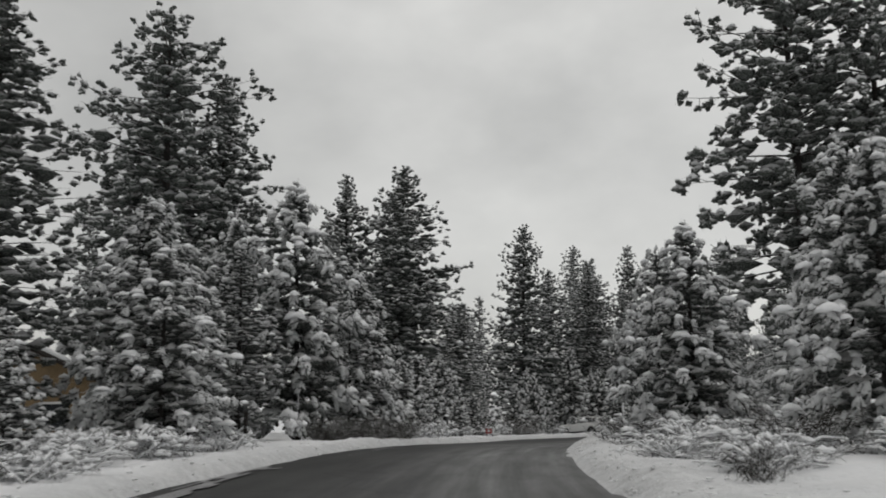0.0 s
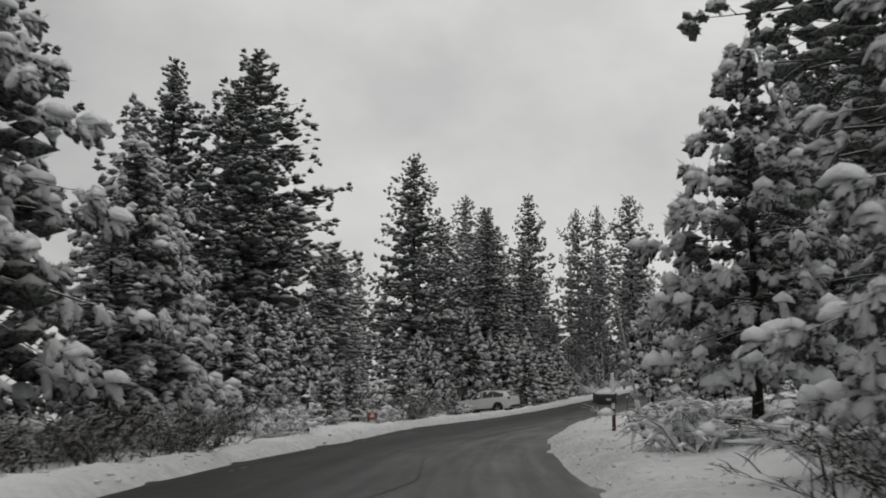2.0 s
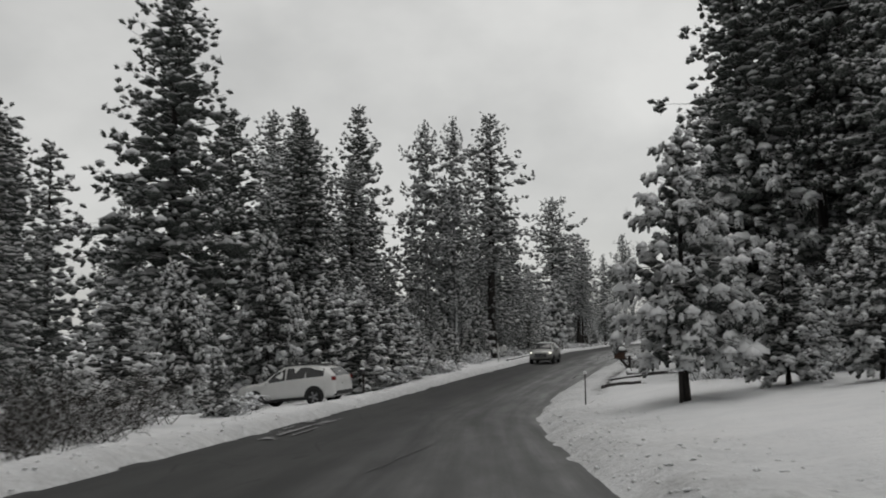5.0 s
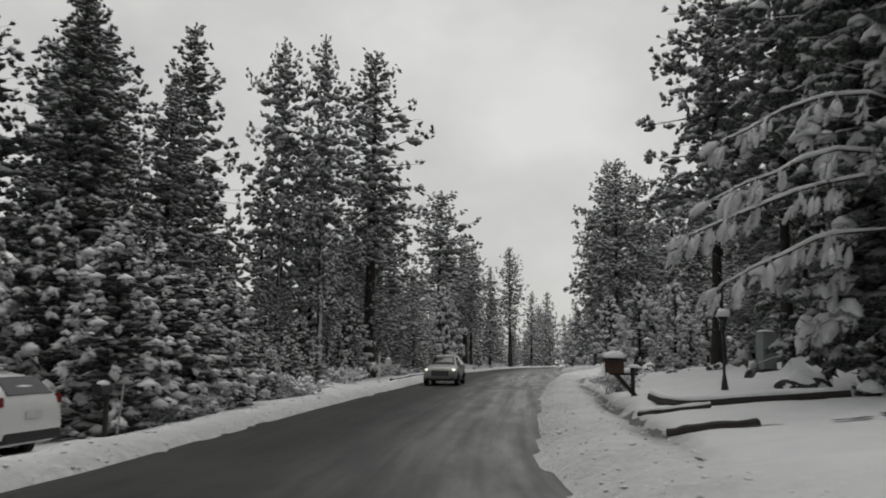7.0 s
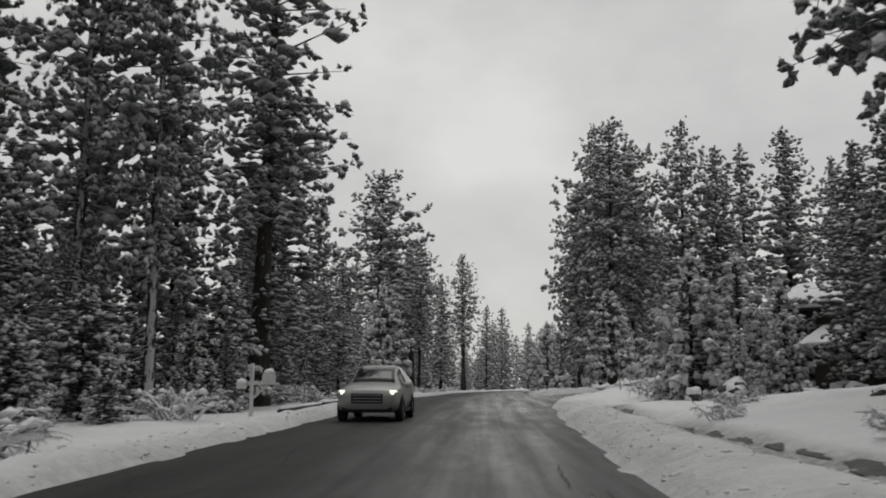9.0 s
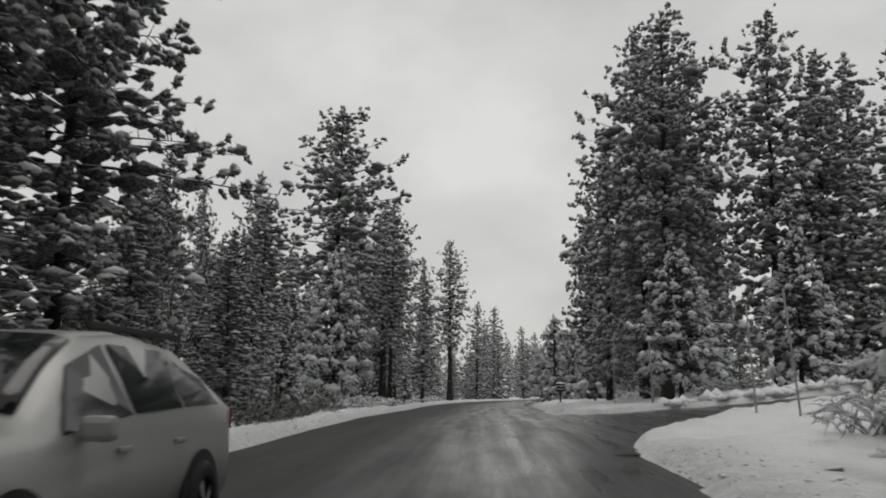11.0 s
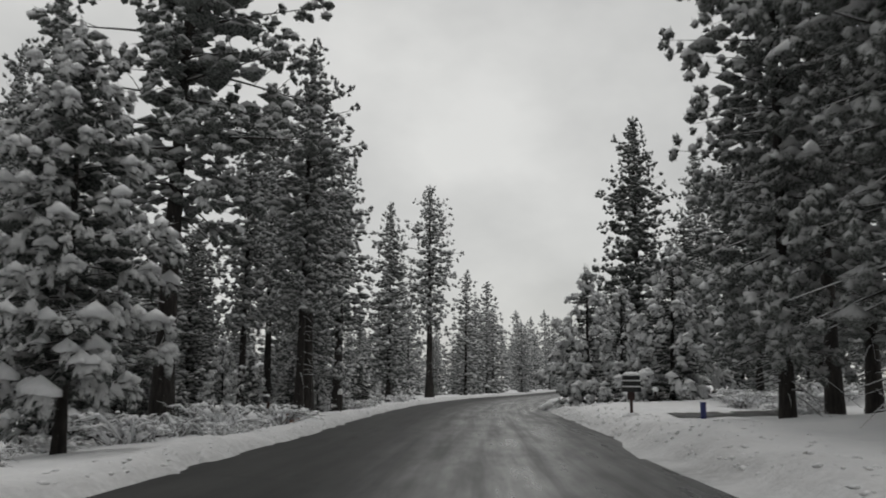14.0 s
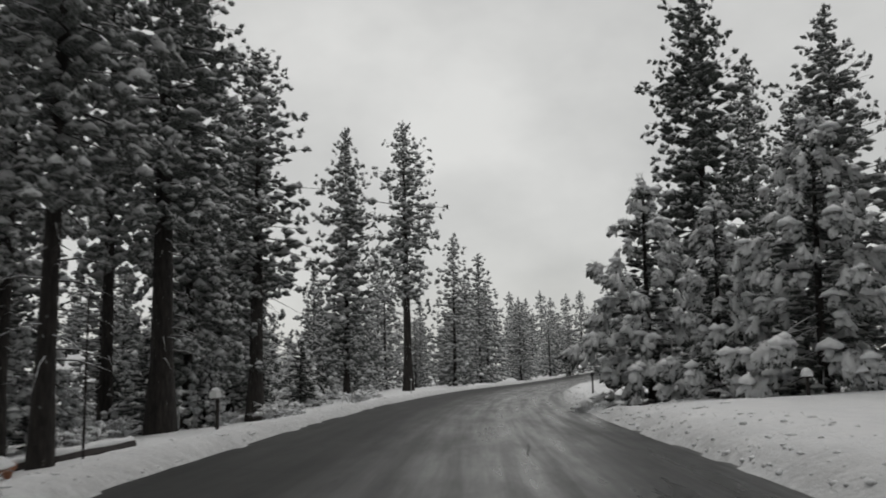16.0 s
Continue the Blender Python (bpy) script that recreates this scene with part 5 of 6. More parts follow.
# ---- small builders ----
def box(name, sx, sy, sz, mat, at=(0, 0, 0), turn=(0, 0, 0), bevel=0.012, base=True):
    """A bevelled block; base: it stands on its place, else it is centred there."""
    bm = bmesh.new()
    bmesh.ops.create_cube(bm, size=1.0)
    bmesh.ops.scale(bm, vec=(sx, sy, sz), verts=bm.verts)
    if bevel:
        bmesh.ops.bevel(bm, geom=bm.edges[:], offset=min(bevel, 0.3 * min(sx, sy, sz)), segments=2, affect="EDGES", profile=0.6)
    if base:
        bmesh.ops.translate(bm, vec=(0, 0, sz / 2), verts=bm.verts)
    bmesh.ops.transform(bm, matrix=pose(*at, *turn), verts=bm.verts)
    return from_bm(name, bm, mat)


def rod(name, radius, length, mat, at=(0, 0, 0), turn=(0, 0, 0), top=None, sides=10):
    """A round or tapered stick that rises from its place."""
    bm = bmesh.new()
    bmesh.ops.create_cone(bm, cap_ends=True, segments=sides, radius1=radius, radius2=radius if top is None else top, depth=length)
    bmesh.ops.translate(bm, vec=(0, 0, length / 2), verts=bm.verts)
    bmesh.ops.transform(bm, matrix=pose(*at, *turn), verts=bm.verts)
    return from_bm(name, bm, mat, True)


def arch(name, w, h, length, mat, at=(0, 0, 0), turn=(0, 0, 0), n=8):
    """A tunnel-shaped box lying along y, flat below and round above."""
    bm = bmesh.new()
    r = w / 2
    prof = [(-r, 0), (r, 0)] + [(r * math.cos(a), h - r + r * math.sin(a)) for a in np.linspace(0, math.pi, n)]
    rows = [[bm.verts.new((x, y, z)) for x, z in prof] for y in (-length / 2, length / 2)]
    for i in range(len(prof)):
        j = (i + 1) % len(prof)
        bm.faces.new((rows[0][i], rows[0][j], rows[1][j], rows[1][i]))
    bm.faces.new(rows[0][::-1])
    bm.faces.new(rows[1])
    bmesh.ops.recalc_face_normals(bm, faces=bm.faces[:])
    bmesh.ops.transform(bm, matrix=pose(*at, *turn), verts=bm.verts)
    return from_bm(name, bm, mat)


def snow_pad(name, sx, sy, sz, at=(0, 0, 0), turn=(0, 0, 0), seed=0):
    """A soft slab of snow, thick in the middle and thin at its edges."""
    rng = np.random.RandomState(seed)
    bm = bmesh.new()
    bmesh.ops.create_icosphere(bm, subdivisions=3, radius=0.5)
    for v in bm.verts:
        x, y, z = v.co
        k = max(abs(x), abs(y)) * 2
        sq = 1.0 / max(1e-6, math.hypot(x, y) * 2) * k if math.hypot(x, y) > 1e-4 else 1.0
        grow_out = 0.55 + 0.45 * sq
        v.co = Vector((x * sx * 1.0 / max(grow_out, 0.6), y * sy / max(grow_out, 0.6), (max(z, -0.12) + 0.12) / 0.62 * sz))
        v.co.z *= 1 + 0.25 * noise.noise(Vector((x * 4 + seed, y * 4, 0)))
    bmesh.ops.transform(bm, matrix=pose(*at, *turn), verts=bm.verts)
    return from_bm(name, bm, SNOW_LOAD, True)


def thing(name, s, d, label, category, turn=0.0, dz=0.0, group="", tilt=(0, 0)):
    """An empty at a place beside the road, its y along the road, its x to the right."""
    ob = new(name)
    ob.empty_display_size = 0.3
    p = place(s, d)
    ob.matrix_basis = pose(p[0], p[1], p[2] + dz, tilt[0], tilt[1], heading(s) + turn)
    return tagged(ob, label, category, group)


# ---- mailboxes ----
def mailbox(s, d, label, turn, box_mat, post_mat, height=1.08, bars=True, flag=True, post_up=0.0, snow=0.1, tilt=(0, 0), size=1.0):
    """A rural mailbox: arched box, door, flag, arm and post, with snow on top. It faces the road along its own x."""
    ob = thing("mailbox", s, d, label, "mailbox", turn, -0.04, "roadside mailboxes", tilt)
    w, h, ln = 0.17 * size, 0.22 * size, 0.5 * size
    part("post", box("post", 0.09, 0.09, height + 0.02 + post_up, post_mat, (0.12, 0, 0)), ob)
    part("arm", box("arm", 0.42 * size, 0.09, 0.05, post_mat, (-0.06, 0, height - 0.05)), ob)
    body = part("box_body", arch("box_body", w * 1.15, h, ln, box_mat, (-0.08, 0, height), (0, 0, 90)), ob)
    part("door", arch("door", w * 1.2, h * 1.02, 0.02, box_mat, (-0.08 - ln / 2 - 0.012, 0, height - 0.003), (0, 0, 90)), body)
    if flag:
        part("flag", box("flag", 0.14, 0.008, 0.05, RED_POST, (-0.05, -w * 0.64, height + 0.14)), body)
    if bars:
        part("number_bar", box("number_bar", 0.13, 0.006, 0.05, PLATE, (0.02, -w * 0.60, height + 0.07), bevel=0), body, "pale plate with unreadable marks")
    if snow:
        part("snow_cap", snow_pad("snow_cap", ln * 0.95, w * 1.05, snow, (-0.08, 0, height + h * 0.86), seed=int(s)), ob)
    if post_up:
        part("snow_on_post", snow_pad("snow_on_post", 0.13, 0.13, 0.1, (0.12, 0, height + post_up), seed=int(s) + 1), ob)
        part("drift_on_post", box("drift_on_post", 0.035, 0.085, 0.55 + post_up, SNOW_LOAD, (0.12, -0.055, height + post_up - 0.55), (0, 0, 90), 0.015), ob)
    return ob


mailbox(23.0, -6.7, "black metal mailbox with a snow cap on a dark wooden post", 90, BLACK_METAL, DARK_WOOD, 1.0, flag=False)
mailbox(47.0, -6.7, "black mailbox with a pale plate on a snowy post", 90, BLACK_METAL, DARK_WOOD, 1.05, post_up=0.35)
mailbox(41.6, 3.5, "black mailbox on a brown post plastered with snow", -12, BLACK_METAL, BROWN_WOOD, 0.78, post_up=0.4, size=1.2)
mailbox(86.0, -7.6, "dark mailbox with snow beside the parked car", 90, BLACK_METAL, DARK_WOOD, 1.0, flag=False, bars=False)
mailbox(177.5, -8.3, "dark mailbox on a brown post above a clay pot", 90, BLACK_METAL, BROWN_WOOD, 1.0, bars=False, flag=False)
mailbox(189.5, -7.4, "pale snow-covered mailbox on a thin post", 90, WHITE_PAINT, DARK_WOOD, 0.95, bars=False, flag=False)
mailbox(214.0, 5.6, "small dark mailbox far along the verge", -90, BLACK_METAL, DARK_WOOD, 1.0, bars=False, flag=False)

# the pair of white boxes on a white post
wm = thing("mailbox", 114.3, -6.5, "white mailbox and paper box on a white post", "mailbox", 90, -0.04, "roadside mailboxes")
part("post", box("post", 0.1, 0.1, 1.55, WHITE_PAINT), wm)
part("arm", box("arm", 0.08, 1.0, 0.07, WHITE_PAINT, (0, -0.3, 0.93)), wm)
wb = part("box_body", arch("box_body", 0.26, 0.3, 0.55, WHITE_PAINT, (0, -0.5, 1.0), (0, 0, 90)), wm)
part("door", arch("door", 0.27, 0.305, 0.02, WHITE_PAINT, (-0.29, -0.5, 0.998), (0, 0, 90)), wb)
part("paper_box", box("paper_box", 0.42, 0.2, 0.17, WHITE_PAINT, (0, 0.3, 0.82)), wm)
part("brace", box("brace", 0.06, 0.06, 0.55, WHITE_PAINT, (0, -0.05, 0.55), (45, 0, 0)), wm)
part("snow_cap", snow_pad("snow_cap", 0.52, 0.26, 0.13, (0, -0.5, 1.27), seed=4), wm)
part("snow_cap", snow_pad("snow_cap", 0.42, 0.24, 0.14, (0, 0.3, 0.98), seed=5), wm)

# the wooden box with its own gable roof, on a slanting strut
hm = thing("mailbox", 92.6, 4.15, "brown wooden house-shaped mailbox with thick snow on its roof", "mailbox", -12, -0.03, "roadside mailboxes")
part("post", box("post", 0.11, 0.11, 0.95, DARK_WOOD, (0.5, 0, 0)), hm)
part("strut", box("strut", 0.12, 0.11, 1.15, DARK_WOOD, (0.72, 0, 0.0), (0, -42, 0)), hm)
part("shelf", box("shelf", 0.8, 0.14, 0.06, DARK_WOOD, (0.25, 0, 0.74)), hm)
hb = part("box_body", box("box_body", 0.5, 0.34, 0.36, BROWN_WOOD, (0, 0, 0.8)), hm)
part("door", box("door", 0.02, 0.24, 0.26, DARK_WOOD, (-0.255, 0, 0.85)), hb)
for side in (-1, 1):
    part("roof_board", box("roof_board", 0.66, 0.32, 0.03, DARK_WOOD, (0, side * 0.12, 1.205), (side * -32, 0, 0), base=False), hm)
part("snow_cap", snow_pad("snow_cap", 0.66, 0.5, 0.2, (0, 0, 1.22), seed=8), hm)
part("snow_on_post", snow_pad("snow_on_post", 0.5, 0.26, 0.1, (0.5, 0, 0.95), seed=9), hm)

# the large dark box with paper slots on a red post
pm = thing("mailbox", 175.2, 5.5, "large black mailbox with snow-lined slots on a dark post", "mailbox", 0, -0.03, "roadside mailboxes")
part("post", box("post", 0.1, 0.1, 0.92, RED_POST), pm)
part("plinth", snow_pad("plinth", 0.7, 0.6, 0.22, seed=2), pm)
bracket = box("bracket", 0.26, 0.1, 0.34, RED_POST, (0, 0, 0.66), bevel=0.03)
part("bracket", bracket, pm)
for k, z in ((0, 0.95), (1, 1.16), (2, 1.36)):
    bx = part("paper_slot", box("paper_slot", 0.66 - 0.04 * k, 0.4, 0.17, BLACK_METAL, (0, 0, z)), pm)
    if k < 2:
        part("snow_ledge", box("snow_ledge", 0.62, 0.44, 0.045, SNOW_LOAD, (0, -0.01, z + 0.168), bevel=0.02), bx)
part("snow_cap", snow_pad("snow_cap", 0.66, 0.42, 0.14, (0, 0, 1.52), seed=3), pm)

# clay pot under the far mailbox
pot = thing("clay_pot", 177.6, -7.7, "orange-brown clay pot half buried in snow", "pot", 0, 0.0)
part("pot_body", rod("pot_body", 0.16, 0.36, ORANGE_CLAY, top=0.22, sides=16), pot)
part("rim", rod("rim", 0.245, 0.06, ORANGE_CLAY, (0, 0, 0.33), sides=16), pot)
part("snow_cap", snow_pad("snow_cap", 0.4, 0.4, 0.12, (0, 0, 0.38), seed=6), pot)
p = place(178.2, -7.4)
copy_thing(pot, pose(p[0], p[1], p[2] - 0.08, 14, -8, 70) @ Matrix.Diagonal((1.15, 1.15, 0.9, 1)))


# ---- stakes, poles and signs ----
def stake(s, d, height, label, radius=0.022, mat=None, tilt=(0, 0), cap=True, band=False, cross=0.0, square=False):
    ob = thing("marker_stake", s, d, label, "stake", 0, -0.1, "roadside marker stakes", tilt)
    part("shaft", box("shaft", radius * 2.4, radius * 2.4, height, mat or GREY_STAKE, bevel=0.006) if square else rod("shaft", radius, height, mat or GREY_STAKE, top=radius * 0.75), ob)
    if cap:
        part("snow_cap", snow_pad("snow_cap", radius * 5, radius * 5, radius * 4, (0, 0, height), seed=int(s * 3)), ob)
    if band:
        part("reflector", box("reflector", 0.07, 0.012, 0.12, PLATE, (0, -radius - 0.008, height - 0.2), bevel=0.003), ob)
    if cross:
        part("crossbar", box("crossbar", cross, 0.04, 0.05, mat or GREY_STAKE, (-cross / 2 + 0.02, 0, height - 0.06)), ob)
    return ob


pole = stake(37.6, 3.95, 3.1, "thin grey leaning snow marker with a white and black sleeve", 0.022, tilt=(3, -10), cap=False)
part("sleeve", rod("sleeve", 0.05, 0.5, BLACK_METAL, (0, 0, 0.05)), pole, "black lower sleeve")
part("sleeve", rod("sleeve", 0.052, 0.42, WHITE_PAINT, (0, 0, 0.55)), pole, "white upper sleeve")
stake(66.0, 4.4, 0.8, "short dark wooden post with a little snow", 0.03, DARK_WOOD, square=True)
stake(72.0, 2.9, 1.0, "thin dark marker stake with a snow cap", 0.022, DARK_WOOD)
stake(85.2, -6.9, 1.2, "thin leaning stake near the parked car", 0.02, GREY_STAKE, (0, 5), cap=False)
stake(122.5, -6.8, 1.35, "thin pale stake leaning beside a buried log", 0.022, GREY_STAKE, (0, 4), cap=False)
stake(157.3, 6.9, 3.5, "tall pale pole with a short crossbar", 0.035, GREY_STAKE, cross=0.5, cap=False)
stake(146.3, 6.8, 2.6, "tall pale pole standing in ploughed snow", 0.045, GREY_STAKE, (0, -2))
stake(132.8, 7.7, 3.2, "thin pale pole at the corner of the side road", 0.03, GREY_STAKE, (0, -5), cap=False)
stake(133.6, 6.9, 2.8, "thin pale pole leaning at the road corner", 0.028, GREY_STAKE, (0, -3), cap=False)
stake(181.0, -7.3, 3.2, "thin dark pole in front of the pines", 0.025, DARK_WOOD, cap=False)
stake(136.0, -6.6, 2.4, "thin pale marker pole by the brush", 0.022, GREY_STAKE, cap=False)
stake(140.5, -7.0, 2.6, "thin pale marker pole before a dark trunk", 0.022, GREY_STAKE, cap=False)
stake(196.0, 7.0, 2.4, "thin pale pole with a crossbar before the pines", 0.03, GREY_STAKE, cross=0.35, cap=False)
stake(188.5, 9.0, 0.6, "short dark post in the snow", 0.06, DARK_WOOD)
stake(78.0, -6.6, 1.1, "thin white marker stake beside the car", 0.02, WHITE_PAINT, cap=False)
stake(205.0, -6.2, 1.0, "thin marker stake on the far verge", 0.025, GREY_STAKE)
stake(222.0, -6.0, 1.0, "thin marker stake on the far verge", 0.025, GREY_STAKE)

sign = thing("yard_sign", 54.5, -7.0, "small red yard sign with a pale emblem in a dark frame", "sign", 25, -0.05)
sign.scale = (0.58, 0.58, 0.58)
for x in (-0.36, 0.36):
    part("leg", rod("leg", 0.014, 0.95, BLACK_METAL, (x, 0, 0)), sign)
part("frame_bar", box("frame_bar", 0.76, 0.025, 0.025, BLACK_METAL, (0, 0, 0.93)), sign)
part("frame_bar", box("frame_bar", 0.76, 0.025, 0.025, BLACK_METAL, (0, 0, 0.36)), sign)
pn = part("panel", box("panel", 0.68, 0.02, 0.5, RED_PLASTIC, (0, 0, 0.41), bevel=0.004), sign)
part("emblem", box("emblem", 0.34, 0.006, 0.2, PLATE, (0, -0.014, 0.56), bevel=0.0), pn, "pale house-shaped emblem")
part("emblem", box("emblem", 0.2, 0.006, 0.2, PLATE, (0, -0.014, 0.76), (0, 45, 0), bevel=0.0, base=False), pn, "pale house-shaped emblem")

tube = thing("paper_tube", 175.0, 8.0, "upright blue plastic paper tube in the snow", "tube", 0, -0.03)
part("tube_body", rod("tube_body", 0.1, 0.58, BLUE_PLASTIC, sides=16), tube)
part("rim", rod("rim", 0.112, 0.05, BLUE_PLASTIC, (0, 0, 0.55), sides=16), tube)

lamp = thing("lamp_post", 89.5, 6.5, "black lamp post with a snow-capped lantern", "street lamp", 0, -0.05)
part("base", rod("base", 0.1, 0.4, BLACK_METAL, top=0.045, sides=14), lamp)
part("shaft", rod("shaft", 0.035, 1.15, BLACK_METAL, (0, 0, 0.38), sides=12), lamp)
lan = part("lantern", rod("lantern", 0.075, 0.26, HOUSE_GLASS, (0, 0, 1.56), top=0.115, sides=6), lamp)
part("lantern_collar", rod("lantern_collar", 0.09, 0.05, BLACK_METAL, (0, 0, 1.52), sides=12), lan)
part("lantern_roof", rod("lantern_roof", 0.15, 0.12, BLACK_METAL, (0, 0, 1.82), top=0.03, sides=6), lan)
part("snow_cap", snow_pad("snow_cap", 0.36, 0.36, 0.2, (0, 0, 1.85), seed=12), lamp)

cab = thing("utility_cabinet", 98.5, 9.9, "grey-green metal utility cabinet in the snow", "cabinet", 20, -0.05)
part("body", box("body", 0.52, 0.42, 1.35, STEEL_GREEN, (0, 0, 0.06)), cab)
part("plinth", box("plinth", 0.7, 0.5, 0.12, ROCK), cab)
part("door", box("door", 0.45, 0.02, 1.18, STEEL_GREEN, (0, -0.22, 0.14), bevel=0.006), cab)
part("snow_cap", snow_pad("snow_cap", 0.6, 0.42, 0.08, (0, 0, 1.4), seed=14), cab)


# ---- logs, edging and rocks ----
def log(points, radius, label, mat, name="log", snow=0.06):
    """A squared timber or log along a line of (s, d) places, with snow on it."""
    a = place(points[0][0], points[0][1])
    ob = new(name)
    ob.empty_display_size = 0.3
    ob.matrix_basis = pose(a[0], a[1], a[2])
    tagged(ob, label, "log", "timber edging")
    pts = np.array([place(s, d) for s, d in points]) - a
    fine_t = np.concatenate([[0, 0.003], np.linspace(0.06, 0.94, 10), [0.997, 1]])
    blunt = np.array([0.02] + [1.0] * 12 + [0.02])
    src = np.linspace(0, 1, len(pts))
    line = np.stack([np.interp(fine_t, src, pts[:, k]) for k in range(3)], 1)
    line[:, 2] += radius * 0.3
    v, q = tubes(line[None], np.full((1, 14), radius) * blunt * (1 + 0.12 * np.sin(np.arange(14) * 1.7)), 8)
    part("timber", mesh_from("timber", v, q, [mat], False), ob)
    if snow:
        top = line.copy()
        top[:, 2] += radius * 0.8
        v, q = tubes(top[None], np.full((1, 14), radius * 0.75) * blunt * (0.7 + 0.5 * np.abs(np.sin(np.arange(14) * 2.3))), 8)
        v[:, 2] = np.maximum(v[:, 2], np.repeat(top[:, 2], 8) - radius * 0.2)
        part("snow_cap", mesh_from("snow_cap", v, q, [SNOW_LOAD], True), ob)
    return ob


log([(89.2, 4.7), (87.4, 4.75), (86.5, 4.95), (86.2, 5.7), (86.0, 6.6), (85.9, 8.2)], 0.12, "low dark timber edge of a raised snowy bed", DARK_WOOD)
log([(86.4, 4.0), (85.6, 4.4), (85.6, 5.3)], 0.07, "dark timber lying half buried in snow", DARK_WOOD)
log([(81.9, 3.7), (81.7, 4.1), (82.1, 5.2)], 0.1, "dark wet log at the edge of a drive", DARK_WOOD, snow=0)
log([(124.5, -6.5), (128.0, -6.2), (132.0, -6.0)], 0.11, "long dark log along the verge with snow on top", DARK_WOOD)
log([(117.0, -6.3), (123.0, -6.5), (130.0, -6.6)], 0.1, "half-buried dark edging log by the road", DARK_WOOD)
log([(179.5, -8.4), (181.0, -7.7), (184.0, -7.6)], 0.13, "snowy log lying between the pine trunks", DARK_WOOD)


def rock(s, d, w, h, seed, label="dark boulder with a thick cap of snow"):
    rng = np.random.RandomState(seed)
    ob = thing("boulder", s, d, label, "rock", rng.uniform(0, 180), -0.05, "boulders in the snow")

    def lump(cap):
        bm = bmesh.new()
        bmesh.ops.create_icosphere(bm, subdivisions=4, radius=0.5)
        for v in bm.verts:
            c = v.co.copy()
            k = 1 + 0.4 * noise.noise(c * 2.2 + Vector((seed, 0, 0))) + 0.18 * noise.noise(c * 6 + Vector((0, seed, 0)))
            z = c.z * h * 1.6 * k + 0.25 * h
            edge = 0.3 + 0.3 * noise.noise(c * 3.1 + Vector((0, 0, seed)))
            over = (c.z - edge) if cap else 0.0
            swell = 1 + 0.12 * max(0.0, min(1.0, over * 6)) if cap else 1.0
            v.co = Vector((c.x * w * k * swell, c.y * w * 0.7 * k * swell, max(-0.1, z + (0.3 * h * max(0.0, over) ** 0.5 if over > 0 else -0.04 * cap))))
        return bm

    part("stone", from_bm("stone", lump(0), ROCK), ob)
    part("snow_cap", from_bm("snow_cap", lump(1), SNOW_LOAD, True), ob)
    return ob


rock(118.6, 8.5, 1.5, 0.62, 1)
rock(119.2, 7.3, 0.8, 0.45, 2)
rock(121.6, 12.0, 1.3, 0.28, 3, "flat dark boulder under snow")
rock(121.2, 13.4, 0.9, 0.4, 4)
rock(124.8, 14.3, 1.4, 0.5, 5, "grey boulder under a rounded snow cap")
rock(123.0, 10.6, 0.6, 0.2, 6)
rock(104.5, 9.5, 0.8, 0.26, 7, "low dark rock showing through snow")
rock(103.0, 11.4, 0.9, 0.22, 8, "low dark rock showing through snow")
rock(107.0, 8.0, 0.5, 0.16, 9, "low dark rock showing through snow")
rock(87.0, 7.6, 1.0, 0.5, 10, "dark wet boulder beside the drive")
rock(58.5, 9.5, 0.4, 0.14, 11, "small dark stone poking out of smooth snow")
rock(64.0, 12.8, 0.7, 0.35, 12, "dark stone at the head of the snowy drive")
rock(53.5, 8.2, 0.3, 0.1, 13, "small dark stone poking out of smooth snow")


# ---- cars ----
def loft(name, stations, mat):
    """A closed body from sections (x, sill z, belt z, top z, half width, half width on top), along x."""
    rows = []
    for x, zb, zl, zt, w, wt in stations:
        zl = min(zl, zt - 0.05)
        half = [(0.0, zb), (0.72 * w, zb), (0.96 * w, zb + 0.1), (w, 0.5 * (zb + zl)), (0.985 * w, zl), (0.5 * (w + wt) * 0.99, 0.5 * (zl + zt)), (wt, zt - 0.035), (wt * 0.72, zt), (0.0, zt + 0.012)]
        ring = half + [(-y, z) for y, z in half[-2:0:-1]]
        rows.append([(x, y, z) for y, z in ring])
    v = np.array(rows)
    n, k, _ = v.shape
    idx = np.arange(n * k).reshape(n, k)
    quads = np.stack([idx[:-1], np.roll(idx[:-1], -1, 1), np.roll(idx[1:], -1, 1), idx[1:]], -1).reshape(-1, 4)
    bm = bmesh.new()
    vs = [bm.verts.new(p) for p in v.reshape(-1, 3)]
    for q in quads:
        bm.faces.new([vs[i] for i in q])
    bm.faces.new([vs[i] for i in idx[0][::-1]])
    bm.faces.new([vs[i] for i in idx[-1]])
    bmesh.ops.recalc_face_normals(bm, faces=bm.faces[:])
    return from_bm(name, bm, mat, True)


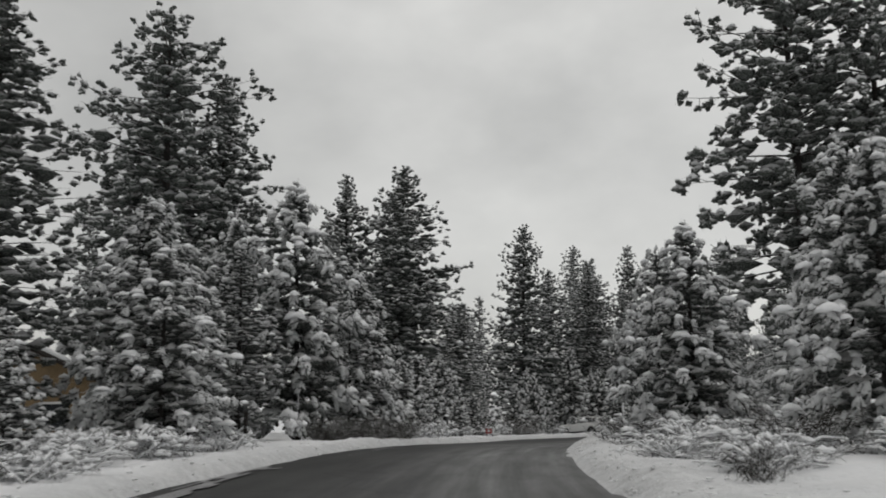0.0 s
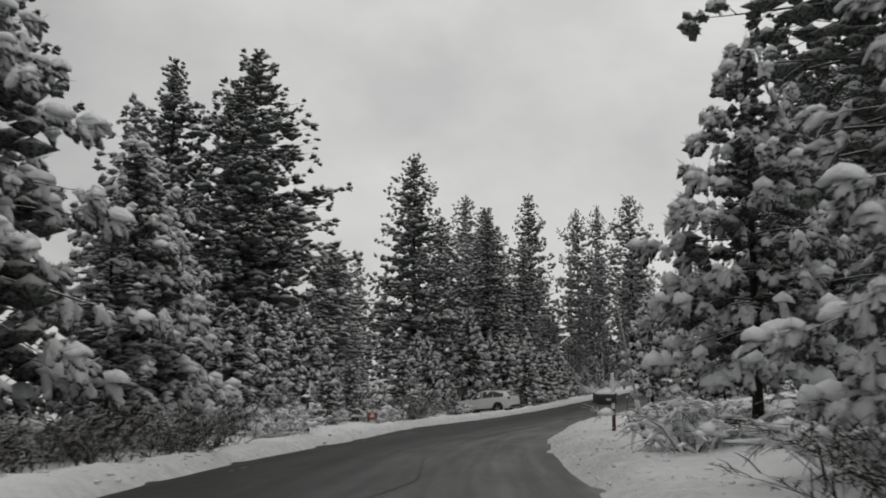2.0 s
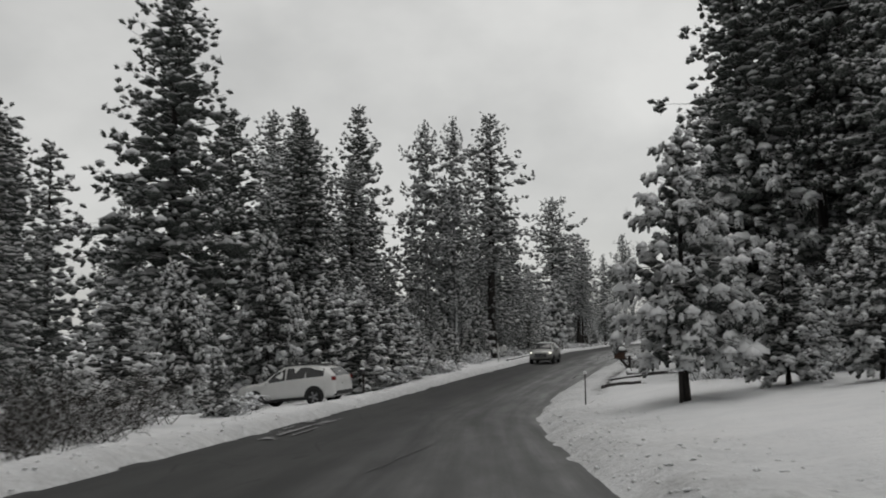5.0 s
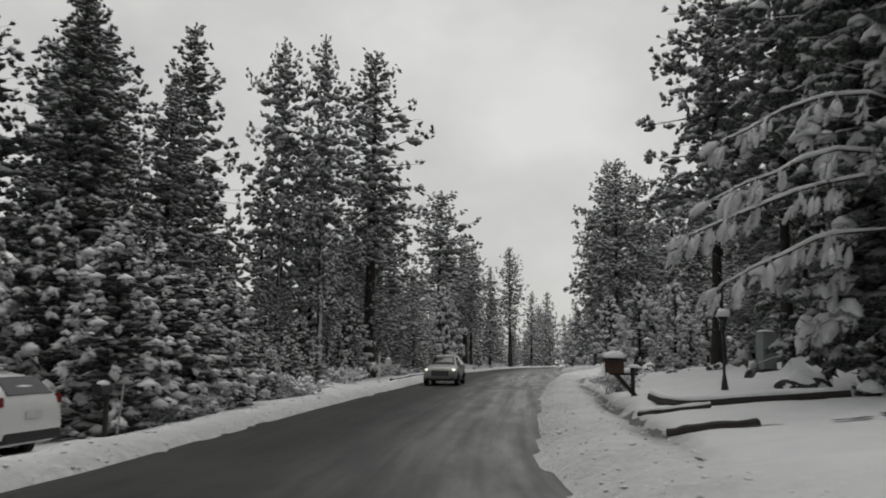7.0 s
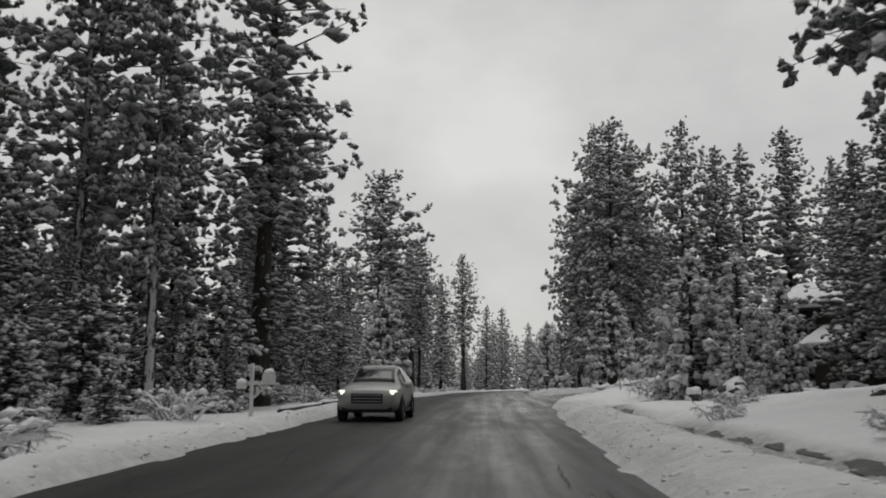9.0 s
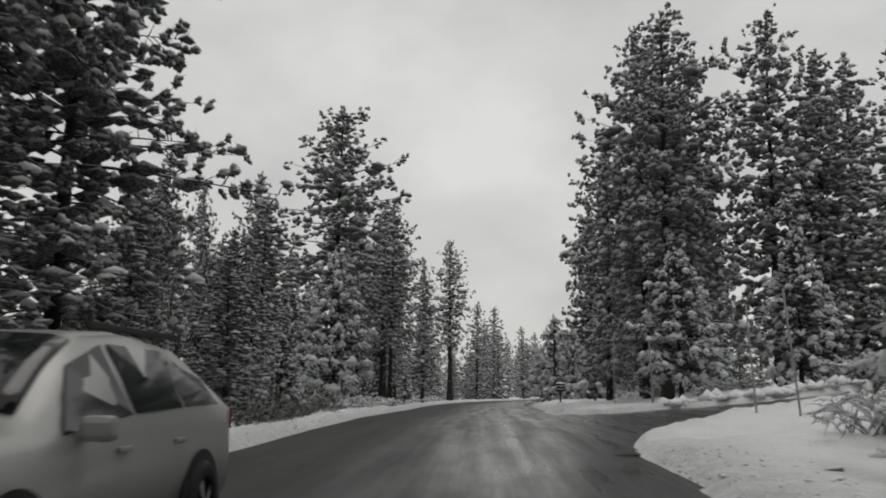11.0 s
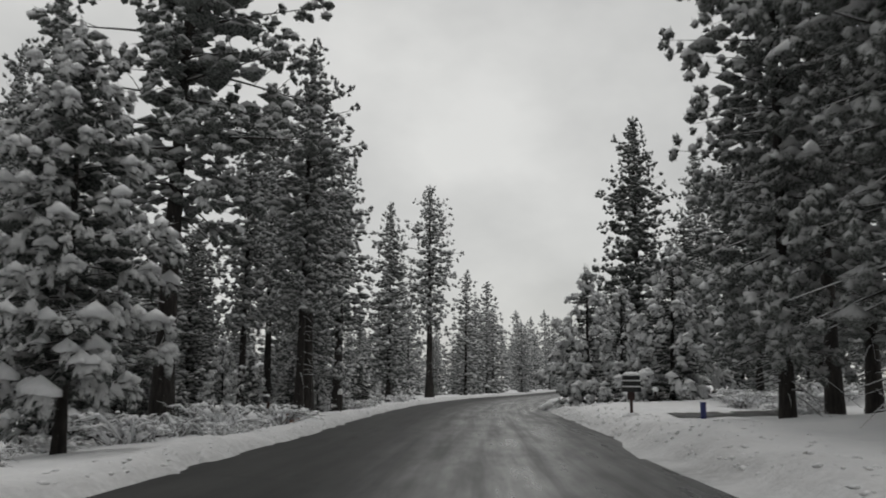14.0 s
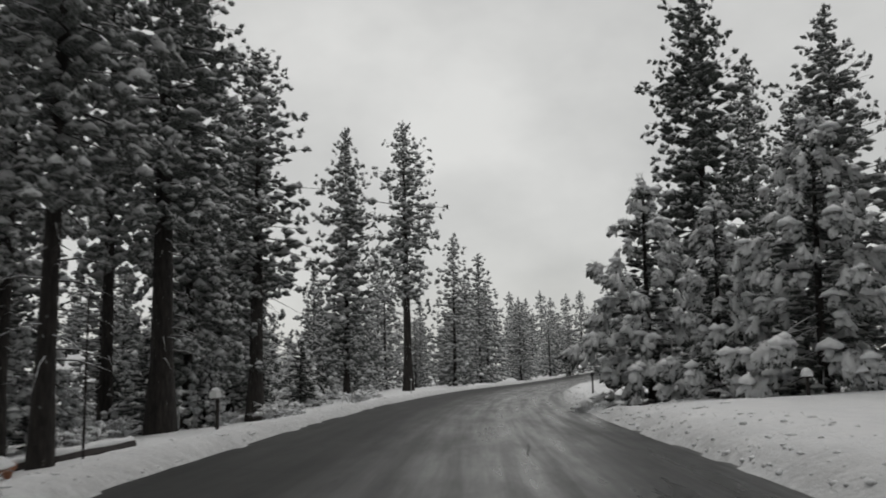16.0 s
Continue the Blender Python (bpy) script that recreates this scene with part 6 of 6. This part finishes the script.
SUV = [(-2.36, 0.42, 0.72, 0.86, 0.8, 0.7), (-2.33, 0.34, 1.02, 1.12, 0.86, 0.74), (-2.2, 0.3, 1.12, 1.3, 0.91, 0.68), (-1.98, 0.28, 1.13, 1.48, 0.93, 0.62), (-1.4, 0.26, 1.11, 1.64, 0.94, 0.62),
       (-0.5, 0.25, 1.08, 1.71, 0.94, 0.62), (0.15, 0.25, 1.06, 1.67, 0.94, 0.6), (0.55, 0.25, 1.04, 1.47, 0.94, 0.63), (0.95, 0.25, 1.01, 1.2, 0.93, 0.7), (1.2, 0.26, 0.98, 1.1, 0.93, 0.76),
       (1.75, 0.27, 0.95, 1.07, 0.92, 0.76), (2.1, 0.3, 0.92, 1.03, 0.9, 0.74), (2.27, 0.34, 0.86, 0.97, 0.86, 0.72), (2.34, 0.4, 0.74, 0.86, 0.8, 0.68)]


def side_at(x):
    """Half width and height of the belt and the roof's edge at x along the car."""
    a = np.array(SUV)
    f = lambda k: np.interp(x, a[:, 0], a[:, k])
    return f(2), f(3), f(4), f(5)


def pane(name, corners, mat, out=0.012):
    """A thin sheet through four or more places."""
    bm = bmesh.new()
    vs = [bm.verts.new(c) for c in corners]
    f = bm.faces.new(vs)
    bmesh.ops.recalc_face_normals(bm, faces=[f])
    bm.normal_update()
    mid = f.calc_center_median()
    if f.normal.dot(Vector((mid.x * 0.35, mid.y, mid.z - 0.9))) < 0:
        bmesh.ops.reverse_faces(bm, faces=[f])
    n = f.normal.copy()
    g = bmesh.ops.extrude_face_region(bm, geom=[f])
    bmesh.ops.translate(bm, vec=n * out, verts=[v for v in g["geom"] if isinstance(v, bmesh.types.BMVert)])
    return from_bm(name, bm, mat)


def glass_side(x0, x1, side, lo=0.1, hi=0.86, cut=0.0):
    pts = []
    for x, f in ((x0, lo), (x1, lo), (x1 - cut, hi), (x0 + (0.04 if cut else 0), hi)):
        zl, zt, w, wt = side_at(x)
        wm, zm = 0.5 * (w + wt) * 0.99, 0.5 * (zl + zt)
        y = np.interp(f, [0, 0.5, 1], [0.985 * w, wm, wt])
        z = np.interp(f, [0, 0.5, 1], [zl, zm, zt - 0.035])
        pts.append((x, side * (y + 0.002), z))
    return pts


def wheel_parts(ob, x, y, r):
    side = 1 if y > 0 else -1
    bm = bmesh.new()
    prof = [(r * 0.62, -0.11), (r * 0.9, -0.12), (r, -0.085), (r, 0.085), (r * 0.9, 0.12), (r * 0.62, 0.11)]
    n = 28
    rings = [[bm.verts.new((x + q * math.cos(a), y + w, r + q * math.sin(a))) for q, w in prof] for a in np.arange(n) / n * 2 * math.pi]
    for i in range(n):
        for j in range(len(prof)):
            k = (j + 1) % len(prof)
            bm.faces.new((rings[i][j], rings[i][k], rings[(i + 1) % n][k], rings[(i + 1) % n][j]))
    bmesh.ops.recalc_face_normals(bm, faces=bm.faces[:])
    w = part("wheel", from_bm("wheel", bm, TYRE, True), ob, "black tyre on an alloy rim")
    bm = bmesh.new()
    c = bm.verts.new((x, y + side * 0.105, r))
    for k in range(5):
        a = k * 2 * math.pi / 5
        q = [bm.verts.new((x + r * f * math.cos(a + e), y + side * d, r + r * f * math.sin(a + e))) for f, e, d in ((0.1, -0.9, 0.11), (0.63, -0.2, 0.095), (0.63, 0.2, 0.095), (0.1, 0.9, 0.11))]
        bm.faces.new(q)
    bmesh.ops.create_circle(bm, cap_ends=True, segments=24, radius=r * 0.62, matrix=Matrix.Translation((x, y + side * 0.06, r)) @ Matrix.Rotation(math.pi / 2, 4, "X"))
    part("rim", from_bm("rim", bm, RIM), w)


def suv(s, d, turn, paint, label, lamps_on=False, snow=0.0, rails=True, dz=0.0, tilt=(0, 0), scale=1.0):
    ob = thing("suv_car", s, d, label, "car", turn, dz, "", tilt)
    ob.scale = (scale, scale, scale)
    part("body", loft("body", SUV, paint), ob)
    for sd in (1, -1):
        for x0, x1, cut in ((-0.05, 0.88, 0.42), (-0.98, -0.12, 0.0), (-1.85, -1.06, -0.12)):
            part("side_window", pane("side_window", glass_side(x0, x1, sd, 0.1, 0.9, cut), CAR_GLASS), ob, "dark tinted side window")
        part("sill_trim", box("sill_trim", 2.6, 0.04, 0.12, TRIM_BLACK, (0, sd * 0.925, 0.26), bevel=0.01), ob)
        part("mirror", box("mirror", 0.14, 0.2, 0.15, paint, (0.72, sd * 1.03, 1.0), bevel=0.04), ob)
        for x in (0.15, -0.85):
            part("door_handle", box("door_handle", 0.2, 0.03, 0.035, paint, (x, sd * 0.945, 0.9), bevel=0.01), ob)
        part("tail_lamp", box("tail_lamp", 0.2, 0.26, 0.17, RED_LENS, (-2.235, sd * 0.76, 0.96), (0, 0, sd * 32), bevel=0.03), ob)
        part("headlamp", box("headlamp", 0.24, 0.32, 0.14, HEADLAMP if lamps_on else CLEAR_LENS, (2.17, sd * 0.69, 0.8), (0, 0, sd * -30), bevel=0.04), ob)
        if rails:
            part("roof_rail", box("roof_rail", 1.7, 0.035, 0.05, TRIM_BLACK, (-0.8, sd * 0.58, 1.7), bevel=0.015), ob)
        for x in (-1.38, 1.42):
            bm = bmesh.new()
            angs = np.linspace(-0.12, math.pi + 0.12, 18)
            y = sd * 0.947
            loop_o = [bm.verts.new((x + 0.455 * math.cos(a), y, 0.36 + 0.455 * math.sin(a))) for a in angs]
            loop_i = [bm.verts.new((x + 0.38 * math.cos(a), y, 0.36 + 0.38 * math.sin(a))) for a in angs]
            back = [bm.verts.new((x + 0.38 * math.cos(a), y - sd * 0.14, 0.36 + 0.38 * math.sin(a))) for a in angs]
            for i in range(17):
                bm.faces.new((loop_o[i], loop_o[i + 1], loop_i[i + 1], loop_i[i]))
                bm.faces.new((loop_i[i], loop_i[i + 1], back[i + 1], back[i]))
            part("wheel_arch", from_bm("wheel_arch", bm, TRIM_BLACK), ob)
            bm = bmesh.new()
            bmesh.ops.create_circle(bm, cap_ends=True, segments=24, radius=0.385, matrix=Matrix.Translation((x, sd * 0.95, 0.37)) @ Matrix.Rotation(math.pi / 2, 4, "X"))
            part("wheel_well", from_bm("wheel_well", bm, TRIM_BLACK), ob)
            wheel_parts(ob, x, sd * 0.872, 0.36)
    rows = []
    for x in (1.0, 0.82, 0.6, 0.4, 0.24):
        zl, zt, w, wt = side_at(x)
        rows.append([(x + 0.012, k * wt, zt + 0.03 - dip) for k, dip in ((-0.93, 0.03), (-0.72, 0.004), (0, -0.012), (0.72, 0.004), (0.93, 0.03))])
    bm = bmesh.new()
    rows = [[bm.verts.new(q) for q in r] for r in rows]
    for r0, r1 in zip(rows, rows[1:]):
        for i in range(4):
            bm.faces.new((r0[i], r0[i + 1], r1[i + 1], r1[i]))
    skin = bmesh.ops.extrude_face_region(bm, geom=bm.faces[:])
    bmesh.ops.translate(bm, vec=(-0.015, 0, -0.03), verts=[q for q in skin["geom"] if isinstance(q, bmesh.types.BMVert)])
    bmesh.ops.recalc_face_normals(bm, faces=bm.faces[:])
    part("windscreen", from_bm("windscreen", bm, CAR_GLASS, True), ob, "dark windscreen")
    part("rear_window", pane("rear_window", [(-2.31, -0.62, 1.14), (-2.31, 0.62, 1.14), (-2.02, 0.54, 1.46), (-2.02, -0.54, 1.46)], CAR_GLASS, 0.03), ob)
    part("grille", box("grille", 0.1, 0.95, 0.3, TRIM_BLACK, (2.31, 0, 0.55), bevel=0.03), ob)
    for z in (0.6, 0.69, 0.78):
        part("grille_bar", box("grille_bar", 0.04, 0.85, 0.025, RIM, (2.355, 0, z), bevel=0.008), ob)
    part("front_bumper", box("front_bumper", 0.16, 1.5, 0.2, TRIM_BLACK, (2.25, 0, 0.33), bevel=0.05), ob)
    part("rear_bumper", box("rear_bumper", 0.18, 1.6, 0.2, TRIM_BLACK, (-2.28, 0, 0.34), bevel=0.05), ob)
    part("number_plate", box("number_plate", 0.02, 0.46, 0.13, PLATE, (-2.375, 0, 0.74), bevel=0.004), ob, "pale plate with unreadable marks")
    if snow:
        part("snow_on_roof", snow_pad("snow_on_roof", 2.1, 1.05, snow, (-0.75, 0, 1.7), seed=21), ob)
    return ob


suv(83.2, -9.8, 174, CAR_WHITE, "white parked suv with dark windows on the snowy verge", snow=0.05, dz=-0.02, tilt=(0, 5), scale=1.04)
suv(117.3, -3.2, -91, CAR_SILVER, "silver suv with lit headlamps on the wet road", lamps_on=True, dz=0.05)


# ---- houses ----
def house(s, d, turn, w, ln, wall_h, pitch, label, wall_mat, dz=0.0, chimney=True, windows=3, wing=None):
    """A cabin: boarded walls, gable roof with deep eaves and snow, windows, door and chimney."""
    ob = thing("house", s, d, label, "house", turn, dz)
    rise = math.tan(radians(pitch)) * w / 2
    bm = bmesh.new()
    prof = [(-w / 2, -1.5), (w / 2, -1.5), (w / 2, wall_h), (0, wall_h + rise), (-w / 2, wall_h)]
    rows = [[bm.verts.new((x, y, z)) for x, z in prof] for y in (-ln / 2, ln / 2)]
    for i in range(5):
        bm.faces.new((rows[0][i], rows[0][(i + 1) % 5], rows[1][(i + 1) % 5], rows[1][i]))
    bm.faces.new(rows[0][::-1])
    bm.faces.new(rows[1])
    bmesh.ops.recalc_face_normals(bm, faces=bm.faces[:])
    wall = part("wall", from_bm("wall", bm, wall_mat), ob)
    strip = box("siding_board", 0.03, ln, 0.19, wall_mat, bevel=0.006)
    for sd in (-1, 1):
        for k in range(int(wall_h / 0.22)):
            part("siding_board", strip, wall, m=pose(sd * (w / 2 + 0.012), 0, k * 0.22 + 0.02, 0, sd * -3, 0))
        slope = w / 2 / math.cos(radians(pitch)) + 0.55
        at = (sd * (slope / 2 - 0.02) * math.cos(radians(pitch)), 0, wall_h + rise + 0.06 - (slope / 2 - 0.02) * math.sin(radians(pitch)))
        rf = part("roof", box("roof", slope, ln + 1.0, 0.14, DARK_WOOD, at, (0, sd * pitch, 0), bevel=0.02, base=False), ob)
        up = (at[0] + sd * 0.13 * math.sin(radians(pitch)), 0, at[2] + 0.17)
        part("snow_on_roof", box("snow_on_roof", slope * 0.99, ln + 0.9, 0.24, SNOW, up, (0, sd * pitch, 0), bevel=0.1, base=False), rf)
    for k in range(windows):
        y = (k - (windows - 1) / 2) * ln / (windows + 0.4)
        for sd in (-1, 1):
            wn = part("window", box("window", 0.05, 1.15, 1.05, HOUSE_GLASS, (sd * (w / 2 + 0.03), y, 0.95), bevel=0.0), ob, "dark window pane in a pale frame")
            for yy, zz, sy, sz in ((0, -0.06, 1.3, 0.09), (0, 1.05, 1.3, 0.09), (-0.61, -0.02, 0.09, 1.1), (0.61, -0.02, 0.09, 1.1)):
                part("window_frame", box("window_frame", 0.06, sy, sz, WHITE_PAINT, (sd * (w / 2 + 0.05), y + yy, 0.95 + zz), bevel=0.01), wn)
    for sd in (-1, 1):
        wn = part("window", box("window", 1.3, 0.05, 1.1, HOUSE_GLASS, (w * 0.18, sd * (ln / 2 + 0.02), 0.95), bevel=0.0), ob, "dark window pane in a pale frame")
        part("window_frame", box("window_frame", 1.46, 0.04, 0.1, WHITE_PAINT, (w * 0.18, sd * (ln / 2 + 0.04), 0.86), bevel=0.01), wn)
        part("window_frame", box("window_frame", 1.46, 0.04, 0.1, WHITE_PAINT, (w * 0.18, sd * (ln / 2 + 0.04), 2.04), bevel=0.01), wn)
        part("door", box("door", 0.95, 0.06, 2.05, DARK_WOOD, (-w * 0.2, sd * (ln / 2 + 0.02), 0.0), bevel=0.01), ob)
    if chimney:
        part("chimney", box("chimney", 0.7, 0.7, rise + 1.7, BRICK_DULL, (w * 0.16, ln * 0.22, wall_h), bevel=0.02), ob)
        part("chimney_snow", snow_pad("chimney_snow", 0.7, 0.7, 0.2, (w * 0.16, ln * 0.22, wall_h + rise + 1.7), seed=3), ob)
    return ob


house(36.0, -26.0, 60, 7.0, 9.0, 2.9, 24, "tan-sided cabin with a snow-covered roof behind the trees", SIDING_TAN, dz=-0.6)
house(91.0, -27.0, 105, 8.0, 10.0, 2.5, 26, "red-brown cabin with white snow-laden roofs among pines", SIDING_RED, dz=-0.5, chimney=False)
house(130.5, 17.9, 35, 4.4, 6.0, 3.6, 26, "dark brown two-storey house with snow-covered gables", SIDING_DARK, dz=-0.4, chimney=False, windows=2)
house(127.6, 17.0, 35, 3.0, 4.0, 2.2, 24, "low dark brown garage with a snowy roof", SIDING_DARK, dz=-0.3, chimney=False, windows=1)
house(222.0, -26.5, 80, 8.0, 9.0, 2.4, 40, "dark cabin with a steep snow-white roof behind trunks", SIDING_DARK, dz=-1.3, chimney=False)
house(158.0, 27.0, -40, 8.0, 11.0, 2.9, 22, "pale grey house half hidden behind dark pines", SIDING_GREY, dz=-0.4)


# ---- the thawed drives ----
def patch_mask(s, d):
    k = 0.7 * fbm(s, d, 1.4, 12.0)
    a = np.minimum(1.6 - np.abs(s - 176.2 - 0.25 * (d - 7)), np.minimum(d - 6.6, 13 - d))
    b = np.minimum(0.8 - np.abs(s - 191.5 - 0.2 * (d - 7)), np.minimum(d - 9.4, 14 - d))
    c = np.minimum(1.2 - np.abs(s - 196.0), np.minimum(d - 4.3, 8.5 - d))
    e = np.minimum(0.7 - np.abs(s - 81.0 - 0.3 * (d - 4)), np.minimum(d - 3.2, 8 - d))
    return np.maximum(np.maximum(a, b), np.maximum(c, e)) + k > 0.35


drive = new("driveway", sheet(np.arange(78, 202, 0.3), np.arange(3, 24, 0.3), "driveway", ASPHALT_SIDE, lambda s, d: lift(s, d) + 0.035, keep=patch_mask))
tagged(drive, "patches of thawed dark driveway showing through snow", "driveway", kind="structure")


# ---- meltwater rut along the verge, and cracks in the asphalt ----
MUD = speckled("wet_mud_and_slush", (0.012, 0.0115, 0.01), (0.075, 0.072, 0.068), 14.0, 0.5, 0.6, distance=0.03)


def rut_mask(s, d):
    off = np.abs(d - EDGE_RIGHT(s) - 1.9 - 0.25 * fbm(s, d * 0, 6.0, 8.0))
    return off < 0.07 + 0.2 * fbm(s, d, 0.9, 21.0)


rut = new("verge_rut", sheet(np.arange(79, 124, 0.07), np.arange(3.1, 5.4, 0.03), "verge_rut", MUD, lambda s, d: lift(s, d) + 0.02, keep=rut_mask))
tagged(rut, "dark muddy meltwater rut through the snowy verge", "rut", kind="structure")


def streak_mask(s, d):
    off = d - EDGE_LEFT(s)
    return (off > 0.12) & (off < 1.15) & (s < 72) & (fbm(s * 0.12, d * 4.2, 1.0, 41.0) + 0.25 * fbm(s, d, 0.7, 42.0) > 0.16 + 0.25 * off)


SLUSH = speckled("thin_grey_slush", (0.09, 0.09, 0.09), (0.34, 0.34, 0.345), 16.0, 0.6, 0.5, distance=0.02)
slush = new("slush_streaks", sheet(np.arange(2, 72, 0.2), np.arange(-5.4, -3.0, 0.05), "slush_streaks", SLUSH, 0.012, keep=streak_mask))
tagged(slush, "thin grey streaks of slush along the road edge", "slush", kind="structure")
CRACK_FILL = speckled("dark_crack_filler", (0.004, 0.004, 0.004), (0.012, 0.012, 0.012), 20.0, 0.5, 0.2)


def crack(points, width=0.03):
    """A narrow dark seam that wanders along (s, d) places on the road."""
    pts = np.array(points, float)
    n = 24
    src = np.linspace(0, 1, len(pts))
    u = np.linspace(0, 1, n)
    line = np.stack([np.interp(u, src, pts[:, k]) for k in range(2)], 1)
    line += 0.05 * np.stack([fbm(line[:, 0] * 5, line[:, 1] * 5, 1.0, 31.0), fbm(line[:, 0] * 5, line[:, 1] * 5, 1.0, 32.0)], 1)
    way = np.gradient(line, axis=0)
    way = np.stack([-way[:, 1], way[:, 0]], 1) / np.hypot(way[:, 0], way[:, 1])[:, None]
    half = width * (0.3 + 0.7 * np.sin(np.pi * u) ** 0.5)[:, None] * 0.5
    a, b = line + way * half, line - way * half
    v = np.concatenate([place(a[:, 0], a[:, 1], 0.0), place(b[:, 0], b[:, 1], 0.0)])
    v[:, 2] += 0.012
    i = np.arange(n - 1)
    part("crack", mesh_from("crack", v, np.stack([i, i + 1, i + 1 + n, i + n], 1)[:, ::-1], [CRACK_FILL]), road)


for pts in (((108.6, -1.2), (108.8, 0.6), (108.9, 1.9)), ((101.6, -1.4), (101.8, 0.2), (102.0, 1.4)), ((102.8, 1.2), (100.0, 1.1)), ((113, -4.2), (113.4, -1), (113.1, 2.2)),
            ((129.6, -2.2), (130.2, 0.4), (129.8, 3.0)), ((169.0, -1.9), (169.2, -1.2), (169.4, -0.5)), ((169.2, -1.3), (167.4, -1.4), (165.6, -1.2)),
            ((179.2, 0.3), (179.2, 1.6)), ((181, 1.0), (183.5, 1.2)), ((27, -1.2), (31, -0.4), (36, -0.8)), ((20, -2.0), (20.4, 0.5)),
            ((58, -1.6), (63, -0.9), (69, -1.3)), ((88, -3.2), (88.4, -1.0), (88.2, 1.2)), ((90.5, -2.8), (93.8, -2.6)), ((150.5, -2.0), (150.9, 0.5), (150.6, 3.2)), ((144.5, -0.6), (148.5, -0.3), (152.5, -0.7))):
    crack(pts)


# ---- loose snow and litter along the road ----
def clods(name, label, mat, count, seed, spots, sizes, flat):
    """Many small lumps as one object; spots gives s and d for n lumps."""
    rng = np.random.RandomState(seed)
    s, d = spots(rng, count)
    p = place(s, d)
    size = rng.uniform(sizes[0], sizes[1], count) ** 1.6 * (sizes[1] ** -0.6)
    v = OCTA_V[None] * rng.uniform(0.6, 1.3, (count, len(OCTA_V)))[..., None] * size[:, None, None]
    v[..., 2] *= flat
    a = rng.uniform(0, 6.28, count)
    stretch = rng.uniform(1.0, 1.8, count)
    x, y = v[..., 0] * stretch[:, None], v[..., 1].copy()
    v[..., 0], v[..., 1] = x * np.cos(a)[:, None] - y * np.sin(a)[:, None], x * np.sin(a)[:, None] + y * np.cos(a)[:, None]
    v += (p + np.array([0, 0, 0.05]) * (size * flat)[:, None])[:, None]
    f = (OCTA_F[None] + np.arange(count)[:, None, None] * len(OCTA_V)).reshape(-1, 3)
    ob = new(name, mesh_from(name, v.reshape(-1, 3), f, [mat], mat is SNOW_LOAD))
    return tagged(ob, label, "litter" if mat is not SNOW_LOAD else "snow", kind="stuff")


def along(edge, sign, near, far, s0, s1):
    def pick(rng, n):
        s = rng.uniform(s0, s1, n)
        return s, edge(s) + sign * (near + (far - near) * rng.uniform(0, 1, n) ** 1.4)
    return pick


clods("ploughed_snow_clods", "ploughed lumps of snow along the left road edge", SNOW_LOAD, 2600, 1, along(EDGE_LEFT, -1, 0.1, 1.5, 0, 230), (0.012, 0.06), 0.55)
clods("ploughed_snow_clods", "ploughed lumps of snow along the right road edge", SNOW_LOAD, 3200, 2, along(EDGE_RIGHT, 1, 0.1, 2.0, 0, 128), (0.012, 0.05), 0.5)
clods("ploughed_snow_clods", "ploughed lumps of snow beyond the side road", SNOW_LOAD, 1300, 3, along(EDGE_RIGHT, 1, 0.12, 2.4, 153, 230), (0.012, 0.075), 0.7)
clods("ploughed_snow_heap", "rounded heaps of ploughed snow at the road corner", SNOW_LOAD, 300, 9, lambda rng, n: (lambda d: (SIDE_FAR(d) + rng.uniform(0.3, 1.9, n), d))(rng.uniform(7, 20, n)), (0.14, 0.42), 0.75)
DIRT = plain("dark_grit_and_slush", (0.2, 0.195, 0.185), 0.8, vary=0.4)
clods("grit_and_slush", "dark grit and slush thrown on the right verge", DIRT, 24, 4, along(EDGE_RIGHT, 1, 0.1, 1.8, 2, 128), (0.015, 0.05), 0.4)
clods("grit_and_slush", "dark grit and slush along the left verge", DIRT, 40, 5, along(EDGE_LEFT, -1, 0.05, 1.2, 2, 220), (0.015, 0.05), 0.4)
clods("grit_and_slush", "dark grit and slush beyond the side road", DIRT, 20, 6, along(EDGE_RIGHT, 1, 0.1, 1.1, 154, 215), (0.015, 0.06), 0.4)
clods("needle_litter", "scattered twigs and needles on smooth snow", DIRT, 18, 7, along(EDGE_RIGHT, 1, 2.5, 14, 36, 124), (0.02, 0.08), 0.5)
